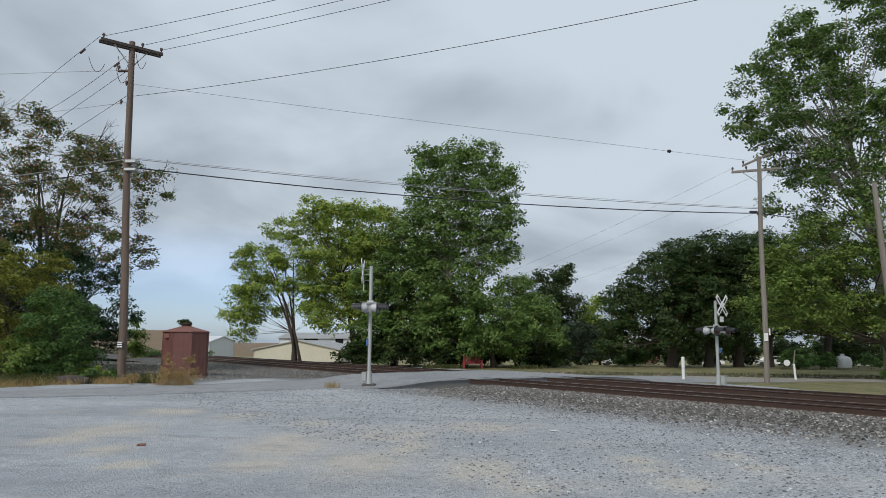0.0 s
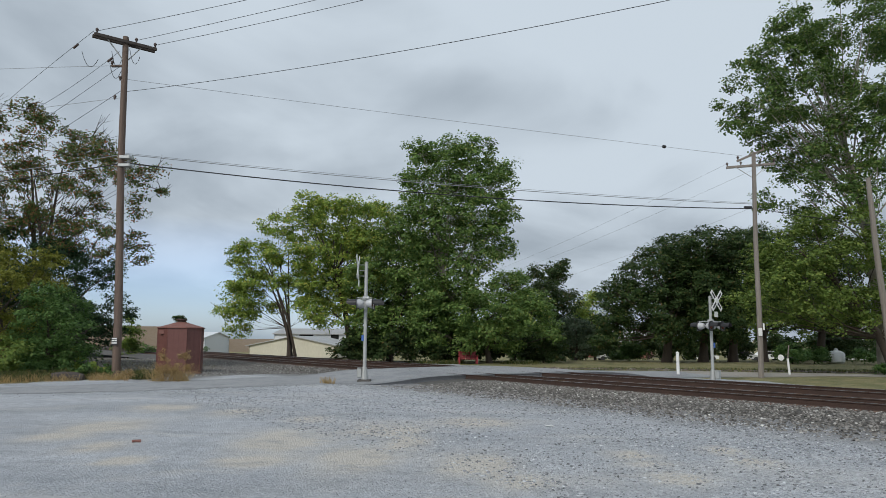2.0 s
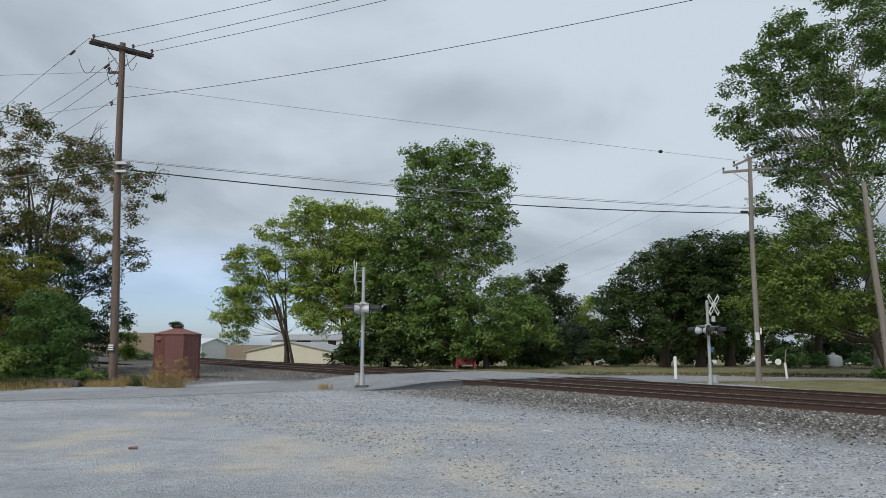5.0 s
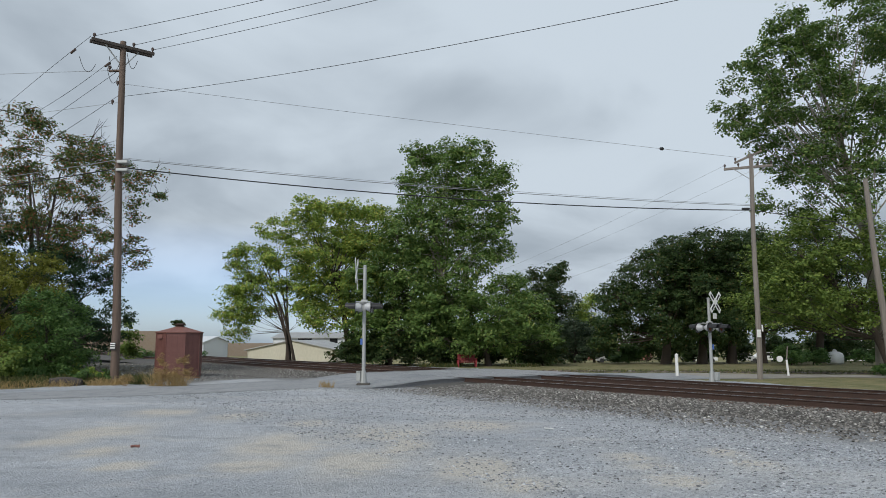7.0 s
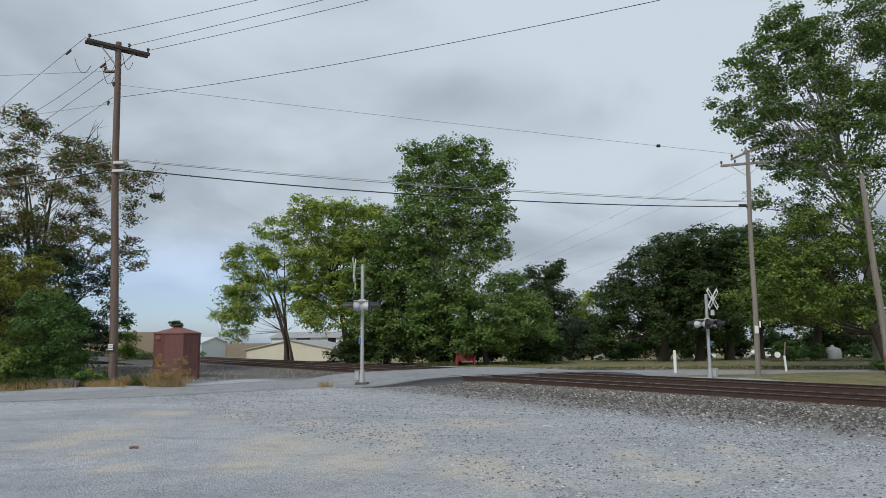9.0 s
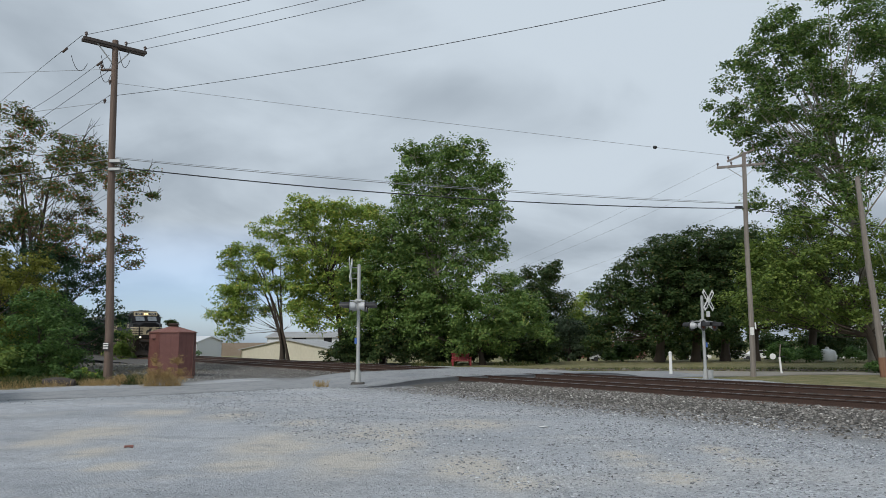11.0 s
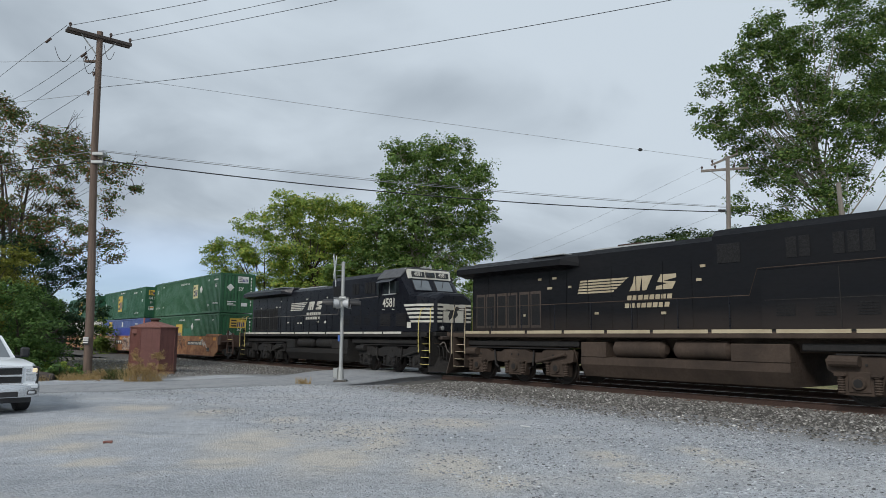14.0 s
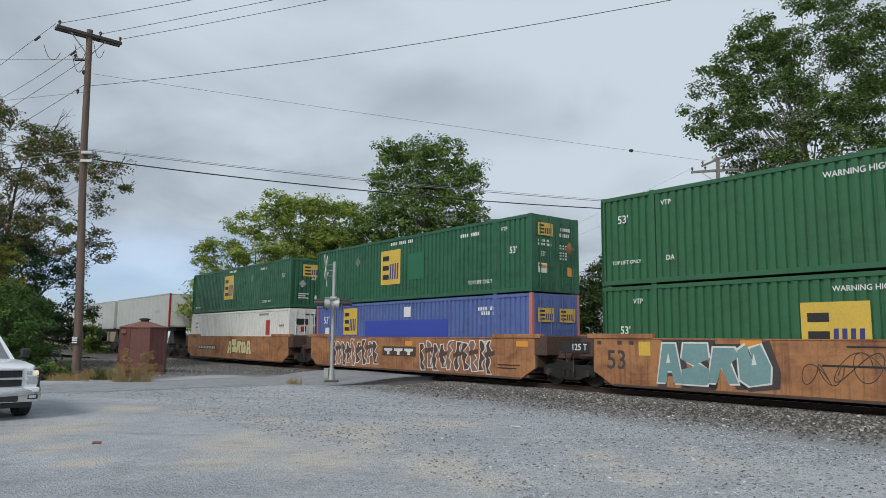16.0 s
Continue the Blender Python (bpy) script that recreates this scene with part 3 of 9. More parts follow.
def build_tracks():
    prof = [(-0.07, -0.18), (-0.07, -0.165), (-0.012, -0.145), (-0.012, -0.045), (-0.036, -0.03), (-0.036, -0.006),
            (0.036, -0.006), (0.036, -0.03), (0.012, -0.045), (0.012, -0.145), (0.07, -0.165), (0.07, -0.18)]
    s0, s1 = -420, 200
    tie = Shape().box(-0.115, 0.115, -1.3, 1.3, -0.32, -0.165, 0.012).mesh("tie", M["tie"])
    for k, off in enumerate((0.0, SPACING)):
        tr = thing("railway_track", LINE @ pose(0, off, 0), "rusty steel rails on wooden ties in grey ballast", "track", "parallel railway tracks", "structure")
        for side in (-1, 1):
            rail = part("rail", Shape().prism([(side * 0.7525 + a, z) for a, z in prof], "x", s0, s1), M["rail_side"], tr)
            part("rail_head", Shape().box(s0, s1, side * 0.7525 - 0.033, side * 0.7525 + 0.033, -0.004, 0.0), M["rail_top"], rail, "polished steel running surface")
        rnd = random.Random(5 + k)
        rest = Shape()
        for i in range(-120, 70):
            s = i * 0.52
            if -17.0 < s < -2.5 and k == 0 or -19 < s < -4.5 and k == 1:
                continue
            m = pose(s + rnd.uniform(-0.03, 0.03), rnd.uniform(-0.04, 0.04), rnd.uniform(-0.012, 0.004), 0, 0, rnd.uniform(-1.2, 1.2))
            if -2.5 <= s < 36 or -45 < s < -17:
                part("tie", tie, None, tr, "", m)
            else:
                rest.box(-0.115, 0.115, -1.3, 1.3, -0.32, -0.165, 0, m)
        tagged(part("far_ties", rest, M["tie"], tr), kind="stuff")
    # ballast bed under both tracks
    v, f = [], []
    ps = [(-4.6, -0.34), (-3.6, -0.25), (-2.3, -0.20), (-1.4, -0.195), (2.0, -0.20), (5.6, -0.195), (6.4, -0.22), (7.6, -0.34), (9.2, -0.50)]
    ss = [s0] + [-60 + 0.8 * i for i in range(130)] + [s1]
    for s in ss:
        for o, z in ps:
            v.append(line(s, o + 0.25 * noise.noise((s * 0.4, o, 0)), z + 0.03 * noise.noise((s * 0.8, o * 1.3, 4))))
    w = len(ps)
    f = [(j * w + i, j * w + i + 1, (j + 1) * w + i + 1, (j + 1) * w + i) for j in range(len(ss) - 1) for i in range(w - 1)]
    me = bpy.data.meshes.new("ballast_bed")
    me.from_pydata([tuple(p) for p in v], [], f)
    me.materials.append(M["ballast_bed"])
    tagged(new("ballast_bed", me), "brownish grey crushed stone bed under the tracks", "ballast", kind="structure")


def scatter_stones(name, count, place, size, material, label, seed):
    """Small angular stones as one mesh; place(rng, n) gives x, y, z arrays."""
    rng = np.random.default_rng(seed)
    base = np.array([(-1, -1, -.6), (1, -.9, -.6), (.9, 1, -.6), (-1, .9, -.6), (-.6, -.7, .6), (.7, -.5, .7), (.5, .7, .55), (-.7, .6, .65)])
    faces = np.array([(4, 5, 6, 7), (0, 1, 5, 4), (1, 2, 6, 5), (2, 3, 7, 6), (3, 0, 4, 7)])
    x, y, z = place(rng, count)
    n = len(x)
    r = rng.uniform(size[0], size[1], n) * rng.uniform(0.6, 1, n)
    a, t = rng.uniform(0, 6.28, n), rng.uniform(-0.6, 0.6, n)
    pts = base[None] * (1 + rng.uniform(-0.3, 0.3, (n, 8, 3))) * r[:, None, None] * np.array([1, 0.8, 0.62])
    px = pts[..., 0] * np.cos(t)[:, None] - pts[..., 2] * np.sin(t)[:, None]
    pz = pts[..., 0] * np.sin(t)[:, None] + pts[..., 2] * np.cos(t)[:, None]
    qx = px * np.cos(a)[:, None] - pts[..., 1] * np.sin(a)[:, None]
    qy = px * np.sin(a)[:, None] + pts[..., 1] * np.cos(a)[:, None]
    v = np.stack([qx + x[:, None], qy + y[:, None], pz + z[:, None]], -1).reshape(-1, 3)
    f = (faces[None] + 8 * np.arange(n)[:, None, None]).reshape(-1, 4)
    me = bpy.data.meshes.new(name)
    me.vertices.add(len(v))
    me.vertices.foreach_set("co", v.astype(np.float32).ravel())
    me.loops.add(f.size)
    me.loops.foreach_set("vertex_index", f.astype(np.int32).ravel())
    me.polygons.add(len(f))
    me.polygons.foreach_set("loop_start", np.arange(0, f.size, 4, dtype=np.int32))
    me.update(calc_edges=True)
    me.materials.append(material)
    return tagged(new(name, me), label, "gravel", kind="stuff")


build_ground()
build_road()
build_tracks()


# ---- trees and plants ----
def crown(rng, lobes, clumps, per, spread, leaf, hollow=0.55, billow=True):
    """Leaf quads gathered in bounded clumps over the outer part of several lobes. Returns the quads and the clump centres."""
    subs = [tuple(l) for l in lobes]
    if billow:
        # each lobe billows into smaller masses, with gaps between them
        clumps, per, leaf = int(clumps * 1.1), int(per * 1.15), leaf * 0.8
        subs = []
        for x, y, z, rx, ry, rz in lobes:
            mean = (rx * ry * rz) ** (1 / 3)
            for k in range(int(10 + 6 * mean)):
                d = rng.normal(size=3)
                d /= np.linalg.norm(d)
                q = rng.uniform(0.5, 0.93) if k > 3 else rng.uniform(0, 0.4)
                r = rng.uniform(0.24, 0.42) * mean
                subs.append((x + d[0] * rx * q, y + d[1] * ry * q, z + d[2] * rz * q, r * 1.15, r * 1.1, r * 0.85))
    S = np.array(subs)
    area = (S[:, 3] * S[:, 4] * S[:, 5]) ** 0.7
    L = S[rng.choice(len(S), clumps, p=area / area.sum())]
    d = rng.normal(size=(clumps, 3))
    d[:, 2] = np.where(rng.uniform(0, 1, clumps) < 0.35, np.abs(d[:, 2]), d[:, 2])
    d /= np.linalg.norm(d, axis=1)[:, None]
    rad = hollow + (1 - hollow) * rng.uniform(0, 1, clumps) ** 0.6
    c = L[:, :3] + d * L[:, 3:6] * rad[:, None]
    ok = c[:, 2] > 0.25
    c, d = c[ok], d[ok]
    n = len(c) * per
    # leaves fill a flattened ball, thickest on its upper and outer side
    b = rng.normal(size=(n, 3))
    b /= np.linalg.norm(b, axis=1)[:, None]
    b[:, 2] = np.where(rng.uniform(0, 1, n) < 0.4, np.abs(b[:, 2]), b[:, 2])
    size = np.repeat(rng.uniform(0.65, 1.35, len(c)), per)
    b *= (rng.uniform(0, 1, n) ** 0.4 * size)[:, None] * spread * np.array([1.25, 1.25, 0.8])
    p = np.repeat(c, per, 0) + b
    p[:, 2] = np.maximum(p[:, 2], 0.06)
    # leaves lie facing up and outwards from their mass
    face = np.repeat(d, per, 0) * 0.6 + np.array([0, 0, 0.75]) + rng.normal(size=(n, 3)) * 0.45
    face /= np.linalg.norm(face, axis=1)[:, None]
    u = rng.normal(size=(n, 3))
    u -= (u * face).sum(1)[:, None] * face
    u /= np.linalg.norm(u, axis=1)[:, None]
    w = np.cross(face, u)
    s = rng.uniform(0.6, 1.15, n)[:, None] * leaf
    quad = np.stack([p - u * s, p + w * s * 0.66 + u * s * 0.15, p + u * s, p - w * s * 0.66 + u * s * 0.1], 1)
    return quad, c


def tree(name, label, x, y, lobes, leaves, clumps, per=22, spread=0.42, leaf=0.17, trunk=0.3, bark="bark", seed=1, hollow=0.55, stems=1, fork=0.3, twigs=90, category="tree", lean=(0, 0), z=None, billow=True):
    """lobes: centre (relative to the foot) and radii of the crown's masses."""
    rng = np.random.default_rng(seed)
    z = land(x, y) if z is None else z
    t = thing(name, pose(x, y, z - 0.05), label, category)
    quad, c = crown(rng, lobes, clumps, per, spread, leaf, hollow, billow)
    part("crown", quads("crown", quad, M[leaves]), None, t)
    wood = Shape()
    top = max(l[2] + l[5] for l in lobes)
    slim = min(1.0, (6 / len(lobes)) ** 0.6)
    for k in range(stems):
        foot = Vector((rng.uniform(-0.35, 0.35), rng.uniform(-0.3, 0.3), 0)) * (1 if stems > 1 else 0)
        aim = lobes[(k * 5) % len(lobes)]
        spineto = Vector((aim[0] * 0.7 + lean[0], aim[1] * 0.7 + lean[1], top * 0.72))
        pts, rad = [], []
        for i in range(9):
            q = i / 8
            b = foot + (spineto - foot) * q
            b.x += 0.25 * math.sin(3.1 * q + k) * q
            b.x -= (spineto.x - foot.x) * q * (1 - q) * 0.6
            pts.append(b)
            rad.append(trunk * (1.25 if i == 0 else 1) * (1 - 0.82 * q))
        wood.tube(pts, rad, 10)
        for j, l in enumerate(lobes):
            if stems > 1 and j % stems != k and len(lobes) > stems:
                continue
            at_q = 8 * min(0.9, max(fork, (l[2] - rng.uniform(0.5, 2.2) * l[5]) / top * 0.92))
            at_i = min(7, int(at_q))
            at = pts[at_i].lerp(pts[at_i + 1], min(1.0, at_q - at_i))
            end = Vector(l[:3])
            mid = (at + end) / 2 + Vector((rng.uniform(-0.3, 0.3), rng.uniform(-0.3, 0.3), rng.uniform(-0.5, 0.1)))
            wood.tube([at, at.lerp(mid, 0.55), mid, end], [slim * trunk * 0.5, slim * trunk * 0.4, slim * trunk * 0.28, slim * trunk * 0.1], 6)
    for e in c[rng.permutation(len(c))[:twigs]]:
        near = min(lobes, key=lambda l: sum((l[i] - e[i]) ** 2 for i in range(3)))
        a, e = Vector(near[:3]), Vector(e)
        a = a + (e - a) * 0.1
        m = (a + e) / 2 + Vector((rng.uniform(-0.25, 0.25), rng.uniform(-0.25, 0.25), rng.uniform(-0.1, 0.3)))
        wood.tube([a, m, e], [slim * trunk * 0.16, slim * trunk * 0.1, slim * trunk * 0.035], 4, caps=False)
    part("trunk", wood.mesh("trunk", M[bark], True, False), None, t)
    return t


def grown_tree(name, label, x, y, masses, leaves, dens=4.0, per=40, spread=0.5, leaf=0.13, trunk=0.3, bark="bark", seed=1, flat=0.9, deep=0.75, bare=0, **more):
    """A tree whose crown is a set of round masses (offset, height, radius), filled out in depth as wide as the crown is."""
    rng = np.random.default_rng(seed + 1000)
    mean = sum(m[0] for m in masses) / len(masses)
    half = max(abs(m[0] - mean) + m[2] for m in masses)
    lobes = []
    for dx, h, r in masses:
        reach = deep * half * math.sqrt(max(0.05, 1 - ((dx - mean) / half) ** 2))
        for side in (-1, 1):
            q = r * rng.uniform(0.88, 1.04)
            lobes.append((dx + rng.uniform(-0.12, 0.12) * r, side * reach * rng.uniform(0.35, 0.85), h + rng.uniform(-0.1, 0.06) * r, q, q, q * flat))
    clumps = int(2.9 * dens * sum(l[3] ** 2 for l in lobes)) + 30
    t = tree(name, label, x, y, lobes, leaves, clumps, per, spread, leaf, trunk, bark, seed, billow=False, **more)
    if bare:
        # leafless twigs fanning past the leaves
        sh = Shape()
        for k in range(bare):
            l = lobes[int(rng.integers(len(lobes)))]
            d = Vector((rng.normal(), rng.normal(), abs(rng.normal()) * 0.6)).normalized()
            a = Vector(l[:3])
            e = a + d * l[3] * rng.uniform(1.0, 1.75)
            m = (a + e) / 2 + Vector((0, 0, rng.uniform(-0.2, 0.15)))
            sh.tube([a, m, e], [0.03, 0.02, 0.008], 4, caps=False)
            for j in range(3):
                g = m.lerp(e, rng.uniform(0, 0.8))
                sh.tube([g, g + (d + Vector((rng.normal() * 0.6, rng.normal() * 0.6, rng.normal() * 0.4))).normalized() * rng.uniform(0.3, 0.7)], [0.012, 0.005], 3, caps=False)
        tagged(part("bare_brushwood", sh.mesh("bare_brushwood", M[bark], True, False), None, t), "leafless twigs", kind="stuff")
    return t


def grass_tuft(name, label, spots, leaves, count, height, seed, width=0.018, category="weeds", kind="stuff", lean=0.35):
    """Blades standing round the given spots (x, y, radius)."""
    rng = np.random.default_rng(seed)
    which = rng.integers(0, len(spots), count)
    S = np.array(spots)[which]
    a, r = rng.uniform(0, 6.28, count), np.sqrt(rng.uniform(0, 1, count)) * S[:, 2]
    x, y = S[:, 0] + np.cos(a) * r, S[:, 1] + np.sin(a) * r
    z = np.array([land(i, j) for i, j in zip(x, y)])
    h = rng.uniform(0.4, 1.0, count) * height
    b = rng.uniform(0, 6.28, count)
    dx, dy = np.cos(b) * width, np.sin(b) * width
    lx, ly = rng.normal(size=count) * lean * h, rng.normal(size=count) * lean * h
    p = np.stack([x, y, z], 1)
    side = np.stack([dx, dy, 0 * dx], 1)
    tip = np.stack([lx, ly, h], 1)
    quad = np.stack([p - side, p + side, p + tip * 0.98 + side * 0.3, p + tip - side * 0.3], 1)
    ob = new(name, quads(name, quad, M[leaves]))
    return tagged(ob, label, category, kind=kind)


def build_trees():
    # beyond the railway, middle
    grown_tree("sycamore_tree", "tall green sycamore with a broad airy crown behind the tracks", -2.1, 58,
               [(-2.1, 17.0, 1.8), (0.1, 17.1, 1.6), (2.2, 16.9, 1.9), (4.3, 15.4, 1.6), (-2.7, 14.6, 1.7), (0.1, 14.3, 2.4), (2.9, 13.8, 2.4), (4.7, 12.1, 1.3), (-2.3, 11.9, 2.0), (0.5, 11.2, 2.6), (3.3, 10.3, 2.1), (4.5, 8.9, 1.1), (-1.3, 8.9, 2.2), (1.9, 7.9, 2.1)],
               "leaf_syc", 3.4, 46, 0.5, 0.125, 0.34, "bark_pale", 11, deep=0.6, hollow=0.3, twigs=260)
    grown_tree("sycamore_tree", "lower green sycamore limbs spreading over the lawn edge", 1.2, 57,
               [(-3.2, 5.1, 2.5), (-0.5, 4.3, 2.4), (1.6, 6.0, 1.6), (3.3, 4.0, 1.9), (4.9, 2.2, 1.3), (1.3, 2.4, 1.9), (-1.4, 2.2, 1.7), (-4.5, 2.6, 2.1)],
               "leaf_syc", 4.5, 46, 0.5, 0.125, 0.26, "bark", 12, deep=0.5, hollow=0.4)
    grown_tree("broadleaf_tree", "broad yellow-green tree in early autumn colour", -10.2, 59.5,
               [(-3.5, 13.1, 1.1), (-1.6, 12.6, 1.5), (-4.0, 11.4, 1.7), (0.1, 12.6, 1.1), (1.6, 12.6, 1.2), (2.9, 12.0, 1.2), (-1.0, 10.0, 2.4), (-3.4, 8.6, 1.9), (1.4, 9.5, 2.2), (-3.6, 5.8, 1.8), (-1.4, 6.4, 2.1), (-2.8, 3.9, 1.5), (-0.4, 4.2, 1.7), (1.6, 6.4, 2.0)],
               "leaf_yel", 5.0, 46, 0.5, 0.12, 0.3, "bark", 13, deep=0.6, hollow=0.4)
    grown_tree("broadleaf_tree", "dense green tree beside the sycamore", -7.0, 59,
               [(0.9, 9.7, 2.5), (-1.4, 6.9, 2.5), (1.8, 6.0, 2.6), (1.0, 3.1, 2.5), (-1.3, 3.3, 2.1), (2.6, 8.6, 2.0), (3.6, 4.2, 2.2)],
               "leaf_syc", 4.5, 46, 0.5, 0.125, 0.28, "bark", 14, deep=0.6, hollow=0.4)
    grown_tree("broadleaf_tree", "thin multi-stemmed tree with sparse yellowing leaves", -15.3, 60,
               [(-4.5, 9.3, 1.3), (-5.0, 8.2, 1.0), (-2.4, 11.0, 0.7), (-1.5, 12.0, 0.5), (-0.9, 10.5, 0.8), (-3.2, 7.0, 1.4), (-5.0, 6.1, 1.2), (-5.0, 3.8, 1.2), (-3.9, 4.4, 1.2), (-1.8, 8.6, 1.0), (-0.8, 6.5, 1.1), (-4.7, 2.4, 0.8), (-2.2, 4.6, 0.8), (-2.6, 9.4, 0.9), (-3.8, 5.8, 1.0), (0.6, 4.6, 0.8), (0.6, 7.8, 1.1)],
               "leaf_yel", 5.2, 42, 0.44, 0.11, 0.13, "bark", 15, deep=0.5, hollow=0.15, stems=5, fork=0.3, twigs=260, bare=40)
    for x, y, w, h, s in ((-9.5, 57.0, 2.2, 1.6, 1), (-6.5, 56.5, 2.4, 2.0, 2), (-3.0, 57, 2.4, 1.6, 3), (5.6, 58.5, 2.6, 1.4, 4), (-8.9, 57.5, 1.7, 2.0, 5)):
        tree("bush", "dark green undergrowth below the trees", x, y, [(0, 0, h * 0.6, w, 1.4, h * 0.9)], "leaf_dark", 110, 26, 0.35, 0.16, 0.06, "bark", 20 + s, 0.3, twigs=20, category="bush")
    # bushes added to stand in for the deep shade below the crowns
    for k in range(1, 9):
        tree("bush", "dense thicket added as the dark shade under the tall trees", -12.5 + 2.3 * k, 62.5 + (k % 2), [(0, 0, 1.5, 2.0, 1.4, 1.9)], "leaf_dark", 120, 26, 0.4, 0.19, 0.06, "bark", 140 + k, 0.3, twigs=10, category="bush")
    # two hedge rows, added so that the gaps under the maples look shaded
    for k in range(0, 8, 2):
        tree("hedge_bush", "hedge added to darken the gaps before the houses", 6.0 + 3.4 * k, 92 + 1.5 * (k % 3), [(0, 0, 1.3, 2.4, 1.4, 1.5)], "leaf_dark", 90, 26, 0.45, 0.2, 0.06, "bark", 160 + k, 0.3, twigs=8, category="bush")
    for k, x in enumerate((9.5, 12.2, 15.4, 18.6, 21.6, 24.8, 28.0, 33.0, 38.5)):
        tree("hedge_bush", "hedge bush added as the dark shade under the maples", x, 78 + 1.3 * (k % 3), [(0, 0, 1.4, 2.2, 1.2, 1.6)], "leaf_dark", 130, 26, 0.4, 0.19, 0.06, "bark", 180 + k, 0.3, twigs=8, category="bush")
    # row behind the lawn
    grown_tree("background_tree", "dark green tree with an uneven top behind the lawn", 8.6, 76, [(-1.9, 8.9, 1.2), (0.1, 9.1, 1.3), (0.8, 10.0, 0.7), (-1.0, 6.8, 1.9), (0.8, 6.2, 1.7), (-1.7, 4.4, 2.0), (0.6, 3.4, 1.8)],
               "leaf_dark", 4.5, 40, 0.5, 0.14, 0.2, "bark", 41, hollow=0.35, twigs=40)
    grown_tree("background_tree", "yellow-green slender tree behind the lawn", 14.0, 84, [(-1.2, 6.3, 1.1), (0.0, 7.2, 0.9), (-0.7, 4.3, 1.7), (-1.8, 5.3, 1.1), (-0.8, 2.0, 1.6), (0.9, 3.4, 1.2)],
               "leaf_yel", 4.5, 36, 0.5, 0.14, 0.15, "bark", 42, hollow=0.35, twigs=40)
    grown_tree("background_tree", "low blue-green tree in the row behind the lawn", 9.8, 70, [(-0.1, 3.1, 1.4), (1.2, 2.5, 1.3), (-1.5, 2.8, 1.3), (2.6, 1.9, 1.1), (0.2, 1.4, 1.2), (-1.8, 1.3, 1.2)],
               "leaf_grey", 5, 40, 0.45, 0.12, 0.15, "bark", 43, hollow=0.35, twigs=40)
    grown_tree("background_tree", "green tree beside the sycamore boughs", 5.2, 72, [(-0.7, 7.9, 1.1), (0.0, 5.9, 1.5), (-1.2, 4.8, 1.5), (0.4, 3.2, 1.7), (-0.6, 1.6, 1.6)],
               "leaf_syc", 4.5, 40, 0.5, 0.14, 0.18, "bark", 44, hollow=0.35, twigs=40)
    # maples round the lawn's end
    for x, y, seed, masses in ((16.5, 62.5, 61, [(0.8, 9.6, 1.9), (-1.8, 7.9, 2.1), (-3.9, 5.7, 2.1), (-4.4, 3.5, 1.9), (-5.0, 1.9, 1.4), (-0.9, 4.9, 2.7), (1.4, 6.6, 2.6), (-0.7, 2.9, 1.6), (2.0, 3.6, 1.8)]),
                               (19.9, 63.5, 62, [(0.1, 9.9, 2.1), (-1.6, 8.6, 1.8), (1.8, 8.6, 1.9), (-0.8, 5.9, 3.0), (1.6, 5.4, 2.4), (-0.5, 3.2, 2.0), (1.6, 3.1, 1.8)]),
                               (22.8, 64.5, 63, [(0.0, 9.9, 1.9), (-1.4, 8.2, 1.8), (1.9, 9.4, 1.8), (0.0, 6.0, 2.7), (1.8, 5.4, 2.2), (0.2, 3.4, 1.9)]),
                               (26.0, 66.0, 64, [(-0.4, 11.4, 1.4), (0.8, 10.2, 1.8), (-0.6, 8.2, 2.1), (2.2, 8.0, 2.2), (0.5, 5.2, 2.4), (-1.4, 4.4, 1.8), (2.8, 4.6, 2.0)]),
                               (31.5, 67.0, 65, [(0.0, 10.6, 2.0), (-1.6, 8.0, 2.2), (1.9, 8.0, 2.2), (0.0, 5.0, 2.6), (-2.4, 4.4, 1.9), (2.4, 4.4, 1.9)])):
        grown_tree("maple_tree", "dark green maple with a dense rounded crown", x, y, masses, "leaf_maple", 4.6, 46, 0.5, 0.13, 0.4, "bark", seed, deep=0.8, hollow=0.4, twigs=60)
    quad, _ = crown(np.random.default_rng(300), [(4.0 * k, 3 * math.sin(k * 2.1), 2.6 + 0.8 * math.sin(k * 1.3), 3.2, 2.0, 3.2) for k in range(26)], 620, 16, 0.7, 0.45, 0.3)
    woods = new("far_woods", quads("far_woods", quad, M["leaf_dark"]))
    woods.location = (-6, 138, -1.6)
    tagged(woods, "dark tree line far behind the houses", "woods", kind="stuff")
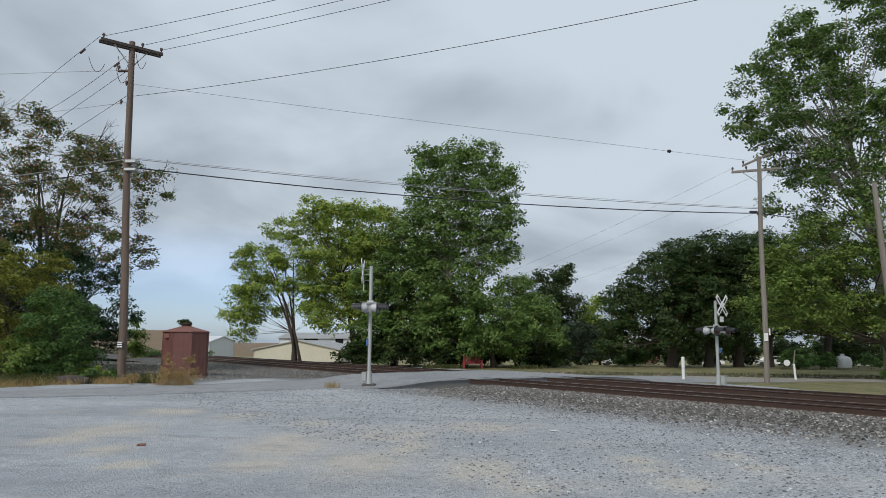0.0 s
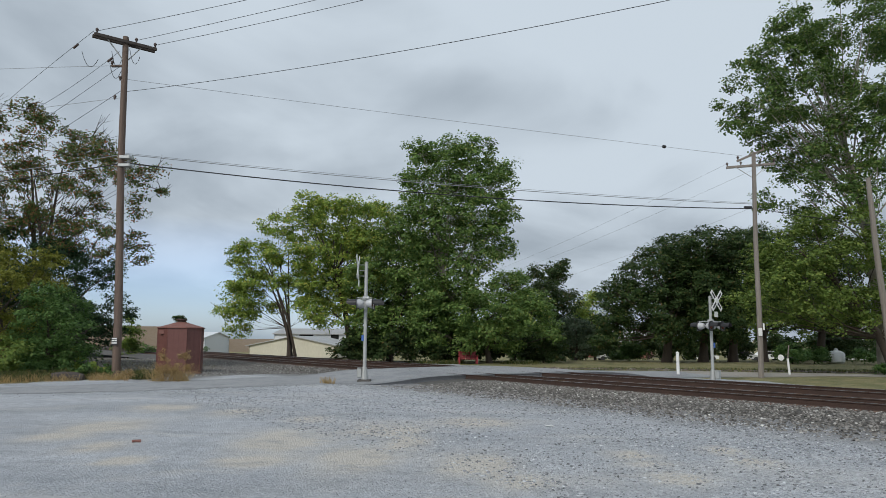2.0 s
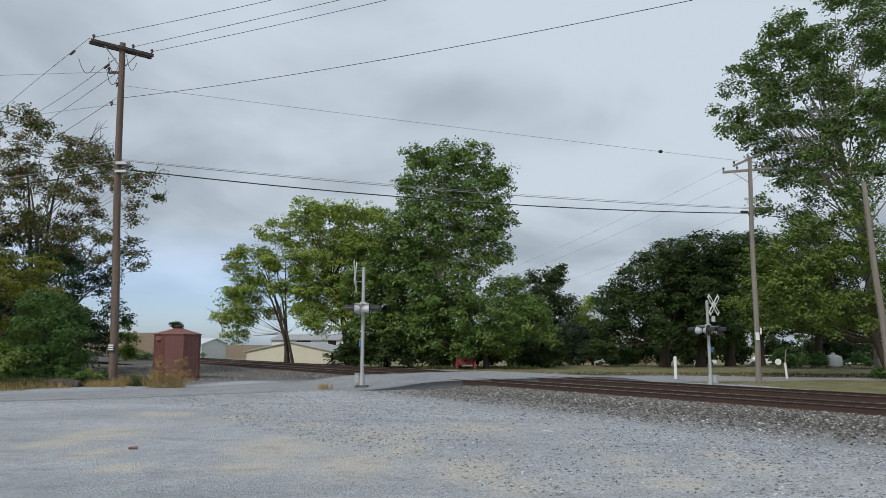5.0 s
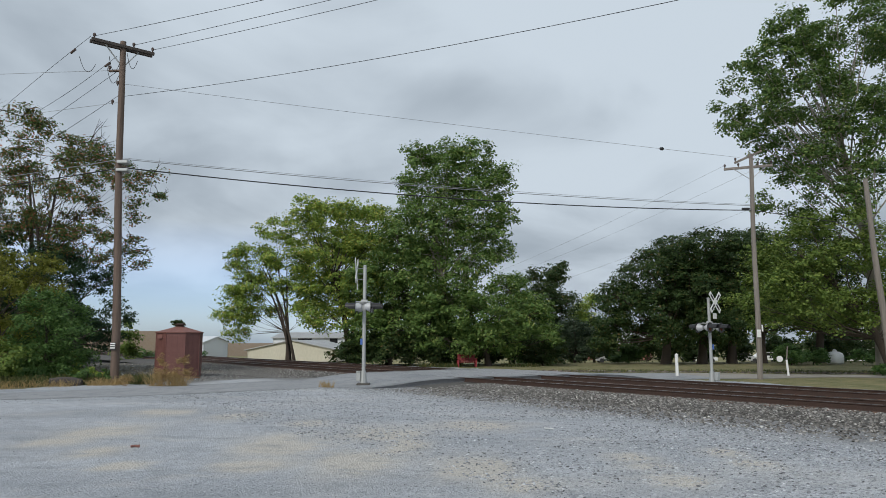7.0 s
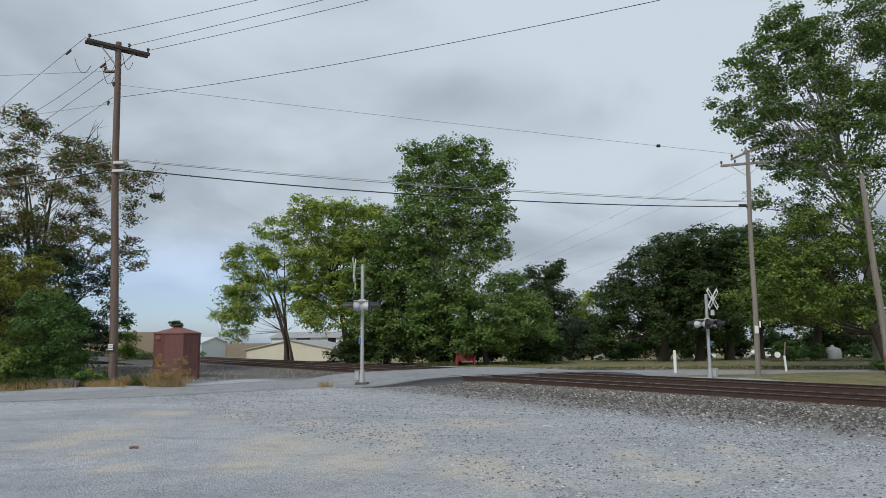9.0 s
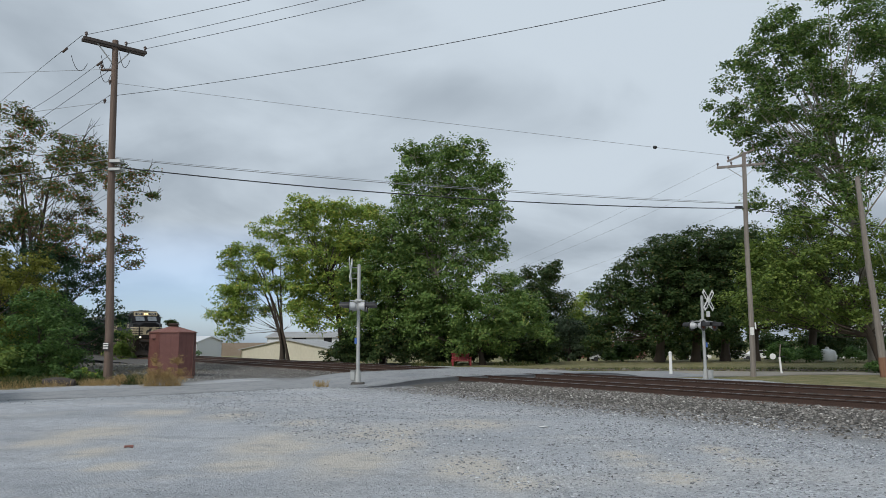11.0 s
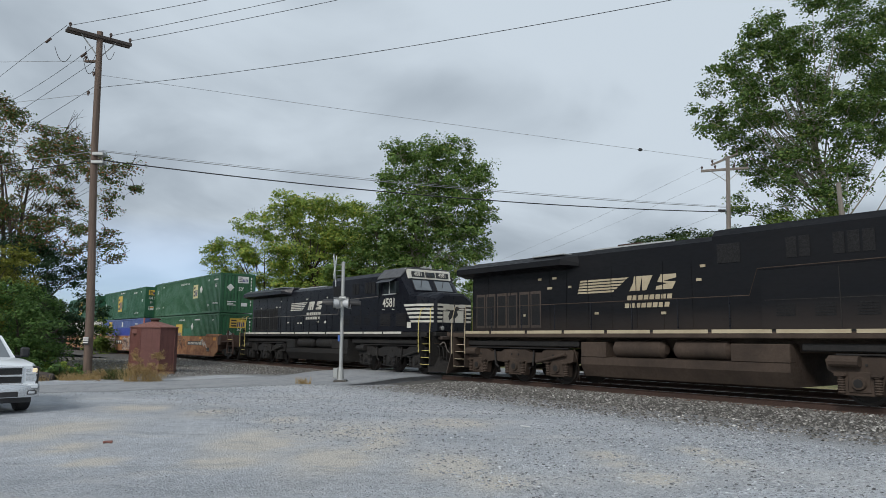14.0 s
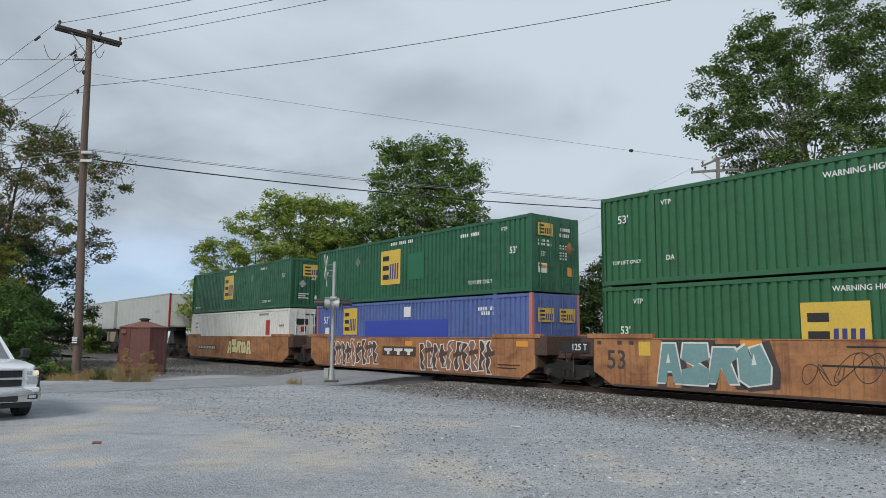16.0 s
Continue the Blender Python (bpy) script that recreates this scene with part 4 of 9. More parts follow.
    # tall sycamore over the road
    grown_tree("sycamore_tree", "very tall sycamore with pale limbs and open foliage", 24.6, 44,
               [(-5.1, 21.6, 0.87), (-6.2, 20.5, 1.0), (-7.4, 18.9, 0.86), (-8.1, 17.5, 0.47), (-3.0, 22.2, 0.87), (-1.5, 23.1, 1.3), (0.2, 23.1, 1.4), (-4.3, 20.2, 1.2), (-5.6, 19.0, 1.2), (-3.6, 18.9, 1.3), (-1.6, 20.3, 1.4), (-6.3, 17.0, 1.2), (-7.8, 16.1, 0.46), (-4.5, 17.1, 1.3), (-2.5, 16.9, 1.4), (0.1, 19.4, 1.5),
                (-0.5, 16.5, 1.5), (-6.4, 15.3, 1.0), (-5.2, 14.7, 1.3), (-3.0, 14.7, 1.5), (-1.0, 14.1, 1.4), (-4.3, 12.8, 1.3), (-2.3, 12.3, 1.4), (-5.3, 11.0, 1.0), (2.2, 21.6, 1.8), (2.2, 17.1, 1.9), (1.9, 12.7, 1.7), (4.1, 19.3, 1.8), (3.7, 14.9, 1.8), (-2.6, 10.2, 1.5)],
               "leaf_tall", 5.6, 46, 0.46, 0.105, 0.46, "bark_pale", 71, deep=0.55, hollow=0.2, twigs=300, fork=0.25)
    grown_tree("broadleaf_tree", "olive-green drooping boughs over the lawn", 24.0, 42.2,
               [(-8.2, 4.1, 0.85), (-7.0, 5.2, 1.3), (-5.3, 6.2, 1.7), (-3.3, 6.8, 1.7), (-1.3, 7.2, 1.7), (-5.4, 4.1, 1.4), (-3.1, 4.1, 1.5), (-0.9, 4.4, 1.6), (-7.1, 3.1, 0.8), (-4.2, 2.9, 0.8), (-2.0, 2.9, 1.0), (-4.9, 8.4, 1.3), (-2.9, 9.0, 1.3), (-6.6, 7.2, 1.0), (1.2, 6.2, 1.9), (1.3, 3.8, 1.6), (0.1, 2.8, 0.9)],
               "leaf_olive", 5.2, 44, 0.4, 0.10, 0.3, "bark", 72, flat=0.75, deep=0.45, hollow=0.35)
    for k, (x, y, w) in enumerate(((37.0, 73, 2.2), (40.5, 75, 2.4), (44.5, 76, 2.4), (34.5, 71, 1.6))):
        tree("hedge_bush", "dark garden shrub before the white house", x, y, [(0, 0, 1.5, w, 1.4, 1.6)], "leaf_dark", 150, 26, 0.4, 0.17, 0.06, "bark", 190 + k, 0.3, twigs=8, category="bush")
    for x, y, w, h, s in ((26.0, 60, 1.8, 1.5, 1), (28.2, 61, 1.4, 1.2, 2), (33.0, 60, 2.0, 1.4, 3), (14.0, 66, 1.6, 1.2, 4), (23.6, 41.5, 0.8, 0.7, 5)):
        tree("bush", "rounded green garden bush on the lawn", x, y, [(0, 0, h * 0.55, w, w * 0.8, h * 0.6)], "leaf_mid", 80, 26, 0.3, 0.14, 0.05, "bark", 80 + s, 0.4, twigs=15, category="bush")
    # near left, along the lane
    grown_tree("locust_tree", "tall open tree with rust-tinged leaves and bare twigs", -23.6, 38,
               [(dx, h, 1.32 * r) for dx, h, r in [(0.3, 13.4, 0.75), (-2.1, 14.5, 0.45), (-2.7, 13.6, 0.65), (-0.7, 12.5, 0.9), (1.2, 12.6, 0.75), (2.3, 12.3, 0.65), (4.1, 11.8, 0.5), (3.8, 11.0, 0.65), (4.6, 10.4, 0.38), (0.6, 11.2, 0.85), (2.4, 11.2, 0.75), (-1.7, 10.7, 0.9), (-0.9, 9.1, 0.7), (0.8, 9.4, 0.65), (-1.9, 8.4, 0.9), (0.0, 8.0, 0.8), (1.7, 8.1, 0.65),
                (3.5, 7.6, 0.4), (4.0, 7.1, 0.36), (4.2, 5.8, 0.33), (3.1, 6.9, 0.5), (1.8, 6.6, 0.7), (3.7, 6.3, 0.38), (-3.9, 12.0, 1.25), (-3.6, 8.7, 1.4), (-0.8, 6.8, 1.1), (3.1, 9.2, 0.5), (-5.6, 10.4, 1.5), (-5.8, 6.6, 1.6)]] + [(2.5, 9.8, 0.8), (0.2, 10.2, 0.9), (2.2, 7.4, 0.7), (3.2, 10.2, 0.6), (-0.4, 7.2, 1.0)],
               "leaf_rust", 6.0, 44, 0.34, 0.08, 0.2, "bark", 91, flat=0.7, deep=0.6, hollow=0.1, twigs=420, fork=0.25, stems=3, bare=110)
    grown_tree("broadleaf_tree", "dark green tree crowding the pole", -21.2, 37,
               [(-0.1, 5.2, 1.0), (1.0, 3.7, 0.8), (0.9, 5.4, 0.65), (1.7, 3.1, 0.45), (-1.0, 4.6, 1.0), (1.4, 2.2, 0.6), (-1.0, 6.1, 0.7), (0.2, 2.5, 1.0), (-2.0, 3.4, 1.2), (-2.4, 6.4, 1.0), (-4.0, 5.0, 1.4), (0.6, 1.2, 0.8)],
               "leaf_pine", 11, 44, 0.32, 0.075, 0.2, "bark", 92, hollow=0.3)
    grown_tree("broadleaf_tree", "yellow-green tree above the roadside bushes", -20.8, 31,
               [(0.3, 5.4, 0.8), (0.1, 4.1, 1.0), (0.9, 5.2, 0.6), (0.4, 2.5, 0.95), (-1.1, 4.6, 1.2), (1.2, 4.1, 0.6), (-0.9, 2.1, 1.1), (0.7, 1.4, 0.75), (-2.8, 4.0, 1.3), (-2.8, 1.8, 1.2), (0.2, 0.8, 0.8), (1.4, 0.8, 0.7)],
               "leaf_moss", 12, 46, 0.28, 0.062, 0.14, "bark", 93, hollow=0.35)
    grown_tree("bush", "large dark green roadside bush", -17.9, 29.4,
               [(0.0, 3.4, 0.6), (0.6, 2.7, 0.7), (-0.3, 2.3, 0.8), (1.2, 2.0, 0.55), (-0.6, 1.4, 0.7), (0.5, 1.2, 0.7), (1.3, 1.1, 0.4), (-0.3, 3.0, 0.55), (0.1, 0.55, 0.7), (-0.9, 0.55, 0.65), (1.0, 0.5, 0.5)],
               "leaf_mid", 16, 46, 0.25, 0.06, 0.08, "bark", 94, hollow=0.3, category="bush")
    tree("bush", "scrubby undergrowth beside the lane", -18.8, 27.4, [(0, 0, 0.8, 1.5, 1, 1.0), (-2.2, 0, 0.9, 1.5, 1, 1.1)], "leaf_olive", 150, 26, 0.22, 0.10, 0.05, "bark", 95, 0.3, category="bush", twigs=30)
    # thick wood beyond, along the railway towards which the line runs
    for k, (x, y, h, w) in enumerate(((-31, 41, 8, 4.2), (-38, 47, 9, 4.5), (-28, 36, 7, 4), (-47, 55, 10, 5), (-36, 38, 9, 5), (-26.5, 44.0, 5.0, 2.6))):
        tree("wood_tree", "dense green tree of the wood along the railway", x, y, [(0, 0, h * 0.6, w, w * 0.8, h * 0.42), (w * 0.3, 0, h * 0.28, w, w * 0.8, h * 0.3)], "leaf_dark", 300, 26, 0.5, 0.2, 0.3, "bark", 110 + k, 0.4, twigs=40)
    tree("bush", "small tree past the railway, yellowing", -35.4, 72, [(0, 0, 3.0, 1.2, 1.2, 1.9), (0, 0, 1.3, 1.4, 1.2, 1.2)], "leaf_olive", 110, 24, 0.35, 0.16, 0.1, "bark", 121, 0.3, category="bush")
    tree("bush", "small dark tree far off on the hill", -69.0, 165, [(0, 0, 5.2, 1.5, 1.3, 1.7), (0.8, 0, 3.4, 1.2, 1.2, 1.2)], "leaf_dark", 90, 22, 0.5, 0.25, 0.15, "bark", 123, 0.3, category="bush")
    tree("bush", "green scrub past the railway", -31.0, 76, [(0, 0, 1.0, 3.4, 1.4, 1.2), (-4, 0, 0.8, 2.6, 1.4, 1.0)], "leaf_mid", 130, 24, 0.35, 0.16, 0.1, "bark", 122, 0.3, category="bush")
    tree("dry_bush", "airy golden dry bush in front of the booth", -11.5, 27.0, [(0, 0, 0.42, 0.5, 0.35, 0.42), (0.5, 0, 0.95, 0.3, 0.25, 0.3), (-0.4, 0, 0.4, 0.45, 0.3, 0.36), (-0.35, 0, 0.95, 0.26, 0.22, 0.3), (0.6, 0, 0.5, 0.35, 0.25, 0.3)], "straw", 260, 20, 0.08, 0.026, 0.02, "straw_stem", 201, 0.2, stems=4, twigs=110, category="bush")
    tree("dry_bush", "small golden dry weed by the lane", -13.0, 26.6, [(0, 0, 0.25, 0.45, 0.3, 0.22)], "straw", 40, 20, 0.08, 0.03, 0.015, "straw_stem", 207, 0.2, stems=3, twigs=50, category="bush")
    tree("bush", "dark green weedy shrub at the pole's foot", -14.9, 27.0, [(0, 0, 0.45, 0.5, 0.4, 0.42), (0.7, 0.4, 0.3, 0.4, 0.35, 0.3)], "leaf_mid", 70, 22, 0.1, 0.06, 0.02, "bark", 208, 0.3, twigs=30, category="bush")
    tree("bush", "yellowing weeds between the trees and the pole", -15.9, 29.4, [(0, 0, 0.4, 0.8, 0.5, 0.4), (-1.0, 0.5, 0.4, 0.7, 0.5, 0.4)], "leaf_yel", 70, 22, 0.12, 0.07, 0.02, "bark", 209, 0.3, twigs=30, category="bush")
    grass_tuft("verge_grass", "dry and green weeds along the lane", [(-15.6, 26.4, 1.0), (-17.2, 25.6, 1.2), (-14.0, 27.0, 0.7), (-13.4, 28.2, 0.8), (-18.8, 24.9, 1.4), (-21, 23.8, 1.5)], "straw", 2600, 0.30, 202, 0.009, lean=0.7)
    grass_tuft("verge_weeds", "green leafy weeds at the pole's foot", [(-15.2, 27.6, 0.9), (-16.6, 27.0, 1.2), (-13.2, 28.0, 0.6), (-18.0, 26.4, 1.3)], "weed", 2600, 0.42, 203, 0.016, lean=0.7)
    grass_tuft("dry_grass", "tall golden dry grass in front of the booth", [(-11.6, 27.0, 0.42), (-11.1, 26.9, 0.3), (-12.0, 26.8, 0.3)], "straw", 420, 0.7, 211, 0.006, lean=0.6)
    grass_tuft("track_weed", "small dry weed in the gravel", [(-5.4, 26.3, 0.3), (3.2, 27.3, 0.25)], "straw", 260, 0.28, 204, 0.008)
    grass_tuft("flower_bed", "low green weeds below the trees", [(-3.2, 55.5, 1.2), (-1.8, 55.4, 0.9), (3.6, 56, 1.6)], "weed", 900, 0.35, 205, 0.02, lean=0.6)
    grass_tuft("lawn_grass", "short patchy lawn grass at the bank", [(8 + 3.2 * i, 47.5 - 0.25 * i, 2.4) for i in range(10)], "weed", 5000, 0.14, 206, 0.02)


# ---- poles, wires, signals ----
def utility_pole(label, foot, top, r0, r1, wood):
    p = thing("utility_pole", pose(*foot), label, "utility pole", "utility poles")
    d = Vector(top) - Vector(foot)
    pts = [d * (i / 6) + Vector((0.03 * math.sin(i * 1.3), 0, 0)) for i in range(7)]
    pts[0] = Vector((0, 0, -0.3))
    part("pole", Shape().tube(pts, [r0 + (r1 - r0) * i / 6 for i in range(7)], 14), M[wood], p, smooth=True)
    return p


def insulator(parent, at, m=None):
    prof = [(0.02, -0.05), (0.03, 0.0), (0.055, 0.03), (0.05, 0.06), (0.07, 0.09), (0.045, 0.14), (0.02, 0.16)]
    part("insulator", Shape().lathe(prof, 10), M["porcelain"], parent, "", Matrix.Translation(at), True)


def crossarm(parent, a, b, w, wood, pegs):
    a, b = Vector(a), Vector(b)
    d = (b - a)
    m = Matrix.Translation((a + b) / 2) @ d.to_track_quat("X", "Z").to_matrix().to_4x4()
    arm = part("crossarm", Shape().box(-d.length / 2, d.length / 2, -w / 2, w / 2, -w * 0.6, w * 0.6, 0.012), M[wood], parent, "", m)
    for q in pegs:
        insulator(parent, a + d * q + Vector((0, 0, w * 0.6 + 0.05)))
    return arm


def wire(label, a, b, sag, r=0.014, dark=True, n=28):
    a, b = Vector(a), Vector(b)
    pts = []
    for i in range(n + 1):
        t = i / n
        p = a.lerp(b, t)
        p.z -= 4 * sag * t * (1 - t)
        pts.append(p)
    ob = new("overhead_wire", Shape().tube(pts, r, 5).mesh("overhead_wire", M["wire" if dark else "wire_grey"], True, False))
    return tagged(ob, label, "wire", "overhead wires")


def build_poles():
    p1 = utility_pole("tall weathered brown utility pole at the lane's edge", (-13.94, 27.5, -0.22), (-14.44, 27.5, 13.85), 0.168, 0.118, "pole_wood")
    for ox, oy in ((-0.09, 0.10), (0.09, -0.10)):
        crossarm(p1, (-1.39 + ox, -0.82 + oy, 13.82), (0.43 + ox, 0.82 + oy, 13.82), 0.11, "pole_dark", (0.04, 0.66, 0.97) if ox > 0 else ())
    part("brace", Shape().tube([(-0.95, -0.5, 13.76), (-0.46, -0.05, 13.0)], 0.025, 6).tube([(0.0, 0.4, 13.76), (-0.44, 0.05, 13.0)], 0.025, 6), M["galv"], p1)
    part("bracket", Shape().box(-1.0, -0.4, -0.06, 0.06, 12.78, 12.86, 0.01), M["pole_wood"], p1)
    insulator(p1, (-0.98, 0, 12.9))
    insulator(p1, (-0.55, -0.1, 12.2))
    insulator(p1, (-0.72, -0.1, 11.4))
    for x0, x1, z0 in ((-2.2, -1.5, 13.4), (-0.95, -0.5, 13.4), (-0.2, 0.25, 13.5), (-1.0, -0.5, 12.9)):
        loop_ = Shape().tube([(x0 + (x1 - x0) * i / 8, -0.15, z0 - 1.9 * (i / 8) * (1 - i / 8) - 0.35 * i / 8) for i in range(9)], 0.012, 5)
        part("jumper_wire", loop_, M["wire"], p1)
    part("cable_clamp", Shape().box(-0.34, 0.1, -0.22, 0.12, 8.88, 9.0, 0.01).box(-0.36, 0.12, -0.22, 0.12, 8.55, 8.66, 0.01), M["galv"], p1)
    sign = part("pole_tag", Shape().box(-0.16, 0.06, -0.215, -0.20, 1.42, 1.72, 0.004), M["black"], p1, "small black tag with pale characters")
    for z in (1.66, 1.58, 1.49):
        part("tag_bar", Shape().box(-0.15, 0.05, -0.224, -0.215, z, z + 0.045), M["white"], sign)
    part("base_clamp", Shape().box(-0.2, 0.2, -0.2, 0.2, 0.1, 0.13, 0.01), M["galv"], p1)

    p2 = utility_pole("grey-brown utility pole with a crossarm beyond the tracks", (14.83, 38, -0.35), (14.99, 38, 11.56), 0.145, 0.105, "pole_grey")
    crossarm(p2, (-1.25, 0.1, 11.1), (1.25, -0.1, 11.25), 0.11, "pole_grey", (0.02, 0.3, 0.7, 0.98))
    crossarm(p2, (-0.6, 0.35, 11.5), (0.65, -0.3, 12.0), 0.09, "pole_grey", (0.05, 0.95))
    part("brace", Shape().tube([(-0.8, 0, 11.1), (0.1, 0, 10.5)], 0.02, 6).tube([(0.9, 0, 11.2), (0.12, 0, 10.5)], 0.02, 6), M["galv"], p2)
    part("cable_box", Shape().box(-0.5, -0.1, -0.2, -0.08, 8.82, 8.94, 0.02), M["black"], p2)
    part("pole_tag", Shape().box(-0.1, 0.1, -0.2, -0.18, 2.1, 2.5, 0.004).box(0.18, 0.26, -0.12, -0.1, 2.4, 2.75, 0.004), M["white"], p2, "pale notice plates")
    p3 = utility_pole("leaning pale utility pole beside the sycamore", (20.95, 37, -0.4), (20.35, 37, 9.9), 0.18, 0.12, "pole_grey")
    part("guy_wire", Shape().tube([(1.9, -0.3, 0.0), (-0.42, -0.05, 8.6)], 0.012, 5), M["wire_grey"], p3)
    part("guy_guard", Shape().tube([(1.9, -0.3, 0.02), (1.28, -0.24, 2.3)], 0.035, 8), M["guy_yellow"], p3, "yellow plastic guy guard")
    part("base_sleeve", Shape().tube([(0, 0, -0.1), (-0.06, 0, 1.0)], [0.188, 0.184], 14), M["pole_rust"], p3, "stained orange-brown foot of the pole")

    # primary lines from the crossarm over the lot
    for a, b, sag in (((-15.24, 26.77, 13.8), (28.56, 7.7, 14.0), 0.7), ((-14.13, 27.76, 13.8), (31.5, 8.2, 14.0), 0.3), ((-13.57, 28.27, 13.8), (28.63, 8.0, 13.8), 0.62)):
        wire("thin dark power line running over the lot", a, b, sag, 0.010)
    wire("thin dark power line crossing high over the lot", (-14.3, 27.5, 11.5), (23.98, 8.7, 10.92), 0.82, 0.010)
    wire("fine wire from pole to pole over the crossing", (-14.3, 27.5, 12.03), (14.4, 38, 11.37), 0.05, 0.009, False)
    wire("twisted pale service cable between the poles", (-14.1, 27.4, 8.84), (14.9, 38, 8.73), 0.24, 0.016, False)
    wire("thin lashing cable beside the service cable", (-14.1, 27.45, 8.90), (14.9, 38.05, 8.80), 0.22, 0.008, False)
    wire("thick black telephone cable between the poles", (-14.1, 27.4, 8.49), (14.9, 38, 8.48), 0.40, 0.026)
    wire("black cable running on past the trees", (14.9, 38, 8.5), (48, 40, 6.5), 0.8, 0.02)
    for ax, az in ((13.6, 10.95), (16.0, 11.1), (14.95, 8.6)):
        wire("fine wire running off over the far trees", (ax, 38, az), (ax - 34, 130, az - 3), 2.0, 0.006, False)
    for a, b, sag in (((-15.33, 26.68, 13.75), (-39.2, 49, 13.7), -0.3), ((-14.64, 27.5, 13.23), (-38, 49, 16.4), 1.0), ((-14.6, 27.5, 12.57), (-38, 49, 12.93), 0.17), ((-14.49, 27.5, 11.53), (-38, 49, 11.51), 0.15)):
        wire("dark power line running off over the wood", a, b, sag, 0.010)
    # strain insulators on the lines that end at the pole
    for k, (x, y, z) in enumerate(((-16.7, 27.95, 13.75), (-15.2, 28.0, 13.15))):
        chain = [(0.02 if i % 2 else 0.055, 0.06 * i) for i in range(9)]
        d = Vector((-23.4, 21.9, 0.2))
        part("strain_insulator", Shape().lathe(chain, 10), M["porcelain"], p1, "", Matrix.Translation(Vector((x, y, z)) - Vector((-13.94, 27.5, -0.22))) @ d.to_track_quat("Z", "Y").to_matrix().to_4x4())
    for ax, az, r in ((-14.4, 8.84, 0.016), (-14.4, 8.47, 0.022)):
        wire("dark cable running on past the roadside trees", (ax, 27.5, az), (-42, 34.5, az - 0.2), 0.45, r, r > 0.02)
    wire("fine wire far to the west", (-14.6, 27.5, 12.62), (-44, 36, 15.0), -0.2, 0.009, False)
    wire("fine wire far to the west, lower", (-14.5, 27.5, 11.24), (-44, 36, 10.4), -0.25, 0.009, False)


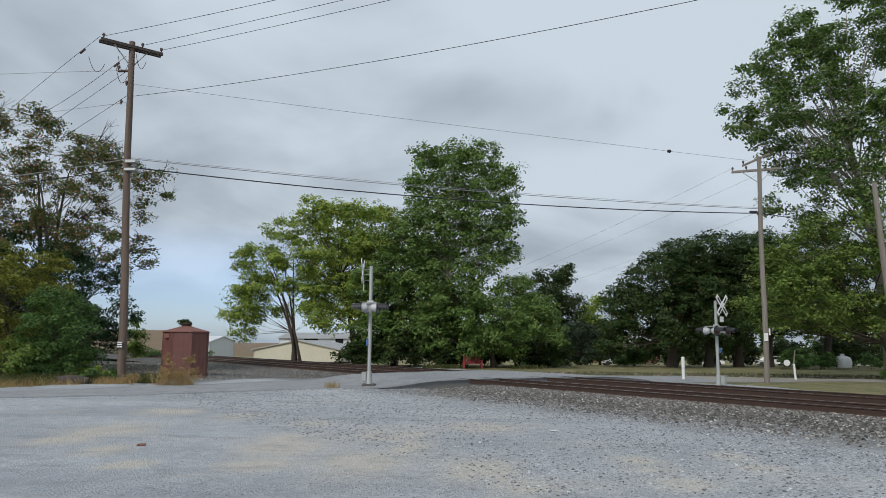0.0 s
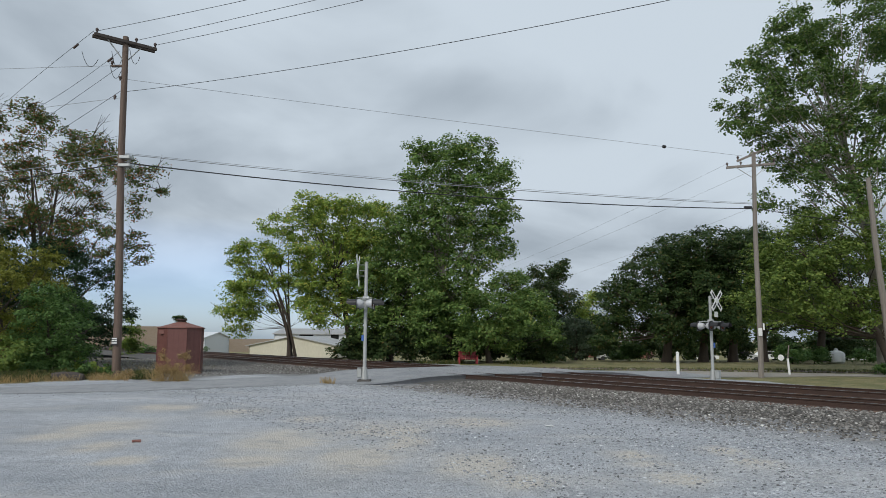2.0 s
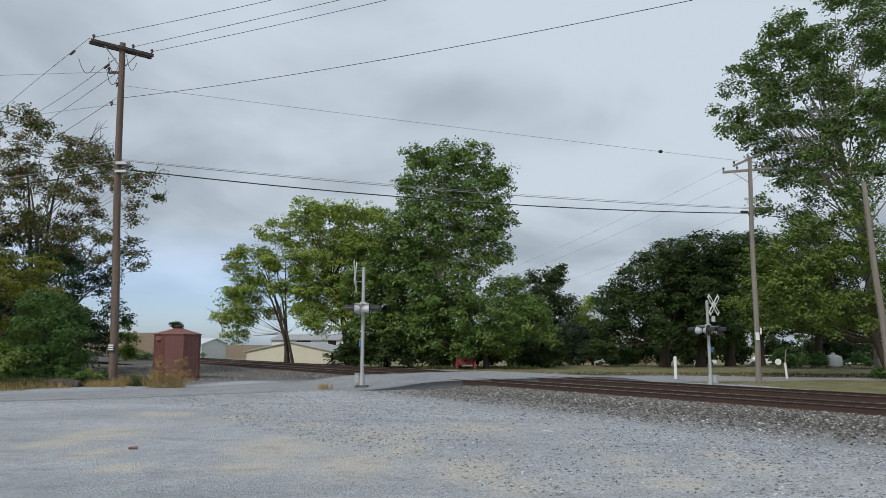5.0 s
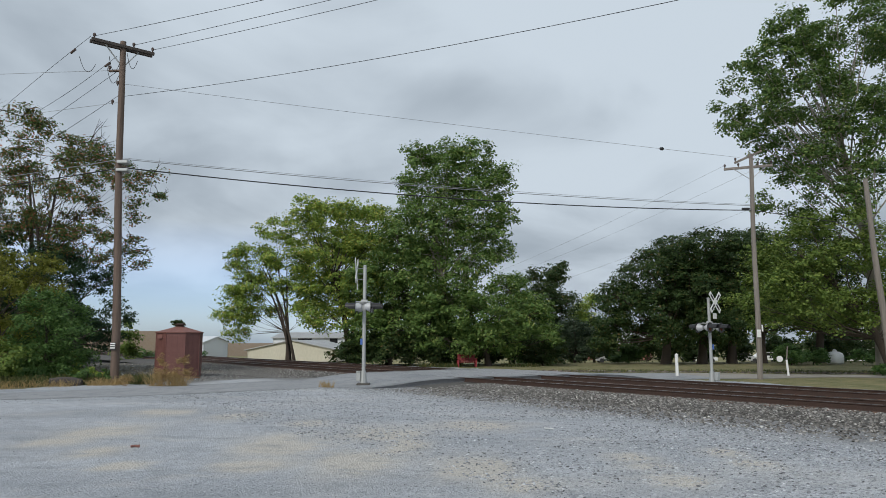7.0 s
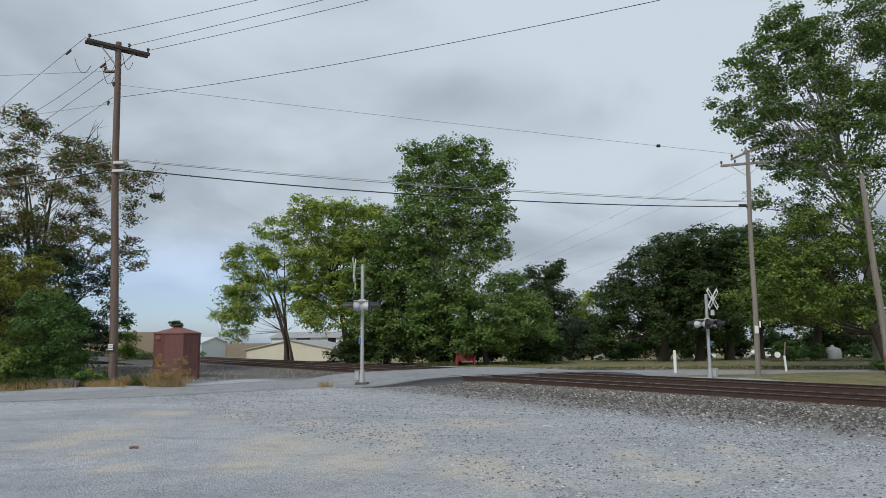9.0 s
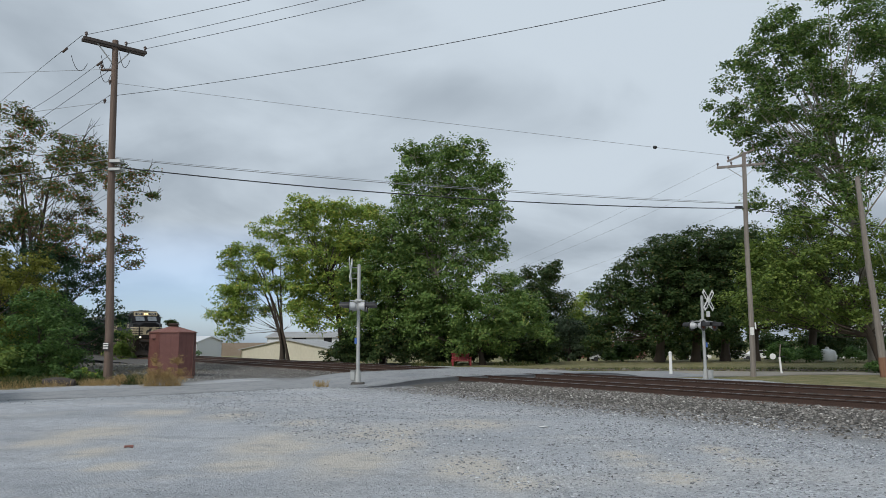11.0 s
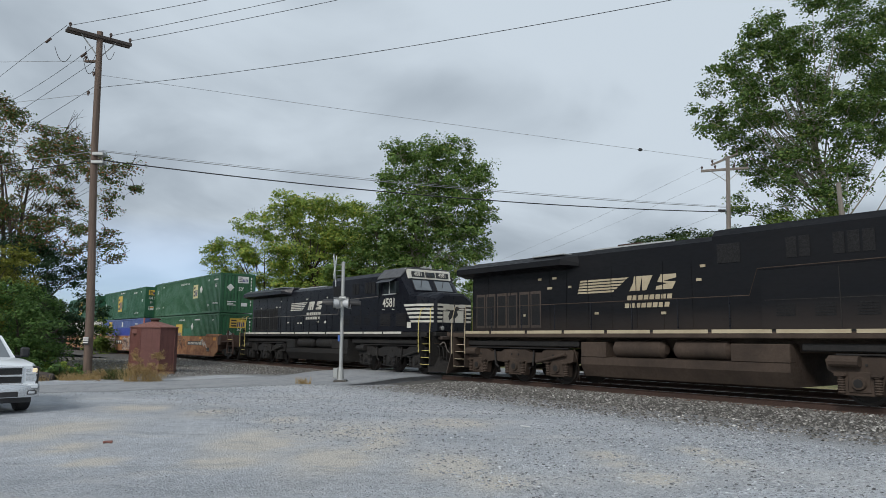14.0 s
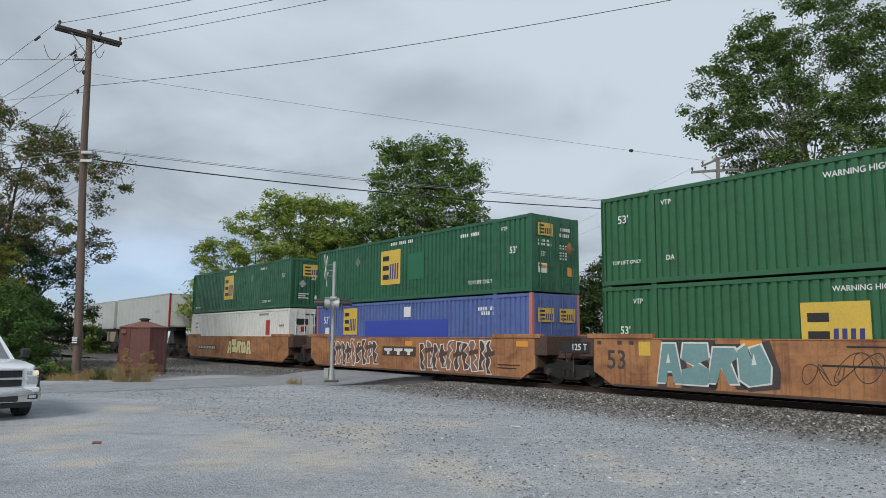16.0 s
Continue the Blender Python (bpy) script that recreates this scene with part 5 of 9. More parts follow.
def crossing_signal(label, at, height, turn, lamps_z, box_side):
    """Mast with crossbuck, two pairs of lamps on a crossarm, junction box and footing. The sign faces local -y."""
    s = thing("crossing_signal", pose(*at, 0, 0, turn), label, "railway signal", "level crossing signals")
    part("mast", Shape().tube([(0, 0, 0.1), (0, 0, height)], [0.075, 0.07], 14), M["galv"], s, smooth=True)
    part("mast_cap", Shape().tube([(0, 0, height), (0, 0, height + 0.04)], [0.085, 0.03], 14), M["galv"], s)
    part("footing", Shape().box(-0.26, 0.26, -0.26, 0.26, -0.3, 0.07, 0.03), M["ballast_bed"], s, "concrete footing")
    part("base_flange", Shape().tube([(0, 0, 0.06), (0, 0, 0.55)], [0.14, 0.1], 12), M["galv"], s)
    bx = part("junction_box", Shape().box(-0.11, 0.11, box_side - 0.09, box_side + 0.09, 0.14, 0.50, 0.02), M["galv"], s)
    part("box_lid", Shape().box(-0.12, 0.12, box_side - 0.10, box_side + 0.10, 0.50, 0.53, 0.01), M["galv"], bx)
    part("number_plate", Shape().box(0.06, 0.072, -0.14, -0.05, 1.58, 1.82, 0.005), M["blue"], s, "small blue notice plate")
    cb = thing("crossbuck", pose(0, -0.34, height - 0.2), "", "")
    cb.parent = s
    for a in (45, -45):
        blade = part("blade", Shape().box(-0.62, 0.62, -0.012, 0.012, -0.115, 0.115, 0.004), M["white"], cb, "white crossbuck blade with dark lettering", pose(0, 0.012 if a > 0 else -0.014, 0, 0, a, 0))
        for x0, x1 in ((-0.5, -0.16), (0.16, 0.5)):
            part("sign_bar", Shape().box(x0, x1, -0.017, -0.012, -0.05, 0.05), M["black"], blade)
    for z in (height - 0.1, height - 0.32, height - 0.55):
        part("sign_bracket", Shape().tube([(0, 0, z), (0, -0.33, z)], 0.015, 6), M["galv"], s)
    part("track_sign", Shape().box(-0.16, 0.16, -0.30, -0.285, height - 0.98, height - 0.72, 0.004), M["white"], s, "white number of tracks plate")
    part("lamp_arm", Shape().tube([(-0.62, 0, lamps_z + 0.16), (0.62, 0, lamps_z + 0.16)], 0.028, 8).tube([(0, -0.12, lamps_z + 0.16), (0, 0.12, lamps_z + 0.16)], 0.11, 10).tube([(-0.5, -0.3, lamps_z + 0.16), (-0.5, 0.3, lamps_z + 0.16)], 0.022, 6).tube([(0.5, -0.3, lamps_z + 0.16), (0.5, 0.3, lamps_z + 0.16)], 0.022, 6), M["galv"], s)
    for x in (-0.5, 0.5):
        for face in (-1, 1):
            m = pose(x, face * 0.30, lamps_z - 0.05) @ pose(0, 0, 0, -90 * face, 0, 0)
            lamp = part("signal_lamp", Shape().lathe([(0.05, -0.26), (0.11, -0.23), (0.165, -0.10), (0.175, 0.0)], 16), M["aluminium"], s, "silver lamp housing", m, True)
            part("background_disc", Shape().lathe([(0.16, 0.0), (0.25, 0.002), (0.25, 0.014), (0.1, 0.016)], 20), M["black"], lamp)
            part("lens", Shape().lathe([(0.145, 0.015), (0.1, 0.03), (0.02, 0.036)], 16), M["lens"], lamp, "dark red unlit lens")
            hood = Shape()
            for i in range(11):
                a0, a1 = (math.pi * (0.0 + i / 11) * 1.1 - 0.16), (math.pi * (0.0 + (i + 1) / 11) * 1.1 - 0.16)
                up = -face
                v = [(0.17 * math.cos(a0), up * 0.17 * math.sin(a0), 0.01), (0.17 * math.cos(a1), up * 0.17 * math.sin(a1), 0.01),
                     (0.155 * math.cos(a1), up * 0.155 * math.sin(a1), 0.40), (0.155 * math.cos(a0), up * 0.155 * math.sin(a0), 0.40)]
                hood.add(v, [(0, 1, 2, 3)])
            part("hood", hood, M["black"], lamp)
    return s


M["blue"] = mat("blue_plate", (0.06, 0.14, 0.42), None, 0.5)
M["lens"] = mat("red_lens", (0.10, 0.008, 0.008), None, 0.15)


def build_yard():
    crossing_signal("grey crossing signal mast with crossbuck and lamps beside the lane", (-4.38, 28.6, -0.17), 4.75, -87, 3.12, -0.2)
    crossing_signal("crossing signal mast beyond the tracks, crossbuck facing the road", (11.24, 34.5, -0.42), 4.0, 42, 2.65, -0.26)
    # oxide-red booth
    b = thing("signal_booth", pose(-13.97, 33.55, -0.20, 0, 0, 12), "oxide-red metal booth with a low pointed roof beside the track", "booth")
    b.scale = (0.945, 0.945, 0.945)
    R = [(1.03, 0.40), (0.45, 0.95), (-0.45, 0.95), (-1.03, 0.40), (-1.03, -0.40), (-0.45, -0.95), (0.45, -0.95), (1.03, -0.40)]
    wallp = part("wall", Shape().prism(R, "z", 0.14, 2.27), M["booth"], b)
    for i, (x, y) in enumerate(R):
        part("corner_strip", Shape().tube([(x, y, 0.14), (x, y, 2.27)], 0.022, 6), M["booth"], wallp)
    v = [(x * 1.06, y * 1.06, 2.27) for x, y in R] + [(x * 1.06, y * 1.06, 2.31) for x, y in R] + [(x * 0.2, y * 0.2, 2.58) for x, y in R]
    f = [tuple(range(8))[::-1], tuple(range(16, 24))] + [(i, (i + 1) % 8, 8 + (i + 1) % 8, 8 + i) for i in range(8)] + [(8 + i, 8 + (i + 1) % 8, 16 + (i + 1) % 8, 16 + i) for i in range(8)]
    roof = part("roof", Shape().add(v, f), M["booth_roof"], b, "faded red pointed metal roof")
    part("roof_cap", Shape().lathe([(0.2, 2.56), (0.2, 2.66), (0.27, 2.67), (0.27, 2.72), (0.1, 2.75)], 12), M["rail_side"], roof, "dark rusty vent cap")
    for z in (1.0, 1.95):
        part("hinge", Shape().box(-1.07, -1.02, -0.1, 0.0, z, z + 0.12), M["black"], wallp)
    part("vent", Shape().box(-0.9, -0.66, -0.78, -0.66, 1.98, 2.18, 0.01), M["booth_roof"], wallp)
    for k, (x, y, l, a) in enumerate(((0.4, -1.2, 1.6, 4), (0.7, -1.0, 1.1, -12), (-0.2, -1.1, 1.2, 8))):
        part("skid", Shape().box(-l / 2, l / 2, -0.09, 0.09, 0.0, 0.14, 0.01), M["tie"], b, "dark weathered timber skid", pose(x, y, 0, 0, 0, a))
    part("sill", Shape().box(-1.0, 1.0, -0.95, 0.95, 0.02, 0.15, 0.02), M["tie"], b)
    # red garden bench
    be = thing("garden_bench", pose(-0.5, 55, land(-0.5, 55), 0, 0, 8), "red painted wooden garden bench on the lawn edge", "bench")
    for x in (-0.68, 0.68):
        part("leg", Shape().box(x - 0.05, x + 0.05, -0.4, -0.3, 0, 0.6, 0.008), M["bench"], be)
        part("leg", Shape().box(x - 0.05, x + 0.05, 0.25, 0.35, 0, 0.5, 0.008), M["bench"], be)
        part("armrest", Shape().box(x - 0.08, x + 0.08, -0.48, 0.3, 0.6, 0.64, 0.008), M["bench"], be)
    for i in range(5):
        part("seat_slat", Shape().box(-0.66, 0.66, -0.42 + 0.14 * i, -0.30 + 0.14 * i, 0.38, 0.41, 0.005), M["bench"], be)
    for i in range(10):
        part("back_slat", Shape().box(-0.66 + 0.134 * i, -0.55 + 0.134 * i, 0.26, 0.29, 0.36, 0.98, 0.005), M["bench"], be, "", pose(0, 0.0, 0, -10, 0, 0))
    part("back_rail", Shape().box(-0.7, 0.7, 0.42, 0.46, 0.86, 0.96, 0.008), M["bench"], be)
    # posts on the far verge
    w = thing("marker_post", pose(10.88, 39, -0.30), "white round marker post on the verge", "post")
    part("post", Shape().tube([(0, 0, 0), (0, 0, 1.12)], 0.085, 12), M["white"], w)
    part("cap", Shape().lathe([(0.09, 1.12), (0.09, 1.16), (0.03, 1.2)], 12), M["white"], w)
    w = thing("marker_post", pose(17.55, 41, -0.38), "leaning white marker post with a round reflector", "post")
    part("post", Shape().tube([(0.02, 0, 0), (-0.04, 0, 0.9)], 0.06, 10), M["white"], w)
    part("upper_post", Shape().tube([(-0.04, 0, 0.9), (0.06, 0, 1.65)], 0.035, 8), M["pole_grey"], w)
    part("disc", Shape().lathe([(0.02, -0.015), (0.17, -0.012), (0.17, 0.012), (0.02, 0.015)], 18), M["white"], w, "", pose(-0.42, -0.02, 0.95, 90, 0, 0))
    part("arm", Shape().box(-0.42, 0.25, -0.01, 0.01, 0.93, 0.97), M["black"], w)
    # fallen log by the pole, litter on the lot
    lg = Shape()
    lg.tube([(-0.55, 0, 0.17), (-0.2, 0.05, 0.19), (0.25, 0, 0.18), (0.55, -0.06, 0.15)], [0.17, 0.2, 0.19, 0.14], 10)
    tagged(part("log", lg, M["pole_dark"], None, "", pose(-15.3, 26.5, -0.16, 0, 0, 20)), "charred dark log lying in the weeds", "log")
    tagged(part("crushed_can", Shape().tube([(-0.06, 0, 0.025), (0, 0.01, 0.03), (0.07, 0, 0.022)], [0.02, 0.018, 0.026], 9), M["booth_roof"], None, "", pose(-5.28, 11.17, -0.11, 0, 0, 25)), "crushed reddish-brown litter on the gravel", "litter")
    tagged(part("paper_scrap", Shape().box(-0.09, 0.09, -0.05, 0.05, 0.0, 0.012, 0.004), M["white"], None, "", pose(1.42, 13.83, -0.10, 0, 6, 10)), "flat white scrap lying on the gravel", "litter")


def gable_house(name, label, at, turn, w, d, eave, ridge, wall, roof, doors=(), dark=(), category="building"):
    """Ridge along local x; openings as (x0, x1, z0, z1) on the front wall at -y."""
    h = thing(name, pose(*at, 0, 0, turn), label, category)
    t = 0.15
    wl_ = part("wall", Shape().box(-w / 2, w / 2, -d / 2, -d / 2 + t, 0, eave).box(-w / 2, w / 2, d / 2 - t, d / 2, 0, eave)
               .prism([(-d / 2, 0), (d / 2, 0), (d / 2, eave), (0, ridge - 0.1), (-d / 2, eave)], "x", -w / 2, -w / 2 + t)
               .prism([(-d / 2, 0), (d / 2, 0), (d / 2, eave), (0, ridge - 0.1), (-d / 2, eave)], "x", w / 2 - t, w / 2), M[wall], h)
    k = (ridge - eave) / (d / 2)
    for sgn in (-1, 1):
        y0, z0 = sgn * (d / 2 + 0.4), eave - 0.4 * k
        part("roof", Shape().prism([(0, ridge), (y0, z0), (y0, z0 - 0.12), (0, ridge - 0.12)], "x", -w / 2 - 0.3, w / 2 + 0.3), M[roof], h)
    n = int(w / 0.9)
    for i in range(n + 1):
        x = -w / 2 + i * w / n
        part("batten", Shape().box(x - 0.02, x + 0.02, -d / 2 - 0.02, -d / 2 - 0.001, 0.1, eave - 0.1), M[wall], wl_)
    for x0, x1, z0, z1 in doors:
        part("door", Shape().box(x0, x1, -d / 2 - 0.07, -d / 2 - 0.02, z0, z1, 0.01), M["white"], h)
    for x0, x1, z0, z1 in dark:
        part("opening", Shape().box(x0, x1, -d / 2 - 0.06, -d / 2 - 0.021, z0, z1), M["dark"], h, "dark open bay")
    return h


def bank_place(rng, n):
    t = rng.uniform(0, 1, n)
    x = 4.0 + 30 * t + rng.normal(size=n) * 0.3
    y = 47.6 - 4.5 * t + rng.normal(size=n) * 0.35
    return x, y, np.array([land(i, j) for i, j in zip(x, y)]) + 0.02


def build_far():
    tagged(part("cable_marker", Shape().lathe([(0.02, -0.12), (0.08, -0.08), (0.09, 0.04), (0.03, 0.12)], 10), M["black"], None, "", pose(9.83, 36.33, 11.45, 0, 90, 20)), "small black marker on the fine wire", "wire marker")
    gable_house("barn", "cream metal-sided farm barn behind the trees", (-25.6, 110, -1.3), 84, 14, 13.4, 1.75, 3.1, "barn", "barn_roof")
    gable_house("barn", "pale long barn with open bays", (-28.0, 128, -1.2), -4, 13, 10, 3.5, 4.4, "shed", "barn_roof", (), ((-2, 0.5, 1.6, 3.3), (3.6, 5.0, 1.4, 3.4)))
    gable_house("shed", "white shed with a shallow pale roof past the railway", (-44.6, 114, -1.1), -12, 7, 7, 2.7, 3.5, "shed", "shed", ((0.5, 3.2, 0, 2.0),))
    gable_house("house", "white house half hidden by garden trees", (49.5, 88, -1.2), -30, 9, 8, 3.0, 5.2, "white", "barn_roof", ((-1, 0, 0, 2.0),), ((1.5, 2.6, 1.0, 2.1), (-3.2, -2.1, 1.0, 2.1)))
    gable_house("house", "brick house half hidden by the maples", (24.5, 122, -1.4), -20, 10, 8, 2.8, 4.8, "brickwall", "barn_roof", ((-1, 0.2, 0, 2.0),), ((-4, -2.8, 1.0, 2.1), (2.5, 3.8, 1.0, 2.1)))
    # white propane tank and awning post by the house
    tk = thing("propane_tank", pose(30.5, 62, land(30.5, 62)), "upright white propane tank with a domed top", "tank")
    part("body", Shape().lathe([(0.55, 0.05), (0.66, 0.15), (0.68, 0.75), (0.6, 0.95), (0.35, 1.08), (0.1, 1.12)], 18), M["white"], tk, smooth=True)
    part("valve_cover", Shape().lathe([(0.16, 1.1), (0.16, 1.25), (0.05, 1.28)], 10), M["white"], tk)
    for k, (x, y, c, a) in enumerate(((31.0, 100, "white", 10), (38.0, 103, "galv", -12), (42.0, 104, "white", 20), (19.6, 104, "galv", 4))):
        parked_car(pose(x, y, land(x, y), 0, 0, a), c)


def parked_car(m, paint):
    c = thing("parked_car", m, {"white": "white car parked before the houses", "galv": "silver car parked before the houses"}[paint], "car", "cars parked before the houses")
    part("body", Shape().prism([(-2.2, 0.35), (2.2, 0.35), (2.25, 0.75), (1.3, 0.92), (0.6, 1.42), (-1.1, 1.45), (-2.0, 0.98), (-2.25, 0.8)], "y", -0.88, 0.88), M[paint], c)
    part("window", Shape().prism([(1.15, 0.95), (0.55, 1.36), (-1.05, 1.38), (-1.75, 1.0)], "y", -0.885, 0.885), M["dark"], c)
    for x in (-1.4, 1.4):
        for y in (-0.82, 0.82):
            part("wheel", Shape().tube([(x, y - 0.1, 0.33), (x, y + 0.1, 0.33)], 0.33, 14), M["black"], c)


M["straw_stem"] = mat("dry_stems", (0.30, 0.20, 0.10), (0.2, 0.13, 0.07), 0.9)
M["rubble"] = stone_mat("soil_rubble", [(0.0, (0.09, 0.07, 0.055)), (0.7, (0.17, 0.13, 0.10)), (1.0, (0.42, 0.39, 0.35))])
M["brickwall"] = mat("far_brick", (0.30, 0.13, 0.10), (0.22, 0.10, 0.08), 0.85)

def lot_place(rng, n):
    d = 6.2 + 22 * rng.uniform(0, 1, n) ** 1.7
    a = rng.uniform(-0.66, 0.62, n)
    x, y = d * np.tan(a), d
    off = x * ACROSS.x + y * ACROSS.y - MID.dot(ACROSS)
    # thick where wheels have thrown it, thin on the worn sandy patches
    dens = np.array([0.6 - 0.95 * sandy(i, j) + 0.6 * noise.noise((i * 0.33, j * 0.42, 7.0)) + 0.35 * noise.noise((i * 1.3, j * 1.3, 2.0)) for i, j in zip(x, y)])
    dens = dens * np.interp(x + 0.25 * y, [-8, 6], [0.12, 1.0])
    keep = (off < -4.2) & (rng.uniform(0, 1, n) < dens + 0.35 * (off > -9)) & ~((x < -9) & (y > 19.5))
    x, y = x[keep], y[keep]
    return x, y, np.array([land(i, j) for i, j in zip(x, y)]) - 0.002


def bed_height(o):
    return np.interp(o, [-6.5, -4.6, -3.6, -2.3, -1.4], [-0.30, -0.27, -0.25, -0.20, -0.19])


def ballast_place(rng, n):
    west = rng.uniform(0, 1, n) > 0.55
    s = np.where(west, rng.uniform(-46, -13, n), rng.uniform(-5, 24, n))
    o = -0.95 - np.where(west, 11.0 * rng.uniform(0, 1, n) ** 1.2, 5.6 * rng.uniform(0, 1, n) ** 1.35)
    keep = rng.uniform(0, 1, n) < np.where(west, (s < np.interp(o, [-12.8, -6.3, 0], [-9.6, -14.8, -15.2])) * 1.0, np.interp(o, [-6.5, -4.2, -3.4], [0.12, 0.75, 1.0]))
    s, o = s[keep], o[keep]
    p = np.array(MID)[None, :2] + s[:, None] * np.array(ALONG)[None, :2] + o[:, None] * np.array(ACROSS)[None, :2]
    top = np.where(o < -4.6, np.array([land(i, j) for i, j in p]), bed_height(o))
    return p[:, 0], p[:, 1], top + rng.uniform(-0.005, 0.03, len(s))


def coarse_place(rng, n):
    s, o = rng.uniform(-6, 21, n), -4.8 - 9.5 * rng.uniform(0, 1, n) ** 1.2
    p = np.array(MID)[None, :2] + s[:, None] * np.array(ALONG)[None, :2] + o[:, None] * np.array(ACROSS)[None, :2]
    keep = (p[:, 1] > 5.5) & (rng.uniform(0, 1, n) < np.array([0.55 + 0.8 * noise.noise((i * 0.5, j * 0.5, 4.0)) for i, j in p]))
    p = p[keep]
    return p[:, 0], p[:, 1], np.array([land(i, j) for i, j in p])


def middle_place(rng, n):
    s, o = rng.uniform(-4, 22, n), rng.choice([0.0, SPACING / 2, SPACING], n) + rng.uniform(-0.62, 0.62, n)
    p = np.array(MID)[None, :2] + s[:, None] * np.array(ALONG)[None, :2] + o[:, None] * np.array(ACROSS)[None, :2]
    return p[:, 0], p[:, 1], -0.20 + rng.uniform(-0.01, 0.03, n)


def lane_edge_place(rng, n):
    way = np.array([(-33, 9.5), (-20, 16.0), (-12.6, 20.4), (-6.2, 24.6), (-3.4, 27.8), (-0.6, 31.0)])
    t = rng.uniform(1, len(way) - 1.001, n)
    i = t.astype(int)
    p = way[i] + (way[i + 1] - way[i]) * (t - i)[:, None] + rng.normal(size=(n, 2)) * 0.8
    return p[:, 0], p[:, 1], np.array([land(x, y) for x, y in p]) + 0.008


build_trees()
build_poles()
build_yard()
build_far()
scatter_stones("lot_gravel", 92000, lot_place, (0.005, 0.014), M["pebble"], "loose pale limestone gravel over the lot", 31)
scatter_stones("track_ballast", 54000, ballast_place, (0.018, 0.044), M["ballast"], "crushed grey-brown ballast stones beside the track", 32)
scatter_stones("middle_ballast", 12000, middle_place, (0.022, 0.05), M["ballast"], "crushed ballast stones between the rails", 33)
scatter_stones("coarse_gravel", 46000, coarse_place, (0.012, 0.03), M["pebble"], "coarser pale stones spread beside the track", 34)
scatter_stones("lane_edge_gravel", 1800, lane_edge_place, (0.008, 0.022), M["pebble"], "loose gravel spilled along the lane edge", 36)
scatter_stones("bank_rubble", 900, bank_place, (0.05, 0.16), M["rubble"], "dark soil and rubble along the lawn's edge", 35)


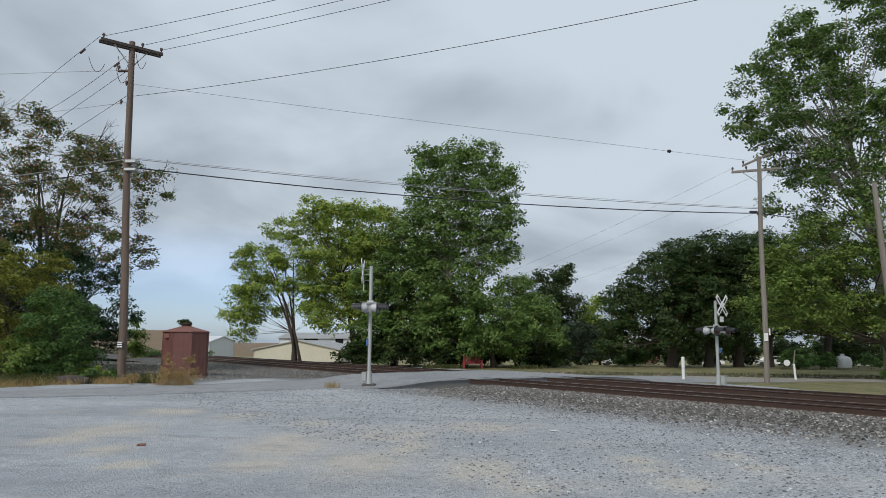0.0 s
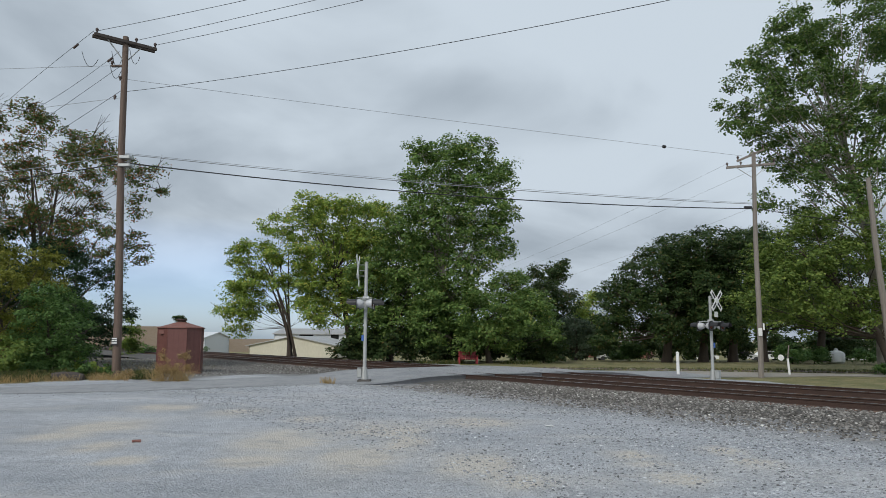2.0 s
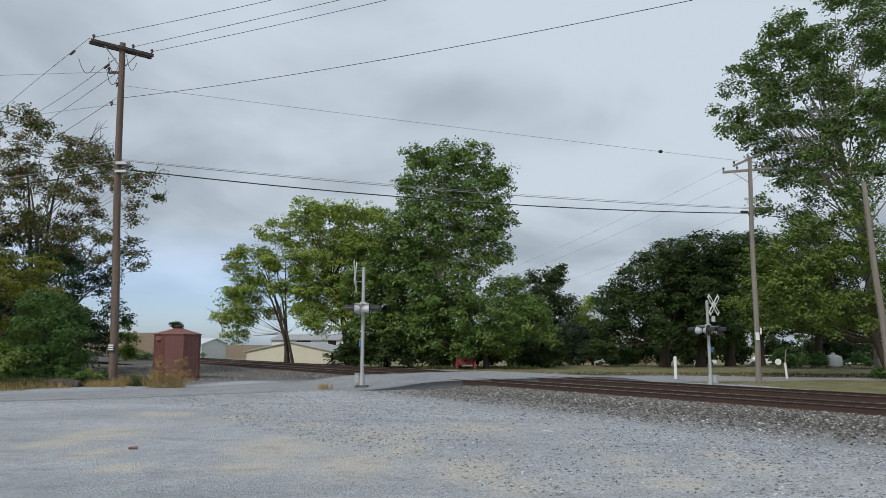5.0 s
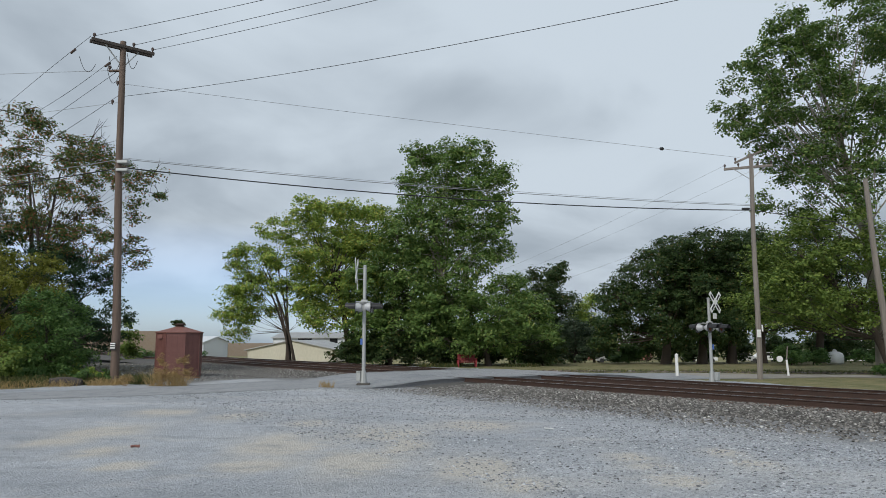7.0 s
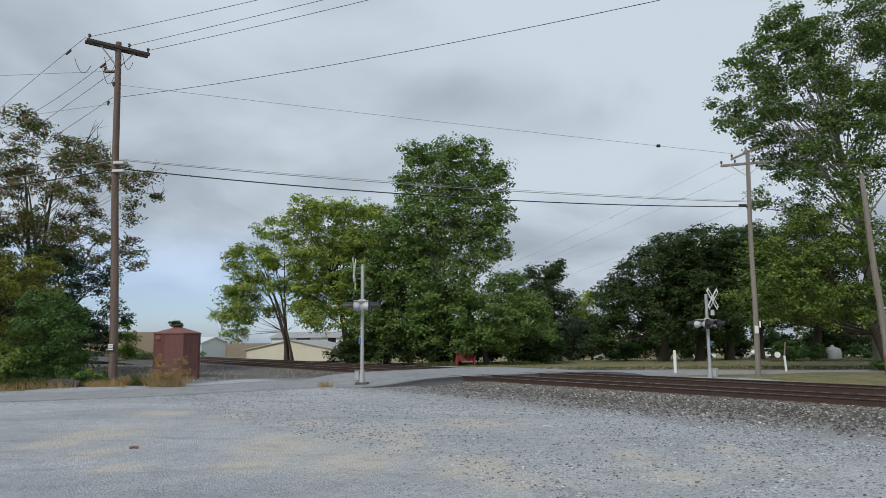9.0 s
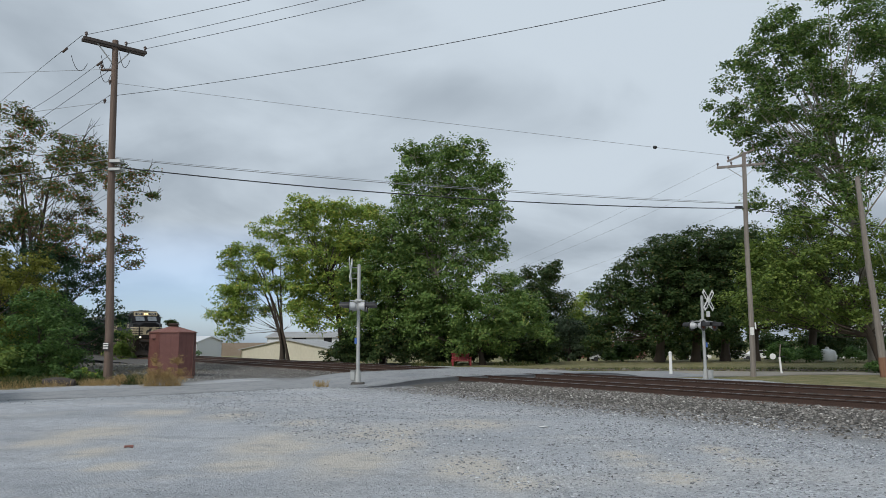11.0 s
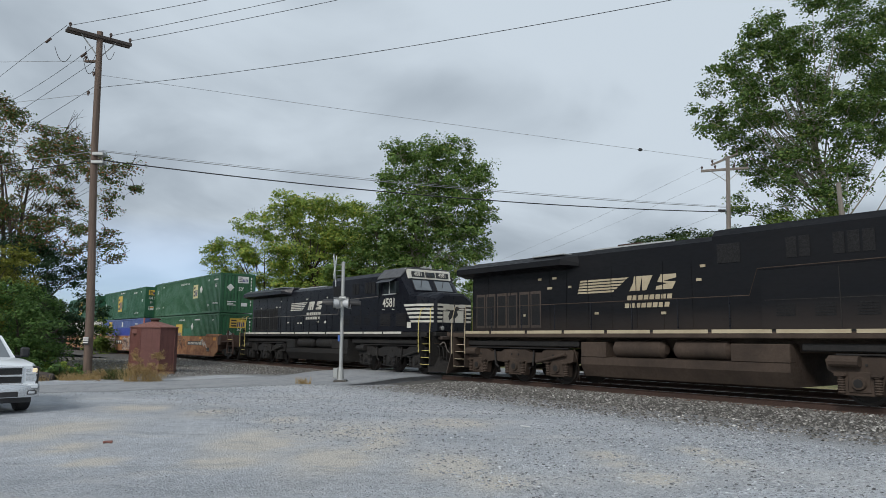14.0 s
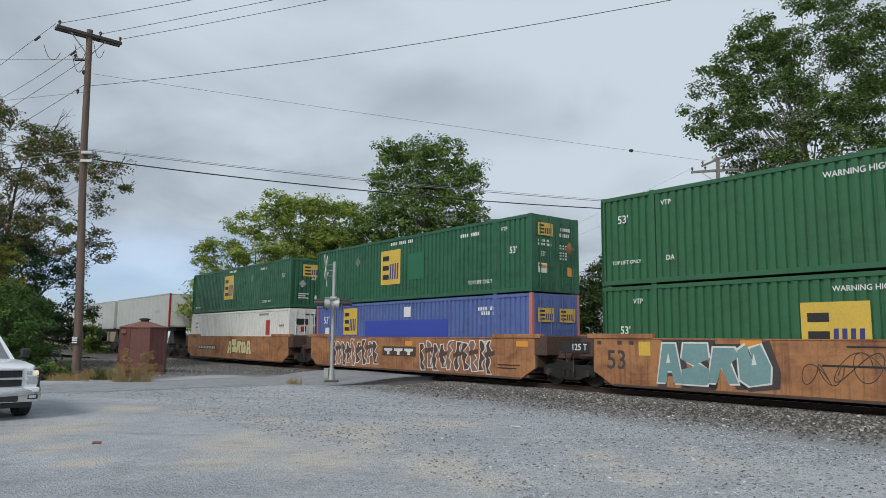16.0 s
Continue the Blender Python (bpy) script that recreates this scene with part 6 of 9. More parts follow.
# ---- rolling stock: x forwards, y left, z up from the rails ----
M.update({
    "loco": mat("black_engine_paint", (0.0085, 0.0095, 0.0145), (0.016, 0.016, 0.020), 0.36, 0, 0.5, 8, 0.5, (0.6, 1, 1.4), 0.08, None, 0.25, 0.1, 0.22),
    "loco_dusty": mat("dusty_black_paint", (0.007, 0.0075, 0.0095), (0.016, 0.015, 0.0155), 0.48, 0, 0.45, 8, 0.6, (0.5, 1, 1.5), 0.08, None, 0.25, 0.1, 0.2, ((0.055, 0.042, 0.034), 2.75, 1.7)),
    # sky reflected by the sloped roof is painted in as a lighter grey
    "cab_roof": mat("sky_sheen_cab_roof", (0.085, 0.086, 0.09), (0.05, 0.048, 0.046), 0.5, 0, 0.6, 9, 0.6, None, 0.1),
    "grime": mat("brown_brake_dust", (0.082, 0.060, 0.047), (0.026, 0.021, 0.018), 0.85, 0, 0.9, 12, 0.85, None, 0.25, None, 0.35, 0.1, 0.2),
    "grime_dark": mat("oily_black_grime", (0.022, 0.021, 0.021), (0.045, 0.040, 0.036), 0.7, 0, 0.8, 12, 0.7, None, 0.2, None, 0.3, 0.1, 0.25),
    "plough": mat("sooty_plough_steel", (0.052, 0.040, 0.034), (0.10, 0.07, 0.05), 0.7, 0, 1.0, 12, 0.6),
    "cream": mat("dirty_white_stripe", (0.66, 0.64, 0.57), (0.42, 0.37, 0.28), 0.55, 0, 1.2, 14, 0.6),
    "cream_dusty": mat("dusty_cream_stripe", (0.52, 0.44, 0.30), (0.28, 0.21, 0.13), 0.65, 0, 0.9, 14, 0.7),
    "hose": mat("dusty_grey_hose", (0.22, 0.20, 0.18), (0.12, 0.10, 0.09), 0.7),
    "rail_yellow": mat("pale_yellow_handrail", (0.72, 0.60, 0.20), (0.5, 0.40, 0.15), 0.5),
    "glass": mat("dark_window_glass", (0.03, 0.036, 0.04), (0.05, 0.055, 0.06), 0.07, 0, 1, 5, 0.3, None, 0.0, None, 0.1, 0.01),
    "wheel": mat("wheel_steel", (0.05, 0.042, 0.037), (0.03, 0.025, 0.022), 0.6, 0.3, 2, 20, 0.6),
    "headlight": mat("lit_headlight", (1.0, 0.66, 0.30), (1.0, 0.66, 0.30), 0.3, 0, 1, 5, 0, None, 0.0, 2.2, 0.0),
    "ditch": mat("lit_ditch_lamp", (1.0, 0.90, 0.72), (1.0, 0.9, 0.72), 0.3, 0, 1, 5, 0, None, 0.0, 1.3, 0.0),
    "green": weathered("green_container_paint", (0.036, 0.140, 0.062), (0.030, 0.098, 0.048), (0.07, 0.18, 0.10), 0.5, 0.3, 0.55, 0.06),
    "green_old": weathered("faded_green_container_paint", (0.030, 0.135, 0.070), (0.024, 0.085, 0.048), (0.06, 0.17, 0.10), 0.55, 0.35, 0.6, 0.06),
    "blue_box": weathered("faded_blue_container_paint", (0.11, 0.165, 0.40), (0.07, 0.10, 0.25), (0.18, 0.23, 0.44), 0.55, 0.35, 0.5, 0.06),
    "emblem_blue": mat("indigo_emblem_mark", (0.045, 0.05, 0.20), (0.03, 0.03, 0.12), 0.55),
    "green_patch": mat("fresh_green_patch", (0.022, 0.15, 0.075), (0.03, 0.13, 0.065), 0.5),
    "galv_dark": mat("dull_faded_sticker", (0.16, 0.20, 0.17), (0.10, 0.13, 0.11), 0.6),
    "blue_patch": mat("fresh_blue_patch", (0.045, 0.075, 0.40), (0.05, 0.075, 0.34), 0.5),
    "white_box": weathered("dirty_white_container", (0.80, 0.80, 0.77), (0.60, 0.55, 0.47), (0.82, 0.82, 0.80), 0.55, 0.15, 0.35),
    "salmon": mat("faded_red_post", (0.55, 0.18, 0.15), (0.42, 0.14, 0.12), 0.6),
    "emblem": mat("yellow_emblem", (0.70, 0.47, 0.07), (0.52, 0.36, 0.08), 0.55, 0, 1.5, 14, 0.5),
    "emblem_pale": mat("pale_yellow_emblem", (0.70, 0.64, 0.33), (0.55, 0.50, 0.28), 0.55),
    "well": weathered("rusty_yellow_well_paint", (0.46, 0.215, 0.085), (0.21, 0.085, 0.05), (0.58, 0.40, 0.27), 0.7, 0.6, 0.9),
    "well_dark": mat("rusty_brown_steel", (0.10, 0.058, 0.043), (0.05, 0.034, 0.028), 0.8, 0, 0.8, 10, 0.8),
    "spray_teal": mat("teal_spray_paint", (0.20, 0.34, 0.34), (0.14, 0.25, 0.26), 0.6, 0, 1.2, 9, 0.6),
    "spray_white": mat("white_spray_paint", (0.74, 0.74, 0.72), (0.55, 0.54, 0.50), 0.6),
    "spray_dark": mat("dark_spray_paint", (0.055, 0.048, 0.048), (0.12, 0.09, 0.08), 0.6),
    "spray_umber": mat("umber_spray_paint", (0.10, 0.06, 0.05), (0.06, 0.045, 0.04), 0.6),
    "spray_brown": mat("brown_spray_paint", (0.27, 0.145, 0.105), (0.2, 0.11, 0.08), 0.6),
    # white trailer sides, with their shade put into the grey base
    "trailer": mat("shaded_white_trailer_panel", (0.50, 0.52, 0.50), (0.38, 0.38, 0.35), 0.45, 0, 0.4, 8, 0.5, (0.6, 1, 1.4)),
    "red": mat("red_paint", (0.45, 0.03, 0.04), (0.3, 0.03, 0.035), 0.5),
    "orange": mat("orange_label", (0.75, 0.33, 0.05), (0.6, 0.27, 0.06), 0.55),
})


def loft(sections):
    """Skin through cross-sections with equal counts of points, closed at both ends."""
    n = len(sections[0])
    v = [p for s in sections for p in s]
    f = [(i * n + k, i * n + (k + 1) % n, (i + 1) * n + (k + 1) % n, (i + 1) * n + k) for i in range(len(sections) - 1) for k in range(n)]
    return Shape().add(v, f + [tuple(range(n))[::-1], tuple(range((len(sections) - 1) * n, len(sections) * n))])


def side_text(text, size, x, y, z, parent, material="cream", squeeze=1.0, name="lettering"):
    return lettering(text, size, M[material], parent, pose(x, y, z, 90, 0, 0), name, squeeze)


def wheelset(parent, x, r, z=None):
    z = r if z is None else z
    for y in (-0.78, 0.78):
        sgn = 1 if y > 0 else -1
        part("wheel", Shape().lathe([(0.1, -0.07), (r * 0.5, -0.02), (r * 0.84, -0.03), (r * 0.86, -0.065), (r, -0.065), (r, 0.04), (r * 1.04, 0.05), (r * 1.04, 0.075), (0.1, 0.07)], 24), M["wheel"], parent, "", pose(x, y, z, 90 * sgn, 0, 0), True)
    part("axle", Shape().tube([(x, -0.75, z), (x, 0.75, z)], 0.09, 10), M["wheel"], parent)


def rounded(pts, n=6):
    """A smooth run of points through the given ones."""
    p = [Vector(q) for q in pts]
    out = []
    for i in range(len(p) - 1):
        a, b, c, d = p[max(i - 1, 0)], p[i], p[i + 1], p[min(i + 2, len(p) - 1)]
        for k in range(n):
            t = k / n
            out.append(0.5 * (2 * b + (c - a) * t + (2 * a - 5 * b + 4 * c - d) * t * t + (3 * b - a - 3 * c + d) * t ** 3))
    return out + [p[-1]]


def engine_truck(loco, cx, paint):
    t = thing("engine_truck", pose(cx, 0, 0), "", "")
    t.parent = loco
    axle_gap = 2.12
    for side in (-1, 1):
        y0, y1 = (1.02, 1.26) if side > 0 else (-1.26, -1.02)
        prof = [(-2.9, 1.12), (-2.75, 1.2), (-1.6, 1.2), (-1.35, 1.08), (-0.8, 1.08), (-0.55, 1.18), (0.55, 1.18), (0.8, 1.08), (1.35, 1.08), (1.6, 1.2), (2.75, 1.2), (2.9, 1.12),
                (2.85, 0.80), (2.62, 0.72), (2.6, 0.27), (1.65, 0.27), (1.55, 0.68), (1.2, 0.76), (0.6, 0.70), (0.5, 0.26), (-0.5, 0.26), (-0.6, 0.70), (-1.2, 0.76), (-1.55, 0.68), (-1.65, 0.27), (-2.6, 0.27), (-2.62, 0.72), (-2.85, 0.86)]
        part("side_frame", Shape().prism(prof, "y", y0, y1), M[paint], t)
        out = side * 1.27
        for k in (-1, 0, 1):
            x = k * axle_gap
            part("axle_cap", Shape().tube([(x, side * 1.24, 0.56), (x, side * 1.36, 0.56)], [0.2, 0.15], 14), M[paint], t)
            part("axle_cover", Shape().tube([(x, side * 1.355, 0.56), (x, side * 1.375, 0.56)], 0.105, 12), M["grime_dark"], t)
            part("axle_box", Shape().box(x - 0.27, x + 0.27, *sorted((side * 1.2, side * 1.29)), 0.32, 0.84, 0.03), M[paint], t)
            for dx in (-0.42, 0.42):
                coil = [(0.10 if i % 2 else 0.072, 0.30 + 0.03 * i) for i in range(15)]
                part("spring", Shape().lathe(coil, 10), M[paint], t, "", pose(x + dx, out, 0))
                part("spring_cap", Shape().box(x + dx - 0.13, x + dx + 0.13, *sorted((side * 1.1, side * 1.38)), 0.72, 0.77, 0.01), M[paint], t)
            for i in range(2):
                part("frame_bolt", Shape().tube([(x - 0.18 + 0.36 * i, side * 1.25, 1.0), (x - 0.18 + 0.36 * i, side * 1.29, 1.0)], 0.035, 6), M["grime_dark"], t)
        part("brake_lever", Shape().tube([(-1.06, side * 1.33, 1.15), (-1.0, side * 1.33, 0.62), (-0.82, side * 1.33, 0.5)], 0.04, 6), M["grime_dark"], t)
        part("brake_lever", Shape().tube([(1.06, side * 1.33, 1.15), (1.0, side * 1.33, 0.62), (0.82, side * 1.33, 0.5)], 0.04, 6), M["grime_dark"], t)
        part("sand_pipe", Shape().tube([(2.75, side * 1.18, 1.5), (2.95, side * 1.15, 0.9), (2.78, side * 0.85, 0.2)], 0.022, 6), M[paint], t)
        part("brake_cylinder", Shape().tube([(-2.75, side * 1.36, 1.08), (-2.05, side * 1.36, 1.08)], 0.14, 12), M[paint], t)
        part("damper", Shape().tube([(1.2, side * 1.36, 0.75), (2.6, side * 1.36, 1.05)], 0.055, 8), M[paint], t)
        part("equaliser_pipe", Shape().tube([(-2.6, side * 1.3, 1.24), (2.7, side * 1.3, 1.24)], 0.025, 6), M["grime_dark"], t)
    part("transom", Shape().box(-0.5, 0.5, -1.05, 1.05, 0.75, 1.25, 0.04).box(-2.6, 2.6, -0.35, 0.35, 0.7, 1.2, 0.04), M["grime_dark"], t)
    for k in (-1, 0, 1):
        wheelset(t, k * axle_gap, 0.53)


def steps(loco, x, paint, side, rail):
    """Stairwell at a corner, with side plates, treads and two tall grab rails."""
    y0, y1 = (0.95, 1.5) if side > 0 else (-1.5, -0.95)
    st = thing("stairwell", pose(x, 0, 0), "", "")
    st.parent = loco
    part("side_plate", Shape().box(-0.36, -0.33, y0, y1, 0.42, 1.83).box(0.33, 0.36, y0, y1, 0.42, 1.83), M[paint], st)
    part("back_plate", Shape().box(-0.33, 0.33, side * 0.96 - 0.01, side * 0.96 + 0.01, 0.5, 1.83), M["grime_dark"], st)
    for i in range(5):
        inner = side * (1.5 - 0.05 * i)
        tr = part("tread", Shape().box(-0.33, 0.33, *sorted((inner, side * 0.97)), 0.44 + 0.29 * i, 0.466 + 0.29 * i), M["grime_dark"], st, "dark step tread with a pale edge")
        part("tread_edge", Shape().box(-0.33, 0.33, *sorted((inner, inner + side * 0.012)), 0.445 + 0.29 * i, 0.466 + 0.29 * i), M[rail], tr)
    for dx in (-0.42, 0.42):
        part("grab_rail", Shape().tube([(dx, side * 1.53, 0.95), (dx, side * 1.55, 1.75), (dx * 1.02, side * 1.53, 2.3), (dx * 0.8, side * 1.45, 2.85), (dx * 0.65, side * 1.3, 2.9)], 0.018, 7), M[rail], st, "tall pale yellow grab rail", None, True)


def emblem(parent, x0, x1, z0, z1, y, plate, ink="black", second="emblem_blue", face=-1, end=None):
    """A square emblem: a plate with dark and blue block shapes. On an end wall when end gives its x."""
    w, h = x1 - x0, z1 - z0

    def slab(a0, a1, b0, b1, d0, d1, slant=0.0):
        pts = [(a0, b0), (a1, b0), (a1 + slant, b1), (a0 + slant, b1)]
        if end is None:
            return Shape().prism(pts, "y", y + face * d0, y + face * d1)
        return Shape().prism(pts, "x", end + d0, end + d1)
    pl = part("emblem", slab(x0, x1, z0, z1, 0.0, 0.004), M[plate], parent, "square yellow emblem with dark blocks")
    # three stacked dark bars, then four leaning blue ones
    for b in (0.15, 0.42, 0.70):
        part("emblem_mark", slab(x0 + 0.1 * w, x0 + 0.42 * w, z0 + b * h, z0 + (b + 0.14) * h, 0.004, 0.008), M[ink], pl)
    for a in (0.46, 0.58, 0.70, 0.82):
        part("emblem_mark", slab(x0 + a * w, x0 + (a + 0.07) * w, z0 + 0.15 * h, z0 + 0.60 * h, 0.004, 0.008, 0.02 * w), M[second], pl)


def locomotive(label, number, paint, lower, cream, dusty):
    L = thing("locomotive", pose(0, 0, 0), label, "locomotive", "locomotives of the train")
    body, low, stripe = M[paint], M[lower], M[cream]
    # frame, walkway, tank
    part("underframe", Shape().box(-11.1, 9.6, -0.9, 0.9, 1.25, 1.8, 0.03).box(-11.3, 9.7, -1.49, 1.49, 1.62, 1.80, 0.02), low, L)
    for side in (-1, 1):
        x = -10.2
        for w in (1.5, 1.9, 1.75, 1.8, 1.7, 1.9, 1.8, 1.9, 1.7, 1.55):
            part("sill_stripe", Shape().box(x, x + w - 0.06, *sorted((side * 1.490, side * 1.499)), 1.76, 1.865), stripe, L, "dirty white sill stripe")
            x += w + 0.06
    part("walkway", Shape().box(-11.3, 9.85, -1.48, 1.48, 1.80, 1.845), M["grime_dark"], L)
    tank = part("fuel_tank", Shape().prism([(-1.42, 0.75), (-1.2, 0.36), (1.2, 0.36), (1.42, 0.75), (1.42, 0.98), (1.0, 1.02), (-1.0, 1.02), (-1.42, 0.98)], "x", -4.2, 2.85), low, L)
    for a, b in ((-4.2, -3.15), (1.2, 2.85)):
        part("tank_block", Shape().box(a, b, -1.42, 1.42, 0.98, 1.48, 0.03), low, tank)
    for side in (-1, 1):
        for a, b in ((-2.95, -1.0), (-0.7, 1.15)):
            part("air_reservoir", Shape().tube([(a, side * 1.15, 1.28), (a + 0.12, side * 1.15, 1.28), (b - 0.12, side * 1.15, 1.28), (b, side * 1.15, 1.28)], [0.14, 0.27, 0.27, 0.14], 16), low, L, "", None, True)
    engine_truck(L, -7.55, "grime" if dusty else "grime_dark")
    engine_truck(L, 6.55, "grime" if dusty else "grime_dark")
    for a, b in ((-10.6, -4.4), (3.1, 8.7)):
        part("cable_tray", Shape().box(a, b, -1.3, 1.3, 1.3, 1.5, 0.03), M["grime_dark"], L)
    # hood
    hz = 4.60 if dusty else 4.38
    hood = part("engine_hood", Shape().prism([(-1.02, 1.84), (1.02, 1.84), (1.02, hz - 0.16), (0.85, hz), (-0.85, hz), (-1.02, hz - 0.16)], "x", -10.3, 0.6), body, L)
    for x in (-10.0, -9.4, -8.75, -8.15, -7.5, -6.9):
        for side in (-1, 1):
            part("intake_frame", Shape().box(x - 0.06, x + 0.48, *sorted((side * 1.02, side * 1.03)), 1.98, 3.32, 0.003), M["plough" if dusty else "grime_dark"], hood)
            part("radiator_door", Shape().box(x, x + 0.42, *sorted((side * 1.02, side * 1.042)), 2.08, 3.22, 0.004), M["dark"], hood, "dark slatted air intake")
    for x in (-9.35, -8.05, -6.0, -5.2, -4.2, -3.2, -2.2, -1.2, -0.2):
        for side in (-1, 1):
            part("door_seam", Shape().box(x, x + 0.03, *sorted((side * 1.02, side * 1.032)), 1.9, 4.0), body, hood)
    rnd = random.Random(number)
    for k in range(14):
        x, z = rnd.uniform(-9, 1.5), rnd.choice((2.35, 2.4, 3.3, 3.35, 3.7))
        part("data_sticker", Shape().box(x, x + rnd.uniform(0.08, 0.22), -1.044, -1.02, z, z + 0.08), stripe, hood)
    wing = loft([[(x, -h, z) for h, z in ring] for x, ring in (
        (-10.75, ((1.05, 4.02), (1.53, 4.14), (1.53, 4.34), (1.2, 4.52), (-1.2, 4.52), (-1.53, 4.34), (-1.53, 4.14), (-1.05, 4.02))),
        (-5.0, ((1.05, 4.02), (1.53, 4.14), (1.53, 4.34), (1.2, 4.52), (-1.2, 4.52), (-1.53, 4.34), (-1.53, 4.14), (-1.05, 4.02))),
        (-4.55, ((1.0, 4.0), (1.05, 4.1), (1.05, 4.2), (0.9, 4.5), (-0.9, 4.5), (-1.05, 4.2), (-1.05, 4.1), (-1.0, 4.0))))])
    rad = part("radiator_wing", wing, body, L)
    part("radiator_grille", Shape().box(-6.6, -5.0, -1.3, 1.3, 4.52, 4.56, 0.01), M["galv"], rad, "pale roof grille")
    part("exhaust_stack", Shape().box(-3.3, -2.4, -0.5, 0.5, hz - 0.02, hz + 0.16, 0.02), M["rail_side"], hood)
    part("roof_pipe", Shape().tube([(-4.4, -0.6, hz + 0.04), (-1.0, -0.6, hz + 0.04)], 0.05, 8), M["galv"], hood)
    # wide equipment section ahead of the engine
    eq = part("equipment_hood", loft([[(x, -h, z) for h, z in ((1.5, 1.86), (1.5, 3.45), (1.12, 3.55), (1.12, 4.55), (0.95, 4.74), (-0.95, 4.74), (-1.12, 4.55), (-1.12, 3.55), (-1.5, 3.45), (-1.5, 1.86))] for x in (2.2, 5.8)]), body, L)
    part("equipment_hood", loft([[(x, -h, z) for h, z in ((1.12, 1.86), (1.12, 4.55), (0.95, 4.74), (-0.95, 4.74), (-1.12, 4.55), (-1.12, 1.86))] for x in (0.6, 2.2)]), body, L)
    for side in (-1, 1):
        for x, w in ((0.75, 0.7), (2.75, 0.28), (3.1, 0.28), (3.95, 0.28), (4.3, 0.28), (4.65, 0.28)):
            part("vent", Shape().box(x, x + w, *sorted((side * 1.12, side * 1.135)), 3.75, 4.3, 0.004), M["dark"], eq)
        for x in (2.6, 3.6, 4.6):
            for k in range(5):
                part("louvre", Shape().box(x, x + 0.5, *sorted((side * 1.5, side * 1.512)), 2.2 + 0.07 * k, 2.24 + 0.07 * k), M["dark"], eq)
        part("panel_seam", Shape().box(4.2, 4.22, *sorted((side * 1.5, side * 1.508)), 1.9, 3.4).box(2.3, 5.7, *sorted((side * 1.5, side * 1.508)), 2.62, 2.64), M["grime_dark"], eq)
    for x in (1.2, 2.9, 4.6):
        part("roof_fan", Shape().lathe([(0.45, 4.7), (0.45, 4.78), (0.3, 4.8)], 18), body, eq, "", pose(x, 0, 0))
    # cab
    cab = part("cab", loft([[(x, -h, z) for h, z in ring] for x, ring in (
        (5.82, ((1.5, 1.86), (1.5, 4.34), (1.1, 4.74), (-1.1, 4.74), (-1.5, 4.34), (-1.5, 1.86))),
        (7.65, ((1.5, 1.86), (1.5, 4.34), (1.1, 4.74), (-1.1, 4.74), (-1.5, 4.34), (-1.5, 1.86))),
        (7.88, ((1.5, 1.86), (1.49, 4.10), (1.05, 4.36), (-1.05, 4.36), (-1.49, 4.10), (-1.5, 1.86))),
        (8.36, ((1.49, 1.86), (1.47, 3.46), (0.95, 3.60), (-0.95, 3.60), (-1.47, 3.46), (-1.49, 1.86))))]), body, L)
    part("cab_roof", Shape().prism([(-1.55, 4.33), (-1.12, 4.76), (1.12, 4.76), (1.55, 4.33), (1.55, 4.37), (1.14, 4.82), (-1.14, 4.82), (-1.55, 4.37)], "x", 5.75, 7.7), M["cab_roof"], cab, "cab roof greyed for the sky it reflects")
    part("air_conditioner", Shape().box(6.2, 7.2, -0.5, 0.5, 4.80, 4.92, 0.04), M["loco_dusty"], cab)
    part("horn", Shape().tube([(7.3, 0.2, 4.88), (7.7, 0.2, 4.88)], [0.03, 0.08], 8).tube([(7.3, -0.1, 4.88), (7.65, -0.1, 4.88)], [0.03, 0.07], 8).box(7.2, 7.4, -0.2, 0.3, 4.76, 4.86), M["galv"], cab)
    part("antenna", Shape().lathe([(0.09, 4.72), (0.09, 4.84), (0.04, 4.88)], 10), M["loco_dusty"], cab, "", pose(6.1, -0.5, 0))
    for side in (-1, 1):
        y0, y1 = sorted((side * 1.5, side * 1.515))
        part("side_window", Shape().box(6.25, 6.74, y0, y1, 3.60, 4.18, 0.01), M["glass"], cab, "dark cab side window")
        part("side_window", Shape().box(6.81, 7.3, y0, y1, 3.60, 4.18, 0.01), M["glass"], cab)
        part("window_frame", Shape().box(6.19, 7.36, *sorted((side * 1.5, side * 1.522)), 3.57, 3.62).box(6.74, 6.81, *sorted((side * 1.5, side * 1.522)), 3.6, 4.19), M["galv"], cab)
        for x in (6.0, 7.5):
            part("wind_deflector", Shape().box(x, x + 0.03, *sorted((side * 1.5, side * 1.66)), 3.6, 4.16).box(x - 0.07, x + 0.07, *sorted((side * 1.645, side * 1.665)), 3.6, 4.16), M["glass"], cab, "dark window deflector")
        part("sun_awning", Shape().prism([(side * 1.5, 4.33), (side * 1.92, 4.13), (side * 1.92, 4.11), (side * 1.5, 4.30)], "x", 6.15, 7.4), M["cab_roof" if dusty else "loco"], cab)
        for x in (6.05, 7.35):
            for k in range(7):
                part("louvre", Shape().box(x, x + 0.85, *sorted((side * 1.5, side * 1.514)), 2.12 + 0.085 * k, 2.17 + 0.085 * k), M["grime_dark"], cab)
    # windscreen: panes lie on the raked front between z 3.56 and 4.3
    rake = math.degrees(math.atan2(0.48, 0.74))
